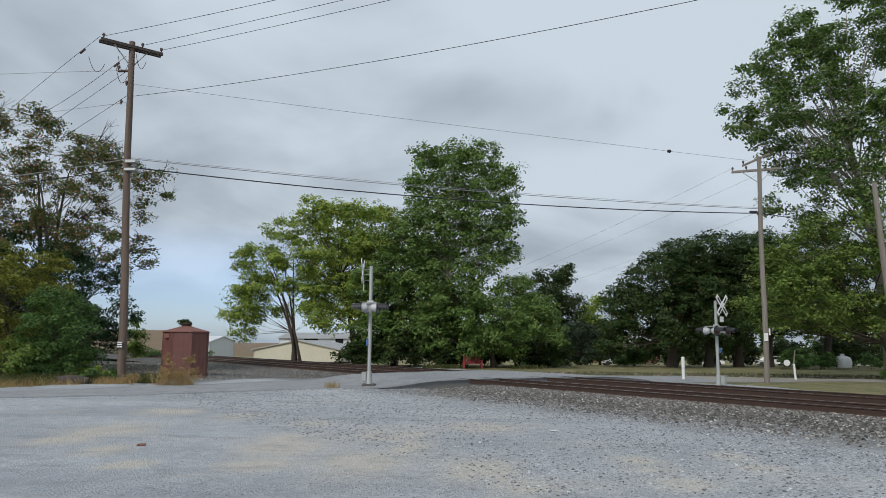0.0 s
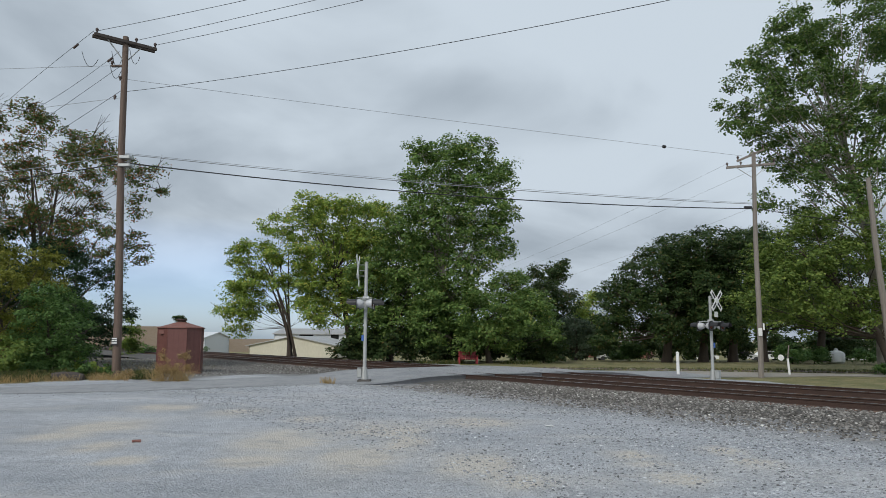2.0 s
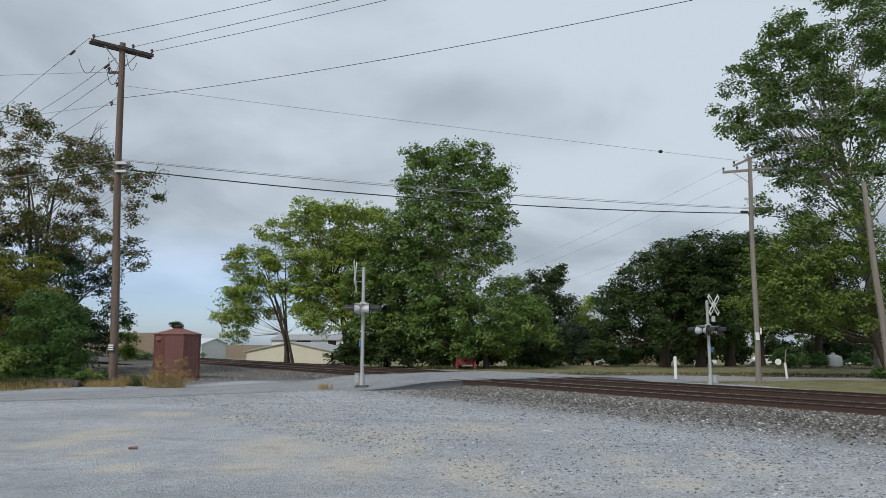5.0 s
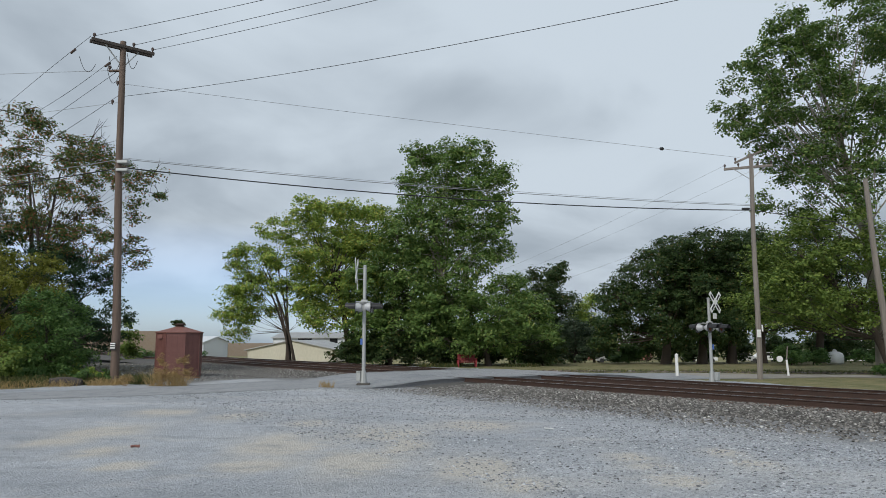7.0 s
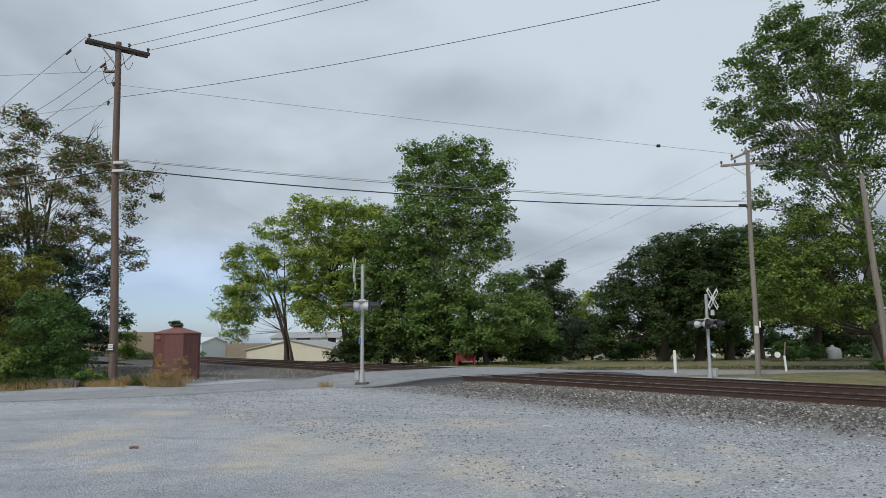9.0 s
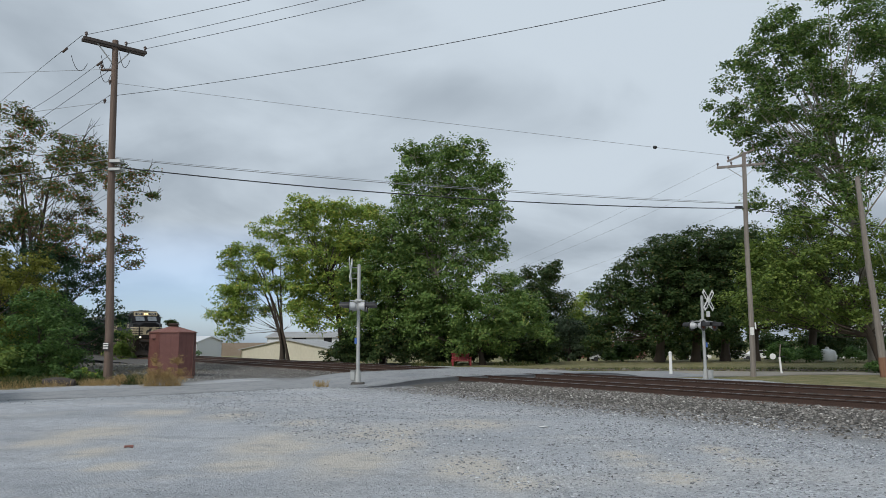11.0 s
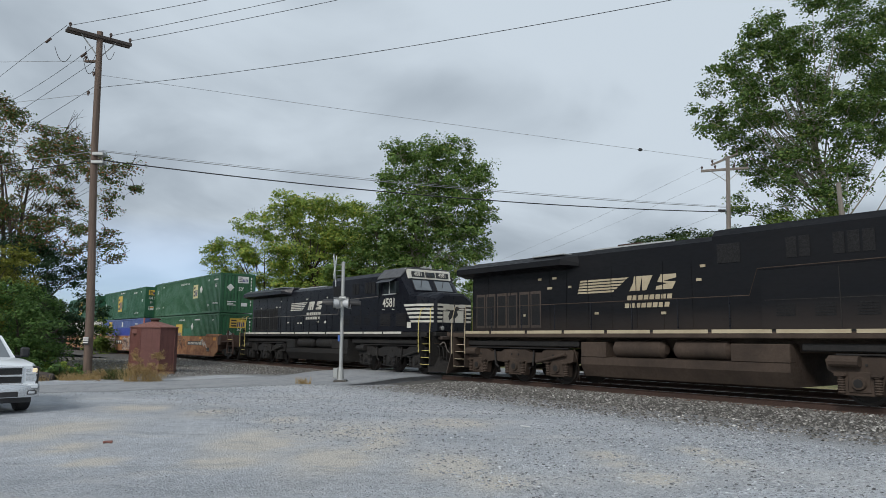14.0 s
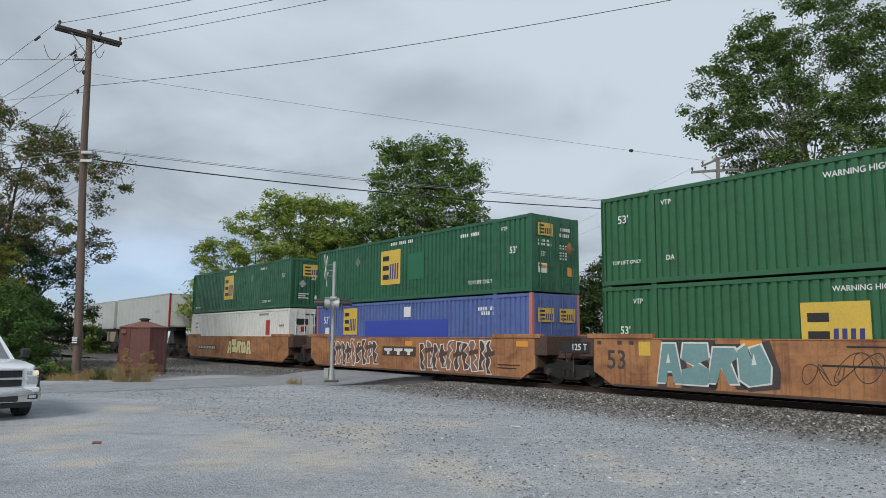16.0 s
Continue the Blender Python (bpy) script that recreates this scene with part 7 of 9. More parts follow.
    for y in (-0.62, 0.62):
        m = pose(8.135, y, 3.975, 0, -rake, 0)
        part("windscreen_frame", Shape().box(-0.01, 0.02, -0.5, 0.5, -0.33, 0.33, 0.01), M["loco"], cab, "", m)
        part("windscreen", Shape().box(0.0, 0.028, -0.45, 0.45, -0.28, 0.28, 0.008), M["windscreen"], cab, "reflecting windscreen pane with pale sky painted into its colour", m)
        part("wiper", Shape().tube([(0.04, 0.1, 0.32), (0.045, -0.12, -0.1)], 0.012, 5), M["black"], cab, "", m)
    head = part("number_housing", Shape().prism([(7.55, 4.2), (7.95, 4.30), (7.85, 4.70), (7.55, 4.80)], "y", -1.2, 1.2), stripe, cab, "cream headlight housing")
    hm = pose(7.905, 0, 4.50, 0, -14, 0)
    for y in (-0.70, 0.70):
        nb = part("number_board", Shape().box(-0.01, 0.03, -0.36, 0.36, -0.13, 0.13, 0.01), M["black"], head, "", hm @ pose(0, y, 0))
        lettering(str(number), 0.26, M["cream"], nb, pose(0.032, 0, 0, 90, 0, 90), "board_number", 0.9)
    part("headlight_box", Shape().box(-0.01, 0.035, -0.26, 0.26, -0.12, 0.12, 0.01), M["black"], head, "", hm)
    for y in (-0.12, 0.12):
        part("headlight", Shape().lathe([(0.09, 0.0), (0.095, 0.03), (0.03, 0.045)], 14), M["headlight" if dusty else "glass"], head, "lit headlight" if dusty else "dark headlight", hm @ pose(0.03, y, 0, 0, 90, 0))
    # nose, narrowing forwards
    nose = part("nose", loft([[(x, -h, z) for h, z in ring] for x, ring in (
        (8.30, ((1.485, 1.86), (1.485, 3.44), (0.95, 3.60), (-0.95, 3.60), (-1.485, 3.44), (-1.485, 1.86))),
        (8.95, ((1.48, 1.86), (1.48, 3.42), (0.95, 3.60), (-0.95, 3.60), (-1.48, 3.42), (-1.48, 1.86))),
        (9.30, ((1.2, 1.86), (1.2, 3.38), (0.72, 3.62), (-0.72, 3.62), (-1.2, 3.38), (-1.2, 1.86))),
        (9.68, ((1.02, 1.86), (1.02, 3.30), (0.6, 3.56), (-0.6, 3.56), (-1.02, 3.30), (-1.02, 1.86))),
        (9.76, ((0.95, 1.9), (0.95, 3.2), (0.55, 3.46), (-0.55, 3.46), (-0.95, 3.2), (-0.95, 1.9))))]), body, L)
    # stripes along the cab's corner and the nose, following its narrowing side
    side_line = [(8.35, 1.5), (8.98, 1.49), (9.30, 1.215), (9.62, 1.05)]

    def wall_y(x):
        return float(np.interp(x, [p[0] for p in side_line], [p[1] for p in side_line])) + 0.012
    for k, (z, x0) in enumerate(((2.98, 8.05), (2.80, 8.18), (2.62, 8.31), (2.44, 8.44), (2.26, 8.57))):
        for side in (-1, 1):
            xs = [x0, 8.97, 9.30, 9.62]
            sh = Shape()
            for a, b in zip(xs, xs[1:]):
                p = [(a, side * wall_y(a), z), (b, side * wall_y(b), z), (b, side * wall_y(b), z + 0.10), (a + (-0.06 if a == x0 else 0), side * wall_y(a), z + 0.10)]
                q = [(x, y - side * 0.02, zz) for x, y, zz in p]
                sh.add(p + q, [(0, 1, 2, 3), (7, 6, 5, 4), (0, 4, 5, 1), (1, 5, 6, 2), (2, 6, 7, 3), (3, 7, 4, 0)])
            part("nose_stripe", sh, stripe, nose, "cream nose stripe")
        for y in (-0.62, 0.62):
            part("nose_stripe", Shape().box(9.755, 9.772, y - 0.32, y + 0.32, z, z + 0.10), stripe, nose)
    part("nose_panel", Shape().box(9.756, 9.768, -0.62, 0.62, 2.26, 3.06), stripe, nose, "cream nose panel with a dark horse shape")
    part("nose_mark", Shape().prism([(-0.3, 2.35), (-0.12, 2.5), (0.02, 2.45), (0.2, 2.6), (0.14, 2.75), (0.3, 2.92), (0.1, 2.98), (-0.06, 2.8), (-0.25, 2.75), (-0.35, 2.55)], "x", 9.768, 9.776), M["black"], nose)
    part("nose_door_seam", Shape().box(9.75, 9.78, -0.02, 0.02, 1.9, 3.2), M["grime_dark"], nose)
    # front and rear platforms
    for end in (1, -1):
        before = set(L.children)
        back = -0.70 if end > 0 else -0.85
        part("platform", Shape().box(*sorted((end * 10.3, end * 10.82)), -1.3, 1.3, 1.66, 1.84, 0.02), low, L)
        pil = part("pilot", Shape().prism([(-1.3, 1.62), (1.3, 1.62), (1.3, 0.75), (-1.3, 0.75)], "x", *sorted((end * 10.5, end * 10.6))), M["plough" if dusty else "grime_dark"], L)
        part("cut_lever", Shape().tube([(end * 10.66, -1.25, 1.35), (end * 10.72, -0.5, 1.35), (end * 10.9, -0.2, 1.2), (end * 10.9, 0.2, 1.2), (end * 10.72, 0.5, 1.35), (end * 10.66, 1.25, 1.35)], 0.02, 6), M["grime"], pil)
        part("draft_pocket", Shape().box(*sorted((end * 10.55, end * 10.75)), -0.45, 0.45, 0.62, 1.2, 0.04), M["grime_dark"], pil)
        part("anticlimber", Shape().box(*sorted((end * 10.6, end * 10.92)), -1.05, 1.05, 1.5, 1.66, 0.03), M["plough"], pil)
        for y in (-1.1, -0.9, -0.7, 0.7, 0.9, 1.1):
            part("multiple_unit_hose", Shape().tube([(end * 10.62, y, 1.25), (end * 10.8, y, 1.2), (end * 10.84, y * 0.97, 0.9), (end * 10.78, y * 0.95, 0.65)], 0.028, 6), M["grime_dark"], pil, "", None, True)
        for side in (-1, 1):
            pts = [(end * 10.48, side * 1.34, 0.98), (end * 10.60, side * 1.5, 0.13), (end * 11.25, side * 0.02, 0.13), (end * 10.72, side * 0.02, 0.62)]
            part("plough", Shape().add(pts + [(a - end * 0.05, b, c) for a, b, c in pts], [(0, 1, 2, 3), (7, 6, 5, 4), (0, 4, 5, 1), (1, 5, 6, 2), (2, 6, 7, 3), (3, 7, 4, 0)]), M["plough" if dusty else "grime_dark"], pil)
            steps(L, end * 9.75 + (0.55 if end > 0 else 0.0), lower, side, "rail_yellow" if not dusty else "cream_dusty")
            part("ditch_lamp", Shape().lathe([(0.11, -0.06), (0.12, 0.0), (0.10, 0.02)], 14), M["black"], L, "", pose(end * 10.86, side * 0.98, 2.0, 0, 90 * end, 0))
            part("ditch_lens", Shape().lathe([(0.095, 0.02), (0.05, 0.035)], 14), M["ditch" if dusty and end > 0 else "galv"], L, "", pose(end * 10.865, side * 0.98, 2.0, 0, 90 * end, 0))
            part("end_rail", Shape().tube([(end * 10.85, side * 0.35, 1.84), (end * 10.85, side * 0.35, 2.75), (end * 10.75, side * 1.4, 2.75)], 0.022, 6).tube([(end * 10.8, side * 0.9, 1.84), (end * 10.8, side * 0.9, 2.75)], 0.02, 6), M["loco"], L)
            hose = [(end * 10.78, side * 0.35, 1.2), (end * 10.98, side * 0.42, 1.3), (end * 11.0, side * 0.55, 0.95), (end * 10.95, side * 0.75, 1.05), (end * 10.98, side * 0.95, 1.4), (end * 10.8, side * 1.05, 1.3)]
            part("air_hose", Shape().tube(rounded(hose), 0.024, 6), M["hose"], pil, "looped grey air hose", None, True)
        part("coupler", Shape().box(*sorted((end * 10.6, end * 11.05)), -0.13, 0.13, 0.75, 1.02, 0.03).box(*sorted((end * 11.0, end * 11.22)), -0.2, 0.2, 0.7, 1.06, 0.05), M["grime_dark"], L)
        for ob in set(L.children) - before:
            ob.matrix_basis = pose(back, 0, 0) @ ob.matrix_basis
    # handrails along the walkway
    for side in (-1, 1):
        y = side * 1.45
        rail = part("handrail", Shape().tube([(-10.9, y, 2.78), (1.85, y, 2.78), (2.15, side * 1.54, 3.48), (5.8, side * 1.54, 3.52)], 0.014, 6), M["hose" if not dusty else "grime"], L, "thin walkway handrail")
        for x in np.arange(-10.3, 2.0, 1.65):
            part("stanchion", Shape().tube([(x, y, 1.84), (x, y, 2.78)], 0.018, 6), M["loco"], rail)
    # marks on the camera's side and its other side
    for side in (-1, 1):
        y = side * 1.022
        lab = thing("hood_marking", pose(0, 0, 0), "pale striped emblem and two lines of lettering", "")
        lab.parent = hood
        for k in range(5):
            z = 3.12 + 0.098 * k
            part("mark_stripe", Shape().prism([(-4.65 + 0.03 * k, z), (-3.1 + 0.13 * k, z), (-3.06 + 0.15 * k, z + 0.06), (-4.63 + 0.03 * k, z + 0.06)], "y", *sorted((y, y + side * 0.008))), stripe, lab)
        for pts in ([(-2.45, 3.12), (-2.05, 3.12), (-1.95, 3.58), (-2.25, 3.58), (-2.3, 3.36)], [(-1.95, 3.12), (-1.8, 3.12), (-1.55, 3.58), (-1.95, 3.58)], [(-1.45, 3.12), (-0.85, 3.12), (-0.72, 3.34), (-1.15, 3.38), (-0.7, 3.46), (-0.7, 3.58), (-1.25, 3.58), (-1.38, 3.36), (-1.0, 3.3), (-1.42, 3.22)]):
            part("mark_block", Shape().prism(pts, "y", *sorted((y, y + side * 0.008))), stripe, lab)
        for z, x0 in ((2.83, -2.55), (2.58, -2.65)):
            for k in range(8):
                part("letter_bar", Shape().prism([(x0 + 0.215 * k, z), (x0 + 0.215 * k + 0.165, z), (x0 + 0.215 * k + 0.19, z + 0.145), (x0 + 0.215 * k + 0.025, z + 0.145)], "y", *sorted((y, y + side * 0.008))), stripe, lab)
    side_text(str(number), 0.58, 6.75, -1.503, 3.18, cab, cream, 0.95, "cab_number")
    for x in (6.15, 7.0):
        part("small_bar", Shape().box(x, x + 0.22, -1.508, -1.5, 2.87, 2.90), stripe, cab)
    part("builder_plate", Shape().box(8.25, 8.55, -1.512, -1.5, 2.02, 2.28), M["cream"], cab)
    return L


# glossy glass whose base is also lightened to imitate reflected sky
M["windscreen"] = mat("sky_tinted_windscreen", (0.16, 0.18, 0.195), (0.11, 0.125, 0.135), 0.05, 0, 1, 5, 0.3, None, 0.0, None, 0.1, 0.01, 1.0)


def container_shell(paint):
    """Meshes of a 53-foot box: corrugated side, end, roof, rails, posts."""
    out = {}
    v, f = [], []
    xs = []
    x = -7.95
    while x < 7.95:
        xs += [(x, 0.0), (x + 0.15, 0.0), (x + 0.175, -0.06), (x + 0.245, -0.06)]
        x += 0.27
    xs.append((7.95, 0.0))
    for px, d in xs:
        v += [(px, 1.27 + d, 0.16), (px, 1.27 + d, 2.78)]
    f = [(2 * i, 2 * i + 1, 2 * i + 3, 2 * i + 2) for i in range(len(xs) - 1)]
    out["side_wall"] = Shape().add(v, f).mesh("side_wall", M[paint])
    v, f, ys = [], [], []
    y = -1.2
    while y < 1.18:
        ys += [(y, 0.0), (y + 0.13, 0.0), (y + 0.16, -0.05), (y + 0.235, -0.05)]
        y += 0.26
    ys.append((1.2, 0.0))
    for py, d in ys:
        v += [(8.04 + d, py, 0.16), (8.04 + d, py, 2.78)]
    out["end_wall"] = Shape().add(v, [(2 * i, 2 * i + 1, 2 * i + 3, 2 * i + 2) for i in range(len(ys) - 1)]).mesh("end_wall", M[paint])
    return out


SHELLS = {}


def container(label, paint, marks, posts=None):
    if paint not in SHELLS:
        SHELLS[paint] = container_shell(paint)
    sh = SHELLS[paint]
    c = thing("shipping_container", pose(0, 0, 0), label, "container", "containers on the train")
    part("side_wall", sh["side_wall"], None, c)
    part("side_wall", sh["side_wall"], None, c, "", pose(0, 0, 0, 0, 0, 180))
    part("end_wall", sh["end_wall"], None, c)
    part("end_wall", sh["end_wall"], None, c, "", pose(0, 0, 0, 0, 0, 180))
    part("roof", Shape().box(-8.03, 8.03, -1.26, 1.26, 2.80, 2.86, 0.01), M[paint], c)
    part("floor", Shape().box(-8.03, 8.03, -1.26, 1.26, 0.03, 0.15), M[paint], c)
    for side in (-1, 1):
        y0, y1 = sorted((side * 1.25, side * 1.293))
        part("bottom_rail", Shape().box(-8.06, 8.06, y0, y1, 0.02, 0.17, 0.008), M[paint], c)
        part("top_rail", Shape().box(-8.06, 8.06, y0, y1, 2.76, 2.885, 0.008), M[paint], c)
        for x in (-8.0, 8.0):
            part("corner_post", Shape().box(x - 0.075, x + 0.075, *sorted((side * 1.16, side * 1.296)), 0.0, 2.896, 0.01), M[posts or paint], c)
        for x in (-6.096, 6.096):
            part("lifting_post", Shape().box(x - 0.09, x + 0.09, *sorted((side * 1.22, side * 1.298)), -0.01, 2.91, 0.012), M[paint], c)
    for x in (-8.0, 8.0):
        for z0, z1 in ((2.74, 2.885), (0.02, 0.18)):
            part("cross_rail", Shape().box(x - 0.07, x + 0.07, -1.2, 1.2, z0, z1, 0.008), M[paint], c)
    for kind, x, z, w in marks:
        y = -1.276
        if kind == "text53":
            side_text("53'", w, x, y, z, c, "white", 1.0)
        elif kind == "emblem":
            emblem(c, x - w / 2, x + w / 2, z - w / 2, z + w / 2, y, "emblem")
        elif kind == "pale_emblem":
            emblem(c, x - w / 2, x + w / 2, z - w / 2, z + w / 2, y, "emblem_pale")
        elif kind == "bar":
            part("code_bar", Shape().box(x - w / 2, x + w / 2, y - 0.006, y + 0.01, z - 0.05, z + 0.05), M["white"], c)
        elif kind == "dark_row":
            n = max(4, int(w / 0.13))
            for k in range(n):
                part("code_bar", Shape().box(x - w / 2 + k * w / n, x - w / 2 + (k + 0.62) * w / n, y - 0.004, y + 0.004, z - 0.06, z + 0.06), M["galv_dark"], c)
        elif kind == "row":
            # a row of small painted characters that cannot be read
            n = max(4, int(w / 0.13))
            for k in range(n):
                if k % 5 != 4:
                    part("code_bar", Shape().box(x - w / 2 + k * w / n, x - w / 2 + (k + 0.62) * w / n, y - 0.004, y + 0.004, z - 0.07, z + 0.07), M["white"], c)
        elif kind == "patch_green":
            part("paint_patch", Shape().box(x - w / 2, x + w / 2, y - 0.002, y + 0.002, z - 0.62, z + 0.55), M["green_patch"], c, "fresher green paint patch")
        elif kind == "diamond_old":
            part("diamond_sticker", Shape().box(-w / 2, w / 2, -0.006, 0.01, -w / 2, w / 2), M["galv_dark"], c, "", pose(x, y, z, 0, 45, 0))
        elif kind == "diamond":
            part("diamond_sticker", Shape().box(-w / 2, w / 2, -0.008, 0.01, -w / 2, w / 2), M["white_box"], c, "", pose(x, y, z, 0, 45, 0))
        elif kind == "patch":
            part("paint_patch", Shape().box(x - w / 2, x + w / 2, y - 0.006, y + 0.03, z - 0.4, z + 0.4), M["blue_patch"], c, "fresh darker blue patch")
        elif kind == "plate":
            part("white_plate", Shape().box(x - w / 2, x + w / 2, y - 0.006, y + 0.03, z - w * 0.45, z + w * 0.45), M["white"], c)
        elif kind == "red_plate":
            part("red_plate", Shape().box(x - w / 2, x + w / 2, y - 0.006, y + 0.03, z - w * 0.8, z + w * 0.8), M["red"], c)
        else:
            side_text(kind, w, x, y, z, c, "white", 0.95)
    return c


def end_doors(c, paint, emblems):
    """Doors with locking bars and stickers on the leading end."""
    for y0, y1 in ((-1.17, -0.01), (0.01, 1.17)):
        door = part("door", Shape().box(8.04, 8.075, y0, y1, 0.16, 2.76, 0.008), M[paint], c)
        for k in range(4):
            part("door_rib", Shape().box(8.07, 8.085, y0 + 0.04, y1 - 0.04, 0.35 + 0.6 * k, 0.55 + 0.6 * k, 0.005), M[paint], door)
        for y in (y0 + 0.3, y1 - 0.3):
            part("lock_bar", Shape().tube([(8.11, y, 0.08), (8.11, y, 2.82)], 0.022, 8), M[paint], door)
            for z in (0.25, 0.95, 1.9, 2.6):
                part("bar_keeper", Shape().box(8.07, 8.13, y - 0.06, y + 0.06, z, z + 0.07), M[paint], door)
    for y, z, w in emblems:
        emblem(c, y - w / 2, y + w / 2, z - w * 0.3, z + w * 0.3, 0, "emblem", end=8.116)
    # painted rows, notices and stickers
    if paint == "green_old":
        lettering("53'", 0.24, M["white"], c, pose(8.093, -0.72, 1.42, 90, 0, 90), "end_lettering")
        rows_ = ((-0.95, 1.92, 0.75, 0.09), (-0.95, 1.78, 0.75, 0.09), (0.25, 2.42, 0.55, 0.13), (0.2, 2.2, 0.68, 0.13), (0.2, 1.8, 0.4, 0.06), (0.2, 1.7, 0.4, 0.06), (0.2, 1.52, 0.4, 0.06), (0.2, 1.42, 0.4, 0.06), (0.2, 1.3, 0.4, 0.06))
        part("notice_plate", Shape().box(8.085, 8.093, -0.95, -0.5, 0.72, 1.08), M["white"], c, "white notice plate")
        part("notice_band", Shape().box(8.093, 8.097, -0.92, -0.53, 0.9, 1.02), M["orange"], c)
        part("notice_plate", Shape().box(8.085, 8.093, 0.62, 0.95, 0.66, 1.0), M["orange"], c, "orange warning sticker")
        part("diamond_sticker", Shape().box(-0.004, 0.004, -0.19, 0.19, -0.19, 0.19), M["well"], c, "", pose(8.09, 0.76, 1.72, 45, 0, 0))
    elif paint == "white_box":
        rows_ = ((-0.3, 2.55, 0.9, 0.08), (-0.9, 2.2, 0.5, 0.06))
        part("vent_panel", Shape().box(8.085, 8.095, -0.85, -0.1, 1.95, 2.3), M["black"], c, "black panel")
        part("vent_panel", Shape().box(8.085, 8.095, 0.25, 1.05, 1.3, 2.45, 0.004), M["black"], c)
        part("red_plate", Shape().box(8.085, 8.093, -0.55, -0.2, 1.55, 1.85), M["red"], c)
    else:
        rows_ = ((0.3, 0.62, 0.5, 0.1), (0.3, 0.46, 0.5, 0.1), (-0.95, 1.0, 0.6, 0.07), (-0.95, 0.86, 0.6, 0.07))
        part("diamond_sticker", Shape().box(-0.004, 0.004, -0.19, 0.19, -0.19, 0.19), M["blue_patch"], c, "", pose(8.09, 0.5, 1.1, 45, 0, 0))
    for y, z, w, h in rows_:
        n = max(4, int(w / (0.8 * h)))
        for k in range(n):
            if k % 6 != 5:
                part("data_bar", Shape().box(8.085, 8.092, y + k * w / n, y + (k + 0.65) * w / n, z - h / 2, z + h / 2), M["white" if paint != "white_box" else "black"], c)


def end_marks(c, emb):
    lettering("53'", 0.34, M["white"], c, pose(8.045, 0.25, 1.75, 90, 0, 90), "end_lettering")
    if emb == "pale":
        emblem(c, 0.0, 0.8, 2.2, 2.68, 0, "white", end=8.045)
        part("diamond_sticker", Shape().box(-0.005, 0.005, -0.2, 0.2, -0.2, 0.2), M["white_box"], c, "", pose(8.047, -0.55, 1.85, 45, 0, 0))
    else:
        emblem(c, -0.5, 0.7, 1.85, 2.55, 0, "emblem", end=8.045)
        part("diamond_sticker", Shape().box(-0.005, 0.005, -0.17, 0.17, -0.17, 0.17), M["galv"], c, "", pose(8.047, -0.5, 1.4, 45, 0, 0))
    for z in np.arange(0.55, 2.5, 0.24):
        part("code_bar", Shape().box(8.04, 8.047, 0.98, 1.06, z, z + 0.14), M["white"], c)
    for k in range(3):
        part("code_bar", Shape().box(8.04, 8.047, -0.75, -0.1 - 0.2 * (k % 2), 0.55 + 0.12 * k, 0.61 + 0.12 * k), M["white"], c)
    part("white_plate", Shape().box(8.04, 8.047, 0.3, 0.75, 0.5, 0.75), M["white"], c)


def graffiti(parent, x0, x1, z0, z1, fill, rim, seed, count, shade=None):
    """Sprayed block shapes with a bright outline on the camera's side."""
    rnd = random.Random(seed)
    g = thing("graffiti", pose(0, 0, 0), "sprayed block-letter shapes with pale outlines", "")
    g.parent = parent
    w = (x1 - x0) / count
    for k in range(count):
        a = x0 + w * k
        zt, zb = z1 - rnd.uniform(0, 0.14), z0 + rnd.uniform(0, 0.1)
        s = rnd.uniform(-0.16, 0.2)
        kind = k % 4
        if kind == 0:
            p = [(0.05, 0), (0.4, 0), (0.46, 0.3), (0.62, 0.3), (0.68, 0), (1.02, 0), (0.78, 1), (0.3, 1)]
        elif kind == 1:
            p = [(0.02, 0), (0.9, 0), (1.0, 0.38), (0.6, 0.52), (1.0, 0.62), (0.95, 1), (0.1, 1), (0.0, 0.6), (0.5, 0.45), (0.0, 0.35)]
        elif kind == 2:
            p = [(0.0, 0), (0.32, 0), (0.42, 0.45), (0.7, 0), (1.04, 0.02), (0.72, 0.55), (1.0, 0.78), (0.8, 1), (0.1, 1)]
        else:
            p = [(0.0, 0.15), (0.3, 0), (0.95, 0.1), (1.02, 0.5), (0.75, 1), (0.4, 0.9), (0.5, 0.45), (0.3, 1), (0.0, 0.85)]
        pts = [(a + w * q + s * (h - 0.5), zb + (zt - zb) * h) for q, h in p]
        cx, cz = sum(q[0] for q in pts) / len(pts), sum(q[1] for q in pts) / len(pts)

        def grow(amount):
            return [(x + amount * (1 if x > cx else -1), z + amount * (1 if z > cz else -1)) for x, z in pts]
        if shade:
            part("spray_shadow", Shape().prism([(x + 0.12, z - 0.02) for x, z in grow(0.13)], "y", -1.434, -1.430), M[shade], g)
        part("spray_outline", Shape().prism(grow(0.045), "y", -1.438, -1.434), M[rim], g)
        part("spray_fill", Shape().prism(pts, "y", -1.443, -1.438), M[fill], g)
        if kind in (0, 3):
            q0, q1 = a + 0.42 * w, a + 0.58 * w
            part("spray_counter", Shape().prism([(q0, zb + 0.5 * (zt - zb)), (q1, zb + 0.52 * (zt - zb)), ((q0 + q1) / 2, zb + 0.78 * (zt - zb))], "y", -1.445, -1.443), M[rim], g)
    return g


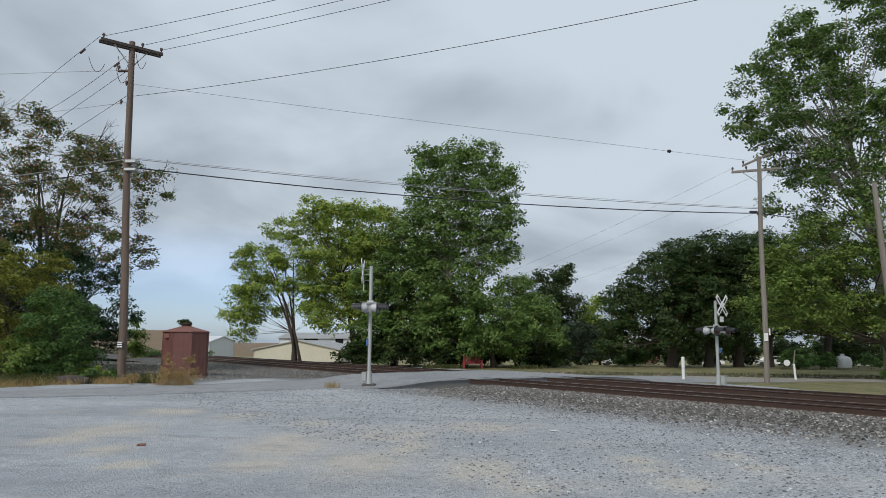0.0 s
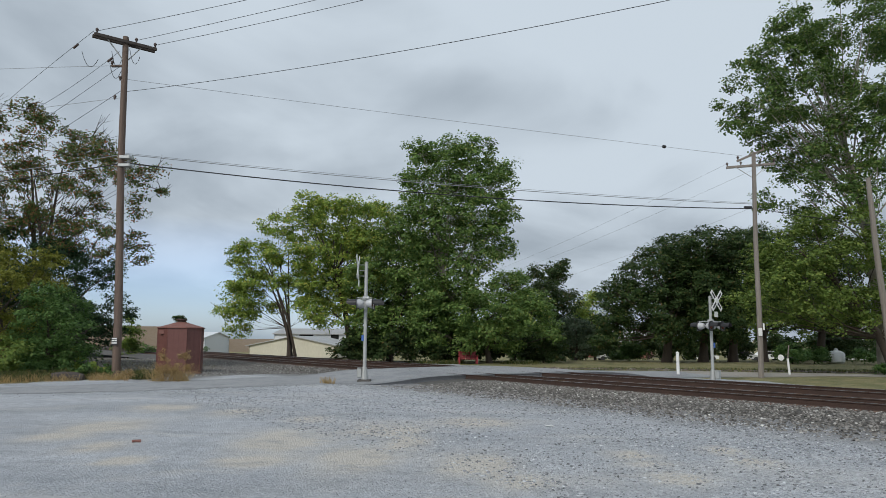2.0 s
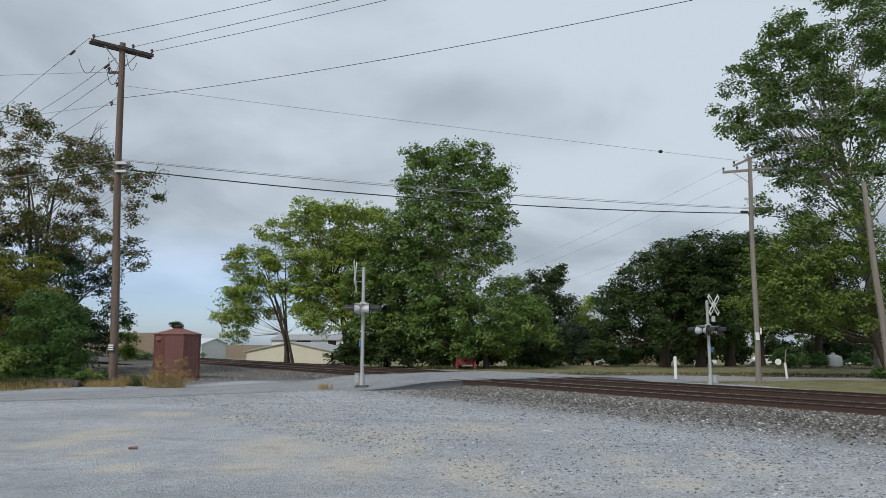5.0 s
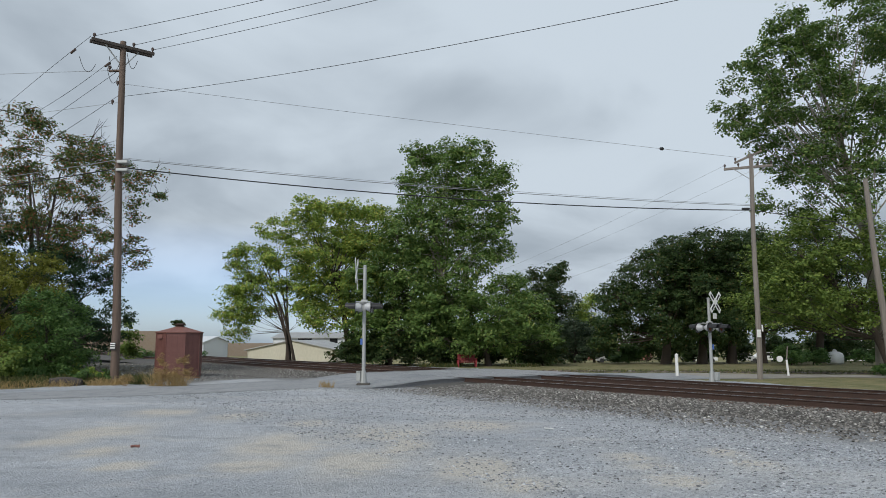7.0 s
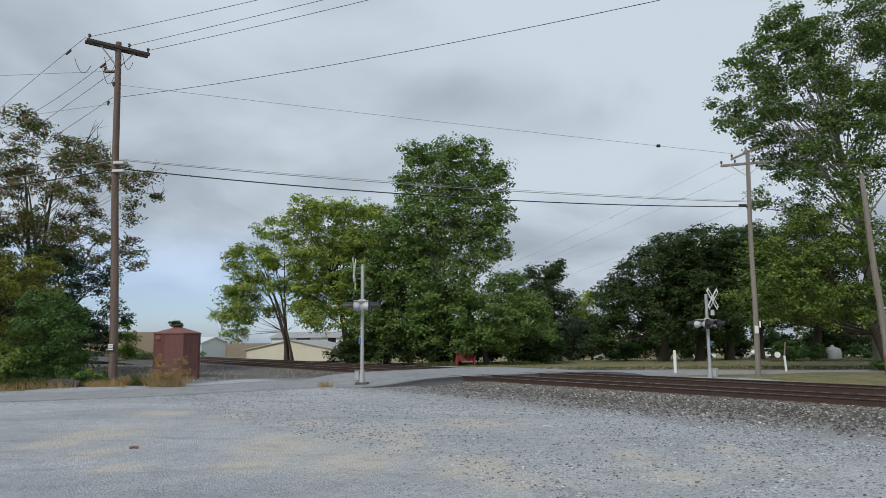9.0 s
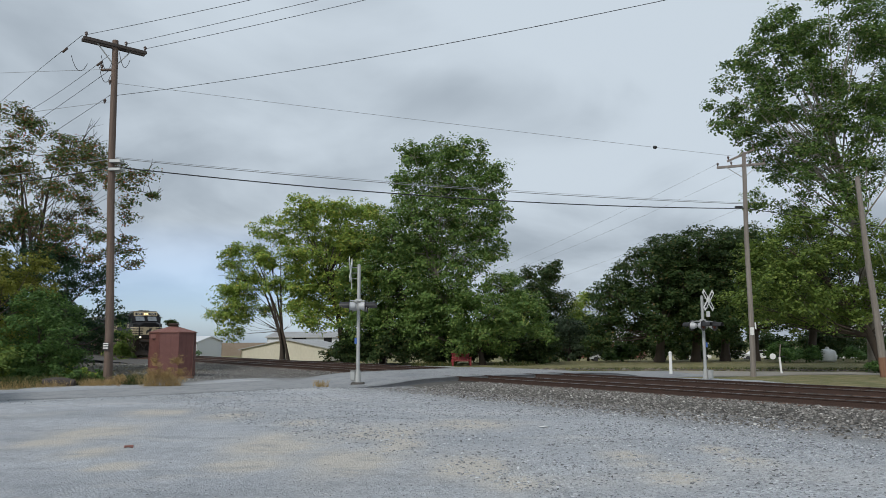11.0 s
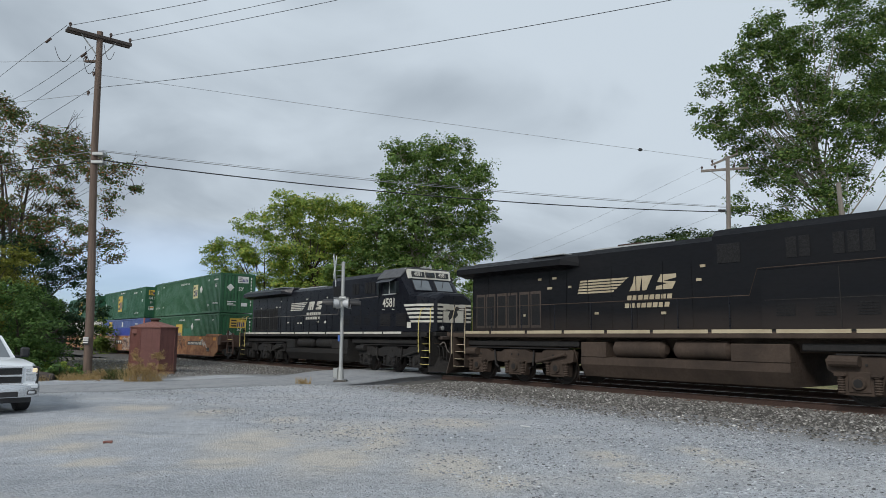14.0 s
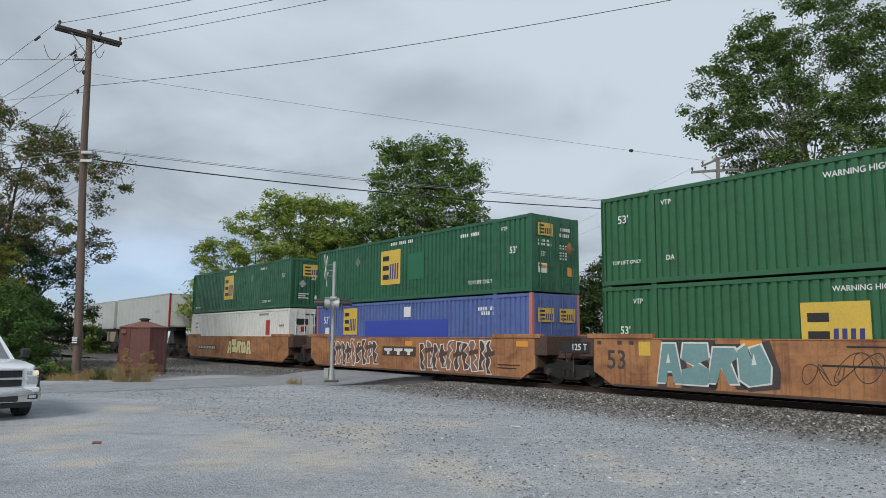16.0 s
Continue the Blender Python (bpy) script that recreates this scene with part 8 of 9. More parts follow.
def sprayed_strokes(parent, x0, x1, z0, z1, seed, count):
    """A wild tag: tall bent brown strokes with pale edges, bare paint between them."""
    rnd = random.Random(seed)
    g = thing("graffiti", pose(0, 0, 0), "sprayed brown strokes with white outlines", "")
    g.parent = parent
    w = (x1 - x0) / count
    for k in range(count):
        a, wide = x0 + w * k, w * rnd.uniform(0.5, 0.72)
        s0, s1 = rnd.uniform(-0.25, 0.25) * w, rnd.uniform(-0.35, 0.35) * w
        zt, zb, zm = z1 - rnd.uniform(0, 0.22), z0 + rnd.uniform(0, 0.16), z0 + rnd.uniform(0.4, 0.6) * (z1 - z0)
        n = 7
        left = [(a + s0 * math.sin(math.pi * i / n) + s1 * (i / n - 0.5) + 0.05 * rnd.uniform(-1, 1), zb + (zt - zb) * i / n) for i in range(n + 1)]
        right = [(x + wide * (0.75 + 0.4 * math.sin(2.2 * i + k)), z + rnd.uniform(-0.03, 0.03)) for i, (x, z) in enumerate(left)]
        pts = left + right[::-1]
        rim = [(x - 0.05, z + (0.04 if i == n else -0.04 if i == 0 else 0)) for i, (x, z) in enumerate(left)] + [(x + 0.05, z + (0.04 if i == 0 else -0.04 if i == n else 0)) for i, (x, z) in enumerate(right[::-1])]
        d = 0.0012 * (k % 2)
        part("spray_outline", Shape().prism(rim, "y", -1.436 - d, -1.430), M["spray_white"], g)
        part("spray_fill", Shape().prism(pts, "y", -1.4395 - d, -1.436 - d), M["spray_brown" if k % 3 == 1 else "spray_umber"], g)
        if k % 2:
            part("spray_bar", Shape().prism([(a - 0.3 * w, zm), (a + 0.9 * w, zm + 0.12), (a + 0.9 * w, zm + 0.28), (a - 0.3 * w, zm + 0.2)], "y", -1.4425, -1.4395 - d), M["spray_umber"], g)
    return g


def freight_truck(parent, cx):
    t = thing("freight_truck", pose(cx, 0, 0), "", "")
    t.parent = parent
    for side in (-1, 1):
        y0, y1 = sorted((side * 0.98, side * 1.16))
        for p in ([(-1.15, 0.62), (-0.95, 0.72), (0.95, 0.72), (1.15, 0.62), (1.15, 0.36), (0.85, 0.36), (0.45, 0.22), (-0.45, 0.22), (-0.85, 0.36), (-1.15, 0.36)],):
            part("side_frame", Shape().prism(p, "y", y0, y1), M["grime_dark"], t)
        for x in (-0.22, 0.0, 0.22):
            part("spring", Shape().tube([(x, side * 1.14, 0.3), (x, side * 1.14, 0.58)], 0.09, 8), M["grime_dark"], t)
        for x in (-0.88, 0.88):
            part("axle_cap", Shape().tube([(x, side * 1.12, 0.45), (x, side * 1.24, 0.45)], [0.14, 0.11], 12), M["grime"], t)
    part("bolster", Shape().box(-0.25, 0.25, -1.2, 1.2, 0.5, 0.85, 0.03), M["grime_dark"], t)
    for x in (-0.88, 0.88):
        wheelset(t, x, 0.45)


def well_unit(label, lead_end, tail_truck):
    """One well of an articulated car, 53-foot well, origin at its middle."""
    w = thing("well_car_unit", pose(0, 0, 0), label, "well car", "wells of the articulated car")
    for side in (-1, 1):
        y0, y1 = sorted((side * 1.385, side * 1.43))
        prof = [(-8.35, 0.55), (-7.6, 0.14), (7.6, 0.14), (8.35, 0.55), (8.35, 1.60), (-8.35, 1.60)]
        wall = part("side_wall", Shape().prism(prof, "y", y0, y1), M["well"], w)
        part("bottom_sill", Shape().box(-7.6, 7.6, *sorted((side * 1.3, side * 1.46)), 0.12, 0.20, 0.01), M["well_dark"], wall)
        for a, b in ((-8.6, -6.1), (6.1, 8.6)):
            part("top_chord", Shape().box(a, b, *sorted((side * 1.22, side * 1.47)), 1.60, 1.76, 0.02), M["well"], wall)
        part("top_flange", Shape().box(-6.1, 6.1, *sorted((side * 1.34, side * 1.45)), 1.585, 1.625, 0.008), M["well"], wall)
        for x in (-6.05, 6.05):
            part("splice_plate", Shape().box(x - 0.18, x + 0.18, *sorted((side * 1.43, side * 1.436)), 0.3, 1.58), M["well"], wall)
    for end in (-1, 1):
        part("slope_sheet", Shape().prism([(end * 7.5, 0.13), (end * 8.4, 0.58), (end * 8.4, 0.75), (end * 7.5, 0.30)], "y", -1.385, 1.385), M["well_dark"], w)
    part("well_floor", Shape().box(-8.0, 8.0, -1.38, 1.38, 0.2, 0.3), M["well_dark"], w)
    for end in (-1, 1):
        part("bulkhead", Shape().box(*sorted((end * 8.3, end * 8.42)), -1.38, 1.38, 0.6, 1.7), M["well_dark"], w)
        part("end_platform", Shape().box(*sorted((end * 8.3, end * 9.55)), -0.8, 0.8, 0.9, 1.15, 0.03).box(*sorted((end * 8.3, end * 8.9)), -1.43, 1.43, 1.0, 1.7, 0.03), M["well_dark"], w)
    if lead_end:
        part("end_sill", Shape().box(8.9, 11.4, -0.35, 0.35, 0.78, 1.2, 0.03).box(11.0, 11.3, -1.4, 1.4, 0.9, 1.25, 0.02), M["well_dark"], w)
        part("walkboard", Shape().box(8.9, 11.3, -1.35, -0.6, 1.22, 1.28).box(8.9, 11.3, 0.6, 1.35, 1.22, 1.28), M["well_dark"], w)
        for side in (-1, 1):
            for x in (10.1, 11.1):
                part("end_post", Shape().box(x, x + 0.09, *sorted((side * 1.33, side * 1.43)), 0.45, 2.0 if x < 11 else 1.7, 0.01), M["well_dark"], w)
            for z in (0.5, 0.95, 1.4):
                part("rung", Shape().tube([(10.1, side * 1.4, z), (11.15, side * 1.4, z)], 0.022, 6), M["rail_yellow" if z > 1.3 else "well_dark"], w)
        part("hand_brake", Shape().lathe([(0.28, -0.03), (0.3, 0.0), (0.28, 0.03)], 16), M["well_dark"], w, "", pose(10.6, -1.2, 1.55, 90, 0, 0))
        part("coupler", Shape().box(11.3, 11.45, -0.14, 0.14, 0.78, 1.02, 0.03).box(11.4, 11.64, -0.2, 0.2, 0.72, 1.06, 0.05), M["grime_dark"], w)
        freight_truck(w, 9.75)
    if tail_truck:
        freight_truck(w, -9.7)
        part("articulation", Shape().box(-10.6, -8.4, -0.3, 0.3, 0.85, 1.2, 0.04), M["grime_dark"], w)
        for side in (-1, 1):
            part("step_rung", Shape().tube([(-9.3, side * 1.35, 0.5), (-9.3, side * 1.35, 1.6), (-8.7, side * 1.38, 1.65)], 0.025, 6), M["well_dark"], w)
        part("air_pipe", Shape().tube([(-9.5, -1.1, 1.1), (-9.7, -1.2, 0.8), (-9.9, -1.1, 1.1)], 0.03, 6), M["well_dark"], w)
    return w


def sill_marks(w, marks):
    for x, z, a, b, c in marks:
        part("stencil_bar", Shape().box(x, x + a, -1.437, -1.43, z, z + b), M[c], w)


def trailer(label, lead_text):
    t = thing("semi_trailer", pose(0, 0, 0), label, "trailer", "road trailers on the train")
    part("box", Shape().box(-8.05, 8.05, -1.28, 1.28, 1.32, 4.05, 0.03), M["trailer"], t)
    for x in np.arange(-7.4, 7.6, 1.22):
        part("panel_seam", Shape().box(x, x + 0.03, -1.288, -1.28, 1.4, 3.98), M["galv"], t)
    for side in (-1, 1):
        part("top_rail", Shape().box(-8.07, 8.07, *sorted((side * 1.25, side * 1.3)), 3.96, 4.08, 0.01), M["galv"], t)
        part("bottom_rail", Shape().box(-8.07, 8.07, *sorted((side * 1.25, side * 1.3)), 1.26, 1.42, 0.01), M["galv"], t)
    if lead_text:
        # the leading end keeps plain white; the box colour holds the sides' shade
        part("front_panel", Shape().box(8.05, 8.058, -1.2, 1.2, 1.45, 3.95), M["white"], t, "white end panel")
        for side in (-1, 1):
            part("red_corner", Shape().box(7.93, 8.09, *sorted((side * 1.18, side * 1.31)), 1.3, 4.07, 0.01), M["red"], t, "red corner post")
        for k, y in enumerate((-0.6, -0.15, 0.35)):
            part("word_bar", Shape().box(8.058, 8.066, y, y + 0.36, 3.0, 3.2), M["red" if k == 0 else "black"], t)
        part("emblem_bar", Shape().box(4.2, 5.6, -1.30, -1.28, 2.5, 2.75), M["galv"], t)
    part("chassis", Shape().box(-7.6, 7.6, -0.5, 0.5, 1.05, 1.3, 0.02), M["black"], t)
    for x in (-6.6, -5.3):
        for y in (-1.0, 1.0):
            part("tyre", Shape().tube([(x, y - 0.26, 0.52), (x, y + 0.26, 0.52)], 0.5, 18), M["black"], t)
    part("mud_flap", Shape().box(-7.4, -7.37, -1.2, -0.7, 0.4, 1.1).box(-7.4, -7.37, 0.7, 1.2, 0.4, 1.1), M["black"], t)
    for y in (-0.8, 0.8):
        part("landing_leg", Shape().box(4.5, 4.65, y - 0.07, y + 0.07, 0.1, 1.1, 0.01), M["galv"], t)
    part("kingpin_stand", Shape().prism([(5.6, 0.0), (7.4, 0.0), (6.9, 1.05), (6.2, 1.05)], "y", -0.5, 0.5), M["black"], t)
    return t


def spine_car():
    c = thing("spine_car", pose(0, 0, 0), "black skeletal railway car carrying road trailers", "railway car", "cars carrying trailers")
    part("spine", Shape().box(-8.3, 8.3, -0.45, 0.45, 0.62, 1.0, 0.03), M["grime_dark"], c)
    part("wheel_apron", Shape().box(-7.8, -4.2, -1.4, 1.4, 0.82, 1.02, 0.03).box(5.2, 7.6, -1.0, 1.0, 0.9, 1.02, 0.03), M["grime_dark"], c)
    for x in (-3.0, 0.0, 3.0):
        part("outrigger", Shape().box(x - 0.2, x + 0.2, -1.35, 1.35, 0.8, 0.98, 0.02), M["grime_dark"], c)
    for side in (-1, 1):
        part("side_step", Shape().box(-7.8, -4.2, *sorted((side * 1.36, side * 1.44)), 0.7, 1.06, 0.01), M["grime_dark"], c)
    freight_truck(c, 8.0)
    part("end_coupling", Shape().box(8.2, 9.6, -0.2, 0.2, 0.7, 0.95, 0.03).box(-9.6, -8.2, -0.2, 0.2, 0.7, 0.95, 0.03), M["grime_dark"], c)
    return c


# the train: each piece with the place of its middle along the line at 16 s and its height over the rails
TRAIN = []


def build_train():
    TRAIN.append((locomotive("dusty black freight locomotive with cream nose stripes, headlights lit", 7675, "loco_dusty", "grime", "cream_dusty", True), 57.36, 0))
    TRAIN.append((locomotive("clean black freight locomotive with cream nose stripes", 4581, "loco", "grime_dark", "cream", False), 34.8, 0))
    # first well
    a = well_unit("rust-stained yellow well car end unit with teal graffiti", True, True)
    graffiti(a, -6.0, -2.5, 0.32, 1.5, "spray_teal", "spray_white", 4, 4, "spray_dark")
    side_text("53", 0.82, -7.45, -1.433, 0.92, a, "spray_dark", 0.95)
    part("number_panel", Shape().box(1.9, 5.2, -1.438, -1.43, 0.92, 1.22), M["black"], a, "black panel with pale characters")
    for k in range(10):
        part("number_bar", Shape().box(2.05 + 0.31 * k, 2.24 + 0.31 * k, -1.444, -1.438, 0.98, 1.16), M["cream"], a)
    sill_marks(a, ((-3.3, 1.34, 0.6, 0.24, "orange"), (-6.6, 1.1, 0.42, 0.42, "emblem"), (4.5, 1.4, 0.5, 0.13, "orange"), (7.4, 1.3, 0.6, 0.22, "orange"), (-1.2, 0.95, 1.6, 0.05, "black"), (-0.6, 1.42, 1.0, 0.04, "black"), (6.2, 0.5, 0.5, 0.28, "black"), (6.25, 0.55, 0.18, 0.2, "cream"), (6.47, 0.55, 0.18, 0.2, "cream")))
    for k, (ox, oz, sx, sz) in enumerate(((-0.6, 0.95, 0.55, 0.36), (0.55, 1.05, 0.42, 0.3), (-1.6, 0.75, 0.3, 0.25))):
        loop = [(ox + sx * math.cos(q * 0.21) * (1 - 0.006 * q) + 0.012 * q, -1.433, oz + sz * math.sin(q * 0.29 + k)) for q in range(70)]
        part("sprayed_scribble", Shape().tube(loop, 0.011, 5), M["spray_dark" if k < 2 else "well_dark"], a)
    loop = [(4.9 + 0.03 * q + 0.22 * math.cos(q * 0.8), -1.433, 1.25 + 0.2 * math.sin(q * 1.1) - 0.008 * q) for q in range(40)]
    part("sprayed_scribble", Shape().tube(loop, 0.013, 5), M["spray_white"], a, "white sprayed scribble")
    plate = part("load_plate", Shape().box(-9.75, -8.5, -1.46, -1.43, 1.12, 1.5, 0.01), M["black"], a, "black plate with white lettering")
    side_text("125 T", 0.3, -8.95, -1.462, 1.31, plate, "white", 0.95)
    for x in (-8.2, -7.4, -6.95):
        part("stencil_bar", Shape().box(x, x + 0.16, -1.437, -1.43, 1.42, 1.54), M["spray_dark"], a)
    TRAIN.append((a, 11.08, 0))
    low = container("green corrugated 53-foot container with a yellow emblem, in the well", "green", (("emblem", -0.9, 1.36, 1.65), ("patch_green", 1.2, 1.3, 1.9), ("bar", 3.4, 2.5, 1.1), ("diamond", 2.3, 2.0, 0.4), ("text53", -7.2, 1.5, 0.34), ("WARNING HIGH", -0.2, 2.5, 0.2), ("VTP", -6.7, 2.4, 0.22), ("VTP", 6.8, 2.4, 0.22)))
    end_marks(low, "full")
    TRAIN.append((low, 11.08, 0.36))
    up = container("bright green 53-foot container stacked on another", "green", (("text53", -7.2, 2.1, 0.36), ("pale_emblem", 2.7, 1.75, 1.05), ("diamond", 3.95, 1.85, 0.42), ("WARNING HIGH CUBE", 0.1, 2.45, 0.22), ("VTP", -5.6, 2.45, 0.22), ("DA", -5.5, 0.75, 0.22), ("DA", 5.6, 0.6, 0.22), ("VTP", 5.6, 2.45, 0.22), ("text53", 7.1, 2.0, 0.36), ("TOP LIFT ONLY", -7.1, 0.72, 0.17), ("TOP LIFT ONLY", 7.1, 0.72, 0.17), ("bar", 7.1, 2.45, 0.8)))
    end_marks(up, "pale")
    TRAIN.append((up, 11.08, 3.29))
    # second well
    b = well_unit("rust-stained yellow well car unit with white and brown graffiti", False, True)
    sprayed_strokes(b, -6.0, -1.7, 0.25, 1.52, 8, 9)
    sprayed_strokes(b, 1.55, 6.3, 0.25, 1.52, 9, 10)
    part("number_panel", Shape().box(-1.4, 1.2, -1.438, -1.43, 0.78, 1.2), M["well_dark"], b, "dark panel with three white blocks")
    for k in range(3):
        part("number_bar", Shape().prism([(-1.25 + 0.8 * k, 1.12), (-0.6 + 0.8 * k, 1.12), (-0.6 + 0.8 * k, 1.02), (-0.82 + 0.8 * k, 0.98), (-0.82 + 0.8 * k, 0.84), (-1.02 + 0.8 * k, 0.84), (-1.02 + 0.8 * k, 0.98), (-1.25 + 0.8 * k, 1.02)], "y", -1.444, -1.438), M["spray_white"], b)
    sill_marks(b, ((0.4, 1.25, 0.5, 0.2, "orange"), (7.4, 1.3, 0.6, 0.2, "orange"), (6.4, 0.6, 1.2, 0.04, "black"), (6.4, 0.48, 1.0, 0.04, "black"), (5.6, 1.2, 0.3, 0.3, "cream")))
    TRAIN.append((b, -8.28, 0))
    low = container("faded blue container with a fresher blue patch, in the well", "blue_box", (("emblem", -4.6, 2.02, 1.3), ("patch", 0.0, 1.62, 6.4), ("plate", 0.3, 2.38, 0.5), ("plate", -6.9, 1.55, 0.4), ("text53", -7.0, 2.1, 0.5), ("row", 5.6, 2.38, 1.0), ("row", 5.7, 2.2, 0.8)), "salmon")
    end_doors(low, "blue_box", ((-0.6, 2.1, 0.85), (0.55, 2.1, 0.85)))
    TRAIN.append((low, -8.28, 0.36))
    up = container("dark green 53-foot container with a yellow emblem, stacked", "green_old", (("emblem", -1.1, 1.55, 1.6), ("text53", 7.1, 1.6, 0.36), ("text53", -7.1, 1.6, 0.3), ("TOP LIFT ONLY", 5.2, 0.5, 0.22), ("row", -0.2, 2.62, 1.8), ("row", 4.6, 2.45, 1.2), ("VTP", 6.6, 2.45, 0.22), ("diamond_old", -4.0, 2.0, 0.35), ("patch_green", 0.9, 1.5, 1.2)))
    end_doors(up, "green_old", ((-0.6, 2.35, 0.8),))
    TRAIN.append((up, -8.28, 3.29))
    # third well
    c = well_unit("rust-stained yellow well car end unit with a black and white tag", False, True)
    graffiti(c, -0.6, 3.2, 0.5, 1.45, "emblem_pale", "black", 15, 5)
    part("number_panel", Shape().box(-6.0, -2.6, -1.438, -1.43, 0.7, 1.0), M["black"], c)
    for k in range(10):
        part("number_bar", Shape().box(-5.85 + 0.31 * k, -5.66 + 0.31 * k, -1.444, -1.438, 0.76, 0.94), M["cream"], c)
    TRAIN.append((c, -27.7, 0))
    low = container("dirty white container in the well", "white_box", (("red_plate", 5.2, 1.8, 0.55), ("dark_row", 4.6, 2.6, 1.4), ("dark_row", 7.1, 1.9, 0.7), ("dark_row", -7.0, 2.2, 0.5), ("dark_row", -7.0, 1.9, 0.5)))
    end_doors(low, "white_box", ())
    TRAIN.append((low, -27.7, 0.36))
    up = container("dark green container with a yellow emblem, stacked on a white one", "green_old", (("emblem", -1.2, 1.6, 1.6), ("row", 4.3, 2.5, 0.9), ("row", -0.6, 2.65, 1.2), ("diamond_old", 2.6, 2.0, 0.35), ("TOP LIFT ONLY", 4.9, 0.45, 0.2), ("text53", 7.1, 1.9, 0.34), ("TOP LIFT ONLY", -7.0, 0.4, 0.15)))
    end_marks(up, "full")
    TRAIN.append((up, -27.7, 3.29))
    for k, s in enumerate((-49.4, -66.8, -84.2)):
        TRAIN.append((spine_car(), s, 0))
        TRAIN.append((trailer("white box road trailer with red corner posts on a railway car" if k == 0 else "plain white box road trailer on a railway car", k == 0), s, 1.02))


build_train()


# ---- the pickup that rolls up along the lane ----
M.update({
    "truck_paint": mat("silver_white_car_paint", (0.78, 0.81, 0.84), (0.72, 0.75, 0.77), 0.2, 0.0, 0.8, 30, 0.1, None, 0.0, None, 0.0, 0.0),
    "chrome": mat("chrome", (0.66, 0.68, 0.70), (0.55, 0.56, 0.57), 0.26, 0.75, 1, 20, 0.1, None, 0.0, None, 0.0, 0.0),
    "tyre": mat("tyre_rubber", (0.022, 0.022, 0.023), (0.05, 0.047, 0.043), 0.85, 0, 3, 25, 0.6),
    "lamp": mat("lit_car_lamp", (1.0, 0.80, 0.52), (1.0, 0.8, 0.52), 0.2, 0, 1, 5, 0, None, 0.0, 0.3, 0.0),
    "plastic": mat("black_plastic", (0.028, 0.028, 0.03), None, 0.55),
    "gold": mat("gold_emblem", (0.62, 0.45, 0.12), None, 0.35, 0.6),
})
FRONT_AXLE, TRACK = 1.85, 0.86
WHEELS = []


def pickup():
    p = thing("pickup_truck", pose(0, 0, 0), "silver-white pickup truck with chrome grille, one lamp lit", "pickup truck")
    hw = 1.0
    front = FRONT_AXLE + 0.98
    # body sides and bonnet as a skin from bumper to tailgate
    def ring(x, w, z0, z1, crown=0.05):
        return [(x, -w, z0), (x, -w, z1 - 0.12), (x, -w * 0.9, z1), (x, 0, z1 + crown), (x, w * 0.9, z1), (x, w, z1 - 0.12), (x, w, z0)]
    part("body", loft([ring(front - 0.05, 0.90, 0.62, 1.12), ring(front - 0.22, 0.97, 0.58, 1.19), ring(front - 0.8, 1.0, 0.95, 1.23), ring(FRONT_AXLE + 0.0, 1.0, 0.98, 1.25), ring(FRONT_AXLE - 0.55, 1.0, 0.55, 1.27), ring(FRONT_AXLE - 1.0, 1.0, 0.48, 1.28), ring(-0.9, 1.0, 0.48, 1.27, 0.0), ring(-1.0, 1.0, 0.48, 1.27, 0.0), ring(-2.9, 0.99, 0.55, 1.27, 0.0)]), M["truck_paint"], p, "", None, True)
    for side in (-1, 1):
        part("fender_flare", Shape().tube([(FRONT_AXLE + 0.52 * math.cos(a), side * 0.985, 0.42 + 0.52 * math.sin(a)) for a in np.linspace(0.1, 3.04, 12)], 0.035, 6), M["truck_paint"], p)
    cabin = part("cabin", loft([[(x, -w, z) for w, z in r] for x, r in (
        (0.86, ((0.92, 1.24), (0.92, 1.26), (-0.92, 1.26), (-0.92, 1.24))),
        (0.05, ((0.92, 1.24), (0.76, 1.84), (-0.76, 1.84), (-0.92, 1.24))),
        (-0.5, ((0.93, 1.24), (0.78, 1.90), (-0.78, 1.90), (-0.93, 1.24))),
        (-1.3, ((0.93, 1.24), (0.76, 1.86), (-0.76, 1.86), (-0.93, 1.24))),
        (-1.45, ((0.92, 1.24), (0.88, 1.28), (-0.88, 1.28), (-0.92, 1.24))))]), M["truck_paint"], p)
    ws = [(0.875, -0.80, 1.29), (0.875, 0.80, 1.29), (0.13, 0.69, 1.805), (0.13, -0.69, 1.805)]
    part("windscreen", Shape().add(ws + [(a - 0.02, b, c - 0.02) for a, b, c in ws], [(0, 1, 2, 3), (7, 6, 5, 4), (0, 4, 5, 1), (1, 5, 6, 2), (2, 6, 7, 3), (3, 7, 4, 0)]), M["windscreen"], cabin, "reflecting windscreen with some sky painted into its colour")
    for side in (-1, 1):
        sw = [(0.55, side * 0.925, 1.30), (0.02, side * 0.79, 1.79), (-1.15, side * 0.79, 1.80), (-1.2, side * 0.925, 1.30)]
        part("side_window", Shape().add(sw + [(a, b - side * 0.03, c) for a, b, c in sw], [(0, 1, 2, 3), (7, 6, 5, 4), (0, 4, 5, 1), (1, 5, 6, 2), (2, 6, 7, 3), (3, 7, 4, 0)]), M["glass"], cabin)
        mir = part("mirror", Shape().box(0.50, 0.64, *sorted((side * 1.08, side * 1.28)), 1.28, 1.54, 0.04), M["plastic"], p, "black towing mirror")
        part("mirror_arm", Shape().box(0.52, 0.60, *sorted((side * 0.92, side * 1.14)), 1.27, 1.33, 0.01), M["plastic"], mir)
    # face: grille with chrome bars, lamps, bumper
    fx = front - 0.03
    part("grille", Shape().box(fx - 0.08, fx, -0.62, 0.62, 0.72, 1.10, 0.01), M["plastic"], p, "black grille with chrome bars")
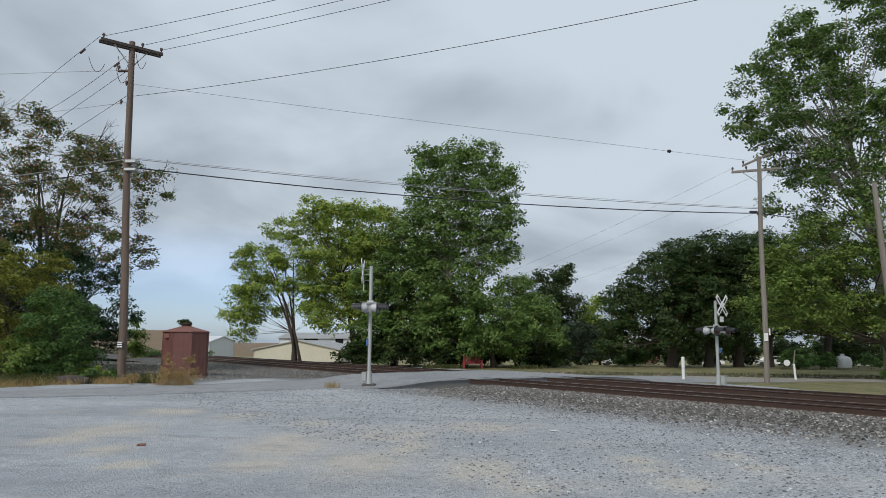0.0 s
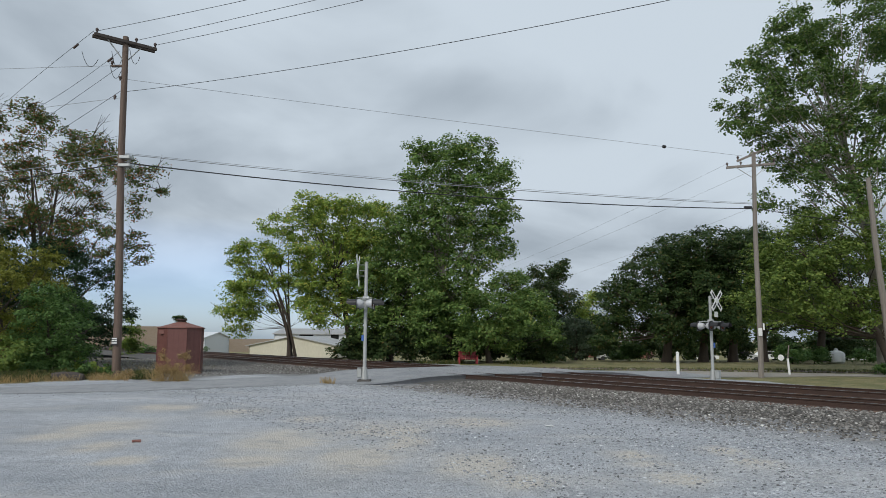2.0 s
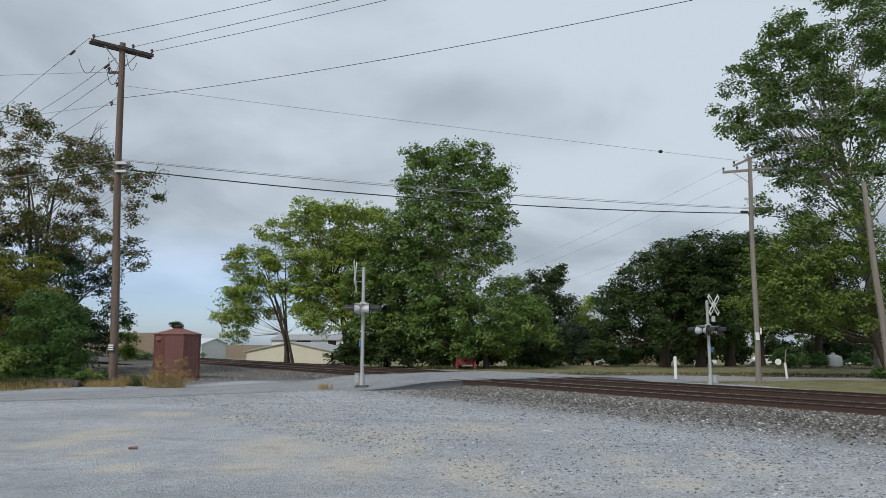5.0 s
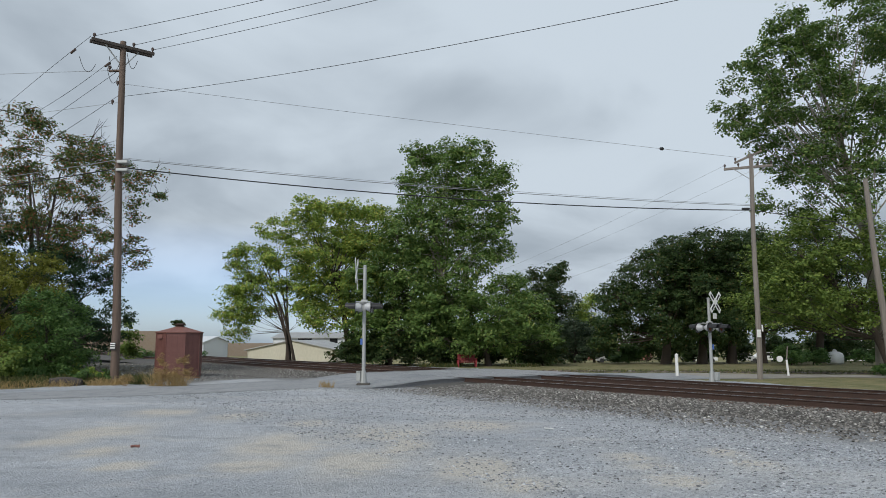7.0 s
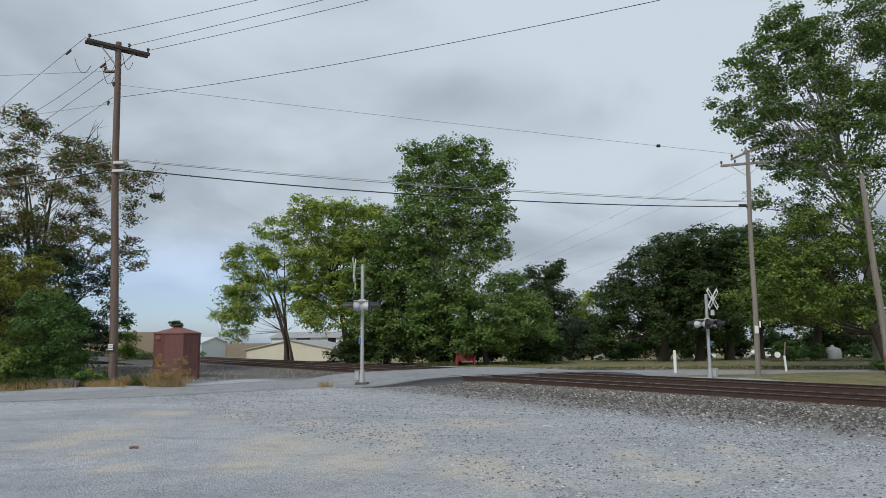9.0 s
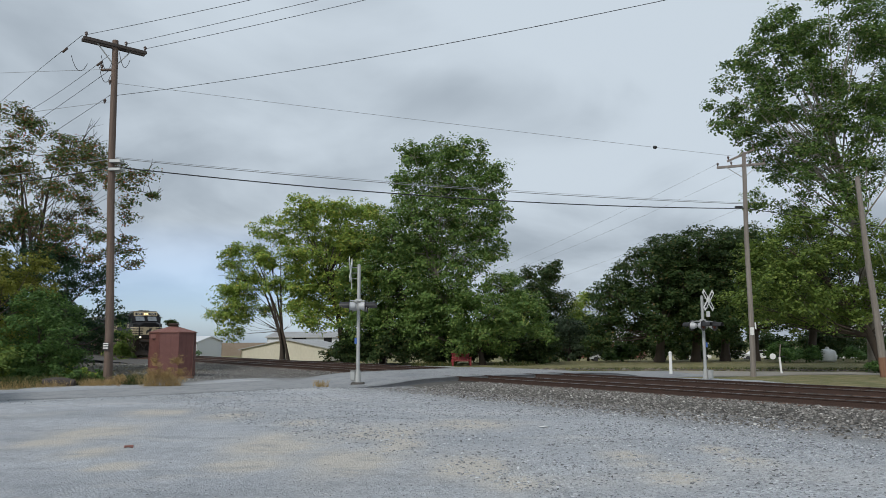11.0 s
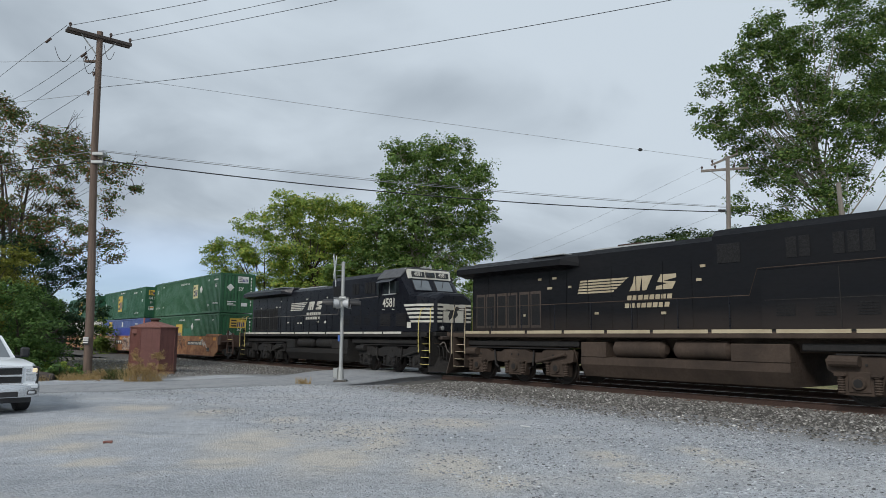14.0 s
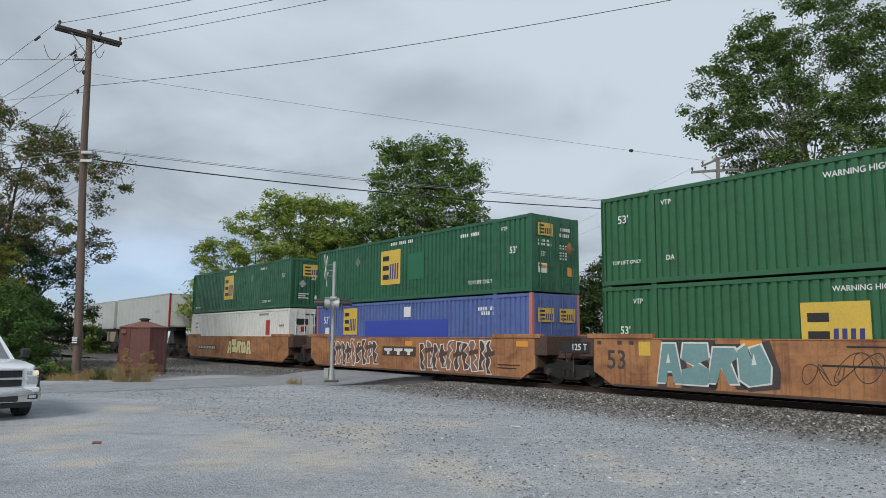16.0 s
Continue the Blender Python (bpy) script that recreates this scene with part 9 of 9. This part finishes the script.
    for z0, z1 in ((1.085, 1.12), (0.885, 0.935), (0.70, 0.74)):
        part("chrome_bar", Shape().box(fx - 0.04, fx + 0.03, -0.64, 0.64, z0, z1, 0.01), M["chrome"], p)
    for z in (0.79, 0.83, 0.97, 1.01, 1.05):
        part("grille_slat", Shape().box(fx - 0.03, fx + 0.01, -0.6, 0.6, z, z + 0.012), M["plastic"], p)
    part("badge", Shape().prism([(-0.16, 0.88), (-0.05, 0.88), (-0.05, 0.85), (0.05, 0.85), (0.05, 0.88), (0.16, 0.88), (0.13, 0.945), (0.05, 0.945), (0.05, 0.97), (-0.05, 0.97), (-0.05, 0.945), (-0.13, 0.945)], "x", fx + 0.03, fx + 0.045), M["gold"], p, "small gold badge")
    for side in (-1, 1):
        y0, y1 = sorted((side * 0.70, side * 0.93))
        part("headlamp", Shape().box(fx - 0.16, fx - 0.01, *sorted((side * 0.82, side * 0.93)), 0.97, 1.08, 0.02), M["lamp"], p, "lit amber headlamp")
        part("headlamp", Shape().box(fx - 0.16, fx - 0.01, *sorted((side * 0.69, side * 0.815)), 0.97, 1.08, 0.02), M["chrome"], p)
        part("lamp_trim", Shape().box(fx - 0.15, fx - 0.004, y0, y1, 0.925, 0.955, 0.005), M["chrome"], p)
        part("headlamp", Shape().box(fx - 0.16, fx - 0.01, y0, y1, 0.76, 0.91, 0.02), M["chrome"], p)
        part("lamp_surround", Shape().box(fx - 0.2, fx - 0.03, *sorted((side * 0.63, side * 0.97)), 0.70, 1.12, 0.02), M["plastic"], p)
        part("fog_lamp", Shape().box(fx + 0.02, fx + 0.075, *sorted((side * 0.72, side * 0.92)), 0.46, 0.56, 0.015), M["plastic"], p)
        part("fog_lens", Shape().box(fx + 0.07, fx + 0.085, *sorted((side * 0.75, side * 0.88)), 0.48, 0.54, 0.008), M["chrome"], p)
    part("bumper", loft([[(fx - 0.15, y, 0.40), (fx + 0.06 - b, y, 0.40), (fx + 0.09 - b, y, 0.52), (fx + 0.05 - b, y, 0.70), (fx - 0.15, y, 0.70)] for y, b in ((-1.0, 0.12), (-0.8, 0.02), (0, -0.02), (0.8, 0.02), (1.0, 0.12))]), M["chrome"], p, "chrome front bumper", None, True)
    part("bumper_top", Shape().box(fx - 0.1, fx + 0.04, -0.95, 0.95, 0.60, 0.71, 0.02), M["truck_paint"], p)
    part("lower_intake", Shape().box(fx - 0.05, fx + 0.10, -0.55, 0.55, 0.42, 0.54, 0.01), M["plastic"], p)
    part("air_dam", Shape().box(fx - 0.2, fx - 0.05, -0.85, 0.85, 0.27, 0.41, 0.01), M["plastic"], p)
    part("number_plate", Shape().box(fx + 0.1, fx + 0.11, -0.15, 0.15, 0.44, 0.52), M["galv"], p)
    part("chassis", Shape().box(-2.7, 2.4, -0.6, 0.6, 0.35, 0.6, 0.02), M["plastic"], p)
    part("rear_bumper", Shape().box(-3.0, -2.88, -0.95, 0.95, 0.5, 0.7, 0.02), M["chrome"], p)
    for x in (FRONT_AXLE, FRONT_AXLE - 3.65):
        for side in (-1, 1):
            w = part("wheel", Shape().lathe([(0.24, -0.125), (0.36, -0.13), (0.39, -0.10), (0.395, 0.0), (0.39, 0.10), (0.36, 0.13), (0.24, 0.125)], 26), M["tyre"], p, "black tyre on a bright wheel", pose(x, side * TRACK, 0.395) @ pose(0, 0, 0, 90, 0, 0), True)
            part("rim", Shape().lathe([(0.23, -0.1), (0.24, 0.0), (0.23, 0.1)], 20), M["chrome"], w)
            for k in range(5):
                a = 2 * math.pi * k / 5
                part("spoke", Shape().box(0.03, 0.23, -0.035, 0.035, 0.1 * -side - 0.02, 0.1 * -side + 0.02, 0, Matrix.Rotation(a, 4, "Z")), M["chrome"], w)
            WHEELS.append((w, x, side * TRACK))
    return p


PICKUP = pickup()
PICKUP.scale = (0.96, 0.96, 0.895)


# ---- what moves ----
SPEED = 25.7   # of the train, metres a second


def pickup_path():
    """Seconds, the front left tyre's footing and the heading, smoothed to tenths of a second."""
    keys = [(0, -72, 4.5, 19), (4, -50, 12.2, 19), (7, -34, 17.2, 17), (9, -23.0, 20.6, 8), (10.2, -16.6, 20.9, -18), (11.0, -13.6, 19.6, -40), (11.3, -13.25, 19.32, -43), (11.6, -12.60, 18.80, -43.5),
            (12.2, -11.48, 17.90, -44), (12.5, -11.07, 17.59, -44), (13.0, -10.44, 17.06, -44.5), (13.5, -9.96, 16.50, -45), (14.0, -9.52, 16.02, -45.5), (14.5, -9.17, 15.62, -46), (15.0, -8.96, 15.40, -46), (15.5, -8.81, 15.22, -46), (16.0, -8.70, 15.08, -46)]
    k = np.array(keys)
    ts = np.round(np.arange(0, 16.01, 0.1), 1)
    slope = np.gradient(k[:, 1:], k[:, 0], axis=0)
    rows = []
    for t in ts:
        i = min(np.searchsorted(k[:, 0], t, side="right") - 1, len(k) - 2)
        h = k[i + 1, 0] - k[i, 0]
        u = (t - k[i, 0]) / h
        v = (2 * u**3 - 3 * u**2 + 1) * k[i, 1:] + (u**3 - 2 * u**2 + u) * h * slope[i] + (3 * u**2 - 2 * u**3) * k[i + 1, 1:] + (u**3 - u**2) * h * slope[i + 1]
        rows.append((float(t), *map(float, v)))
    return rows


def motions():
    turn = math.degrees(math.atan2(ALONG.y, ALONG.x))
    times = [0.5 * i for i in range(32)] + [15.8, 15.9, 16.0]
    for ob, s, z in TRAIN:
        walk(ob, [(t, pose(*line(s + SPEED * (t - 16.0), 0, z), 0, 0, turn)) for t in times])
    path = pickup_path()
    rows, way, last = [], [], None
    gone = 0.0
    for t, x, y, a in path:
        c, s = math.cos(radians(a)), math.sin(radians(a))
        ox, oy = x - (FRONT_AXLE * c - TRACK * s), y - (FRONT_AXLE * s + TRACK * c)
        rows.append((t, pose(ox, oy, -0.125, 0, 0, a)))
        if last:
            gone += math.hypot(x - last[0], y - last[1])
        last = (x, y)
        way.append((t, gone))
    walk(PICKUP, rows)
    for w, x, y in WHEELS:
        walk(w, [(t, pose(x, y, 0.395) @ pose(0, 0, 0, 0, math.degrees(g / 0.395) % 360, 0) @ pose(0, 0, 0, 90, 0, 0)) for t, g in way])


motions()
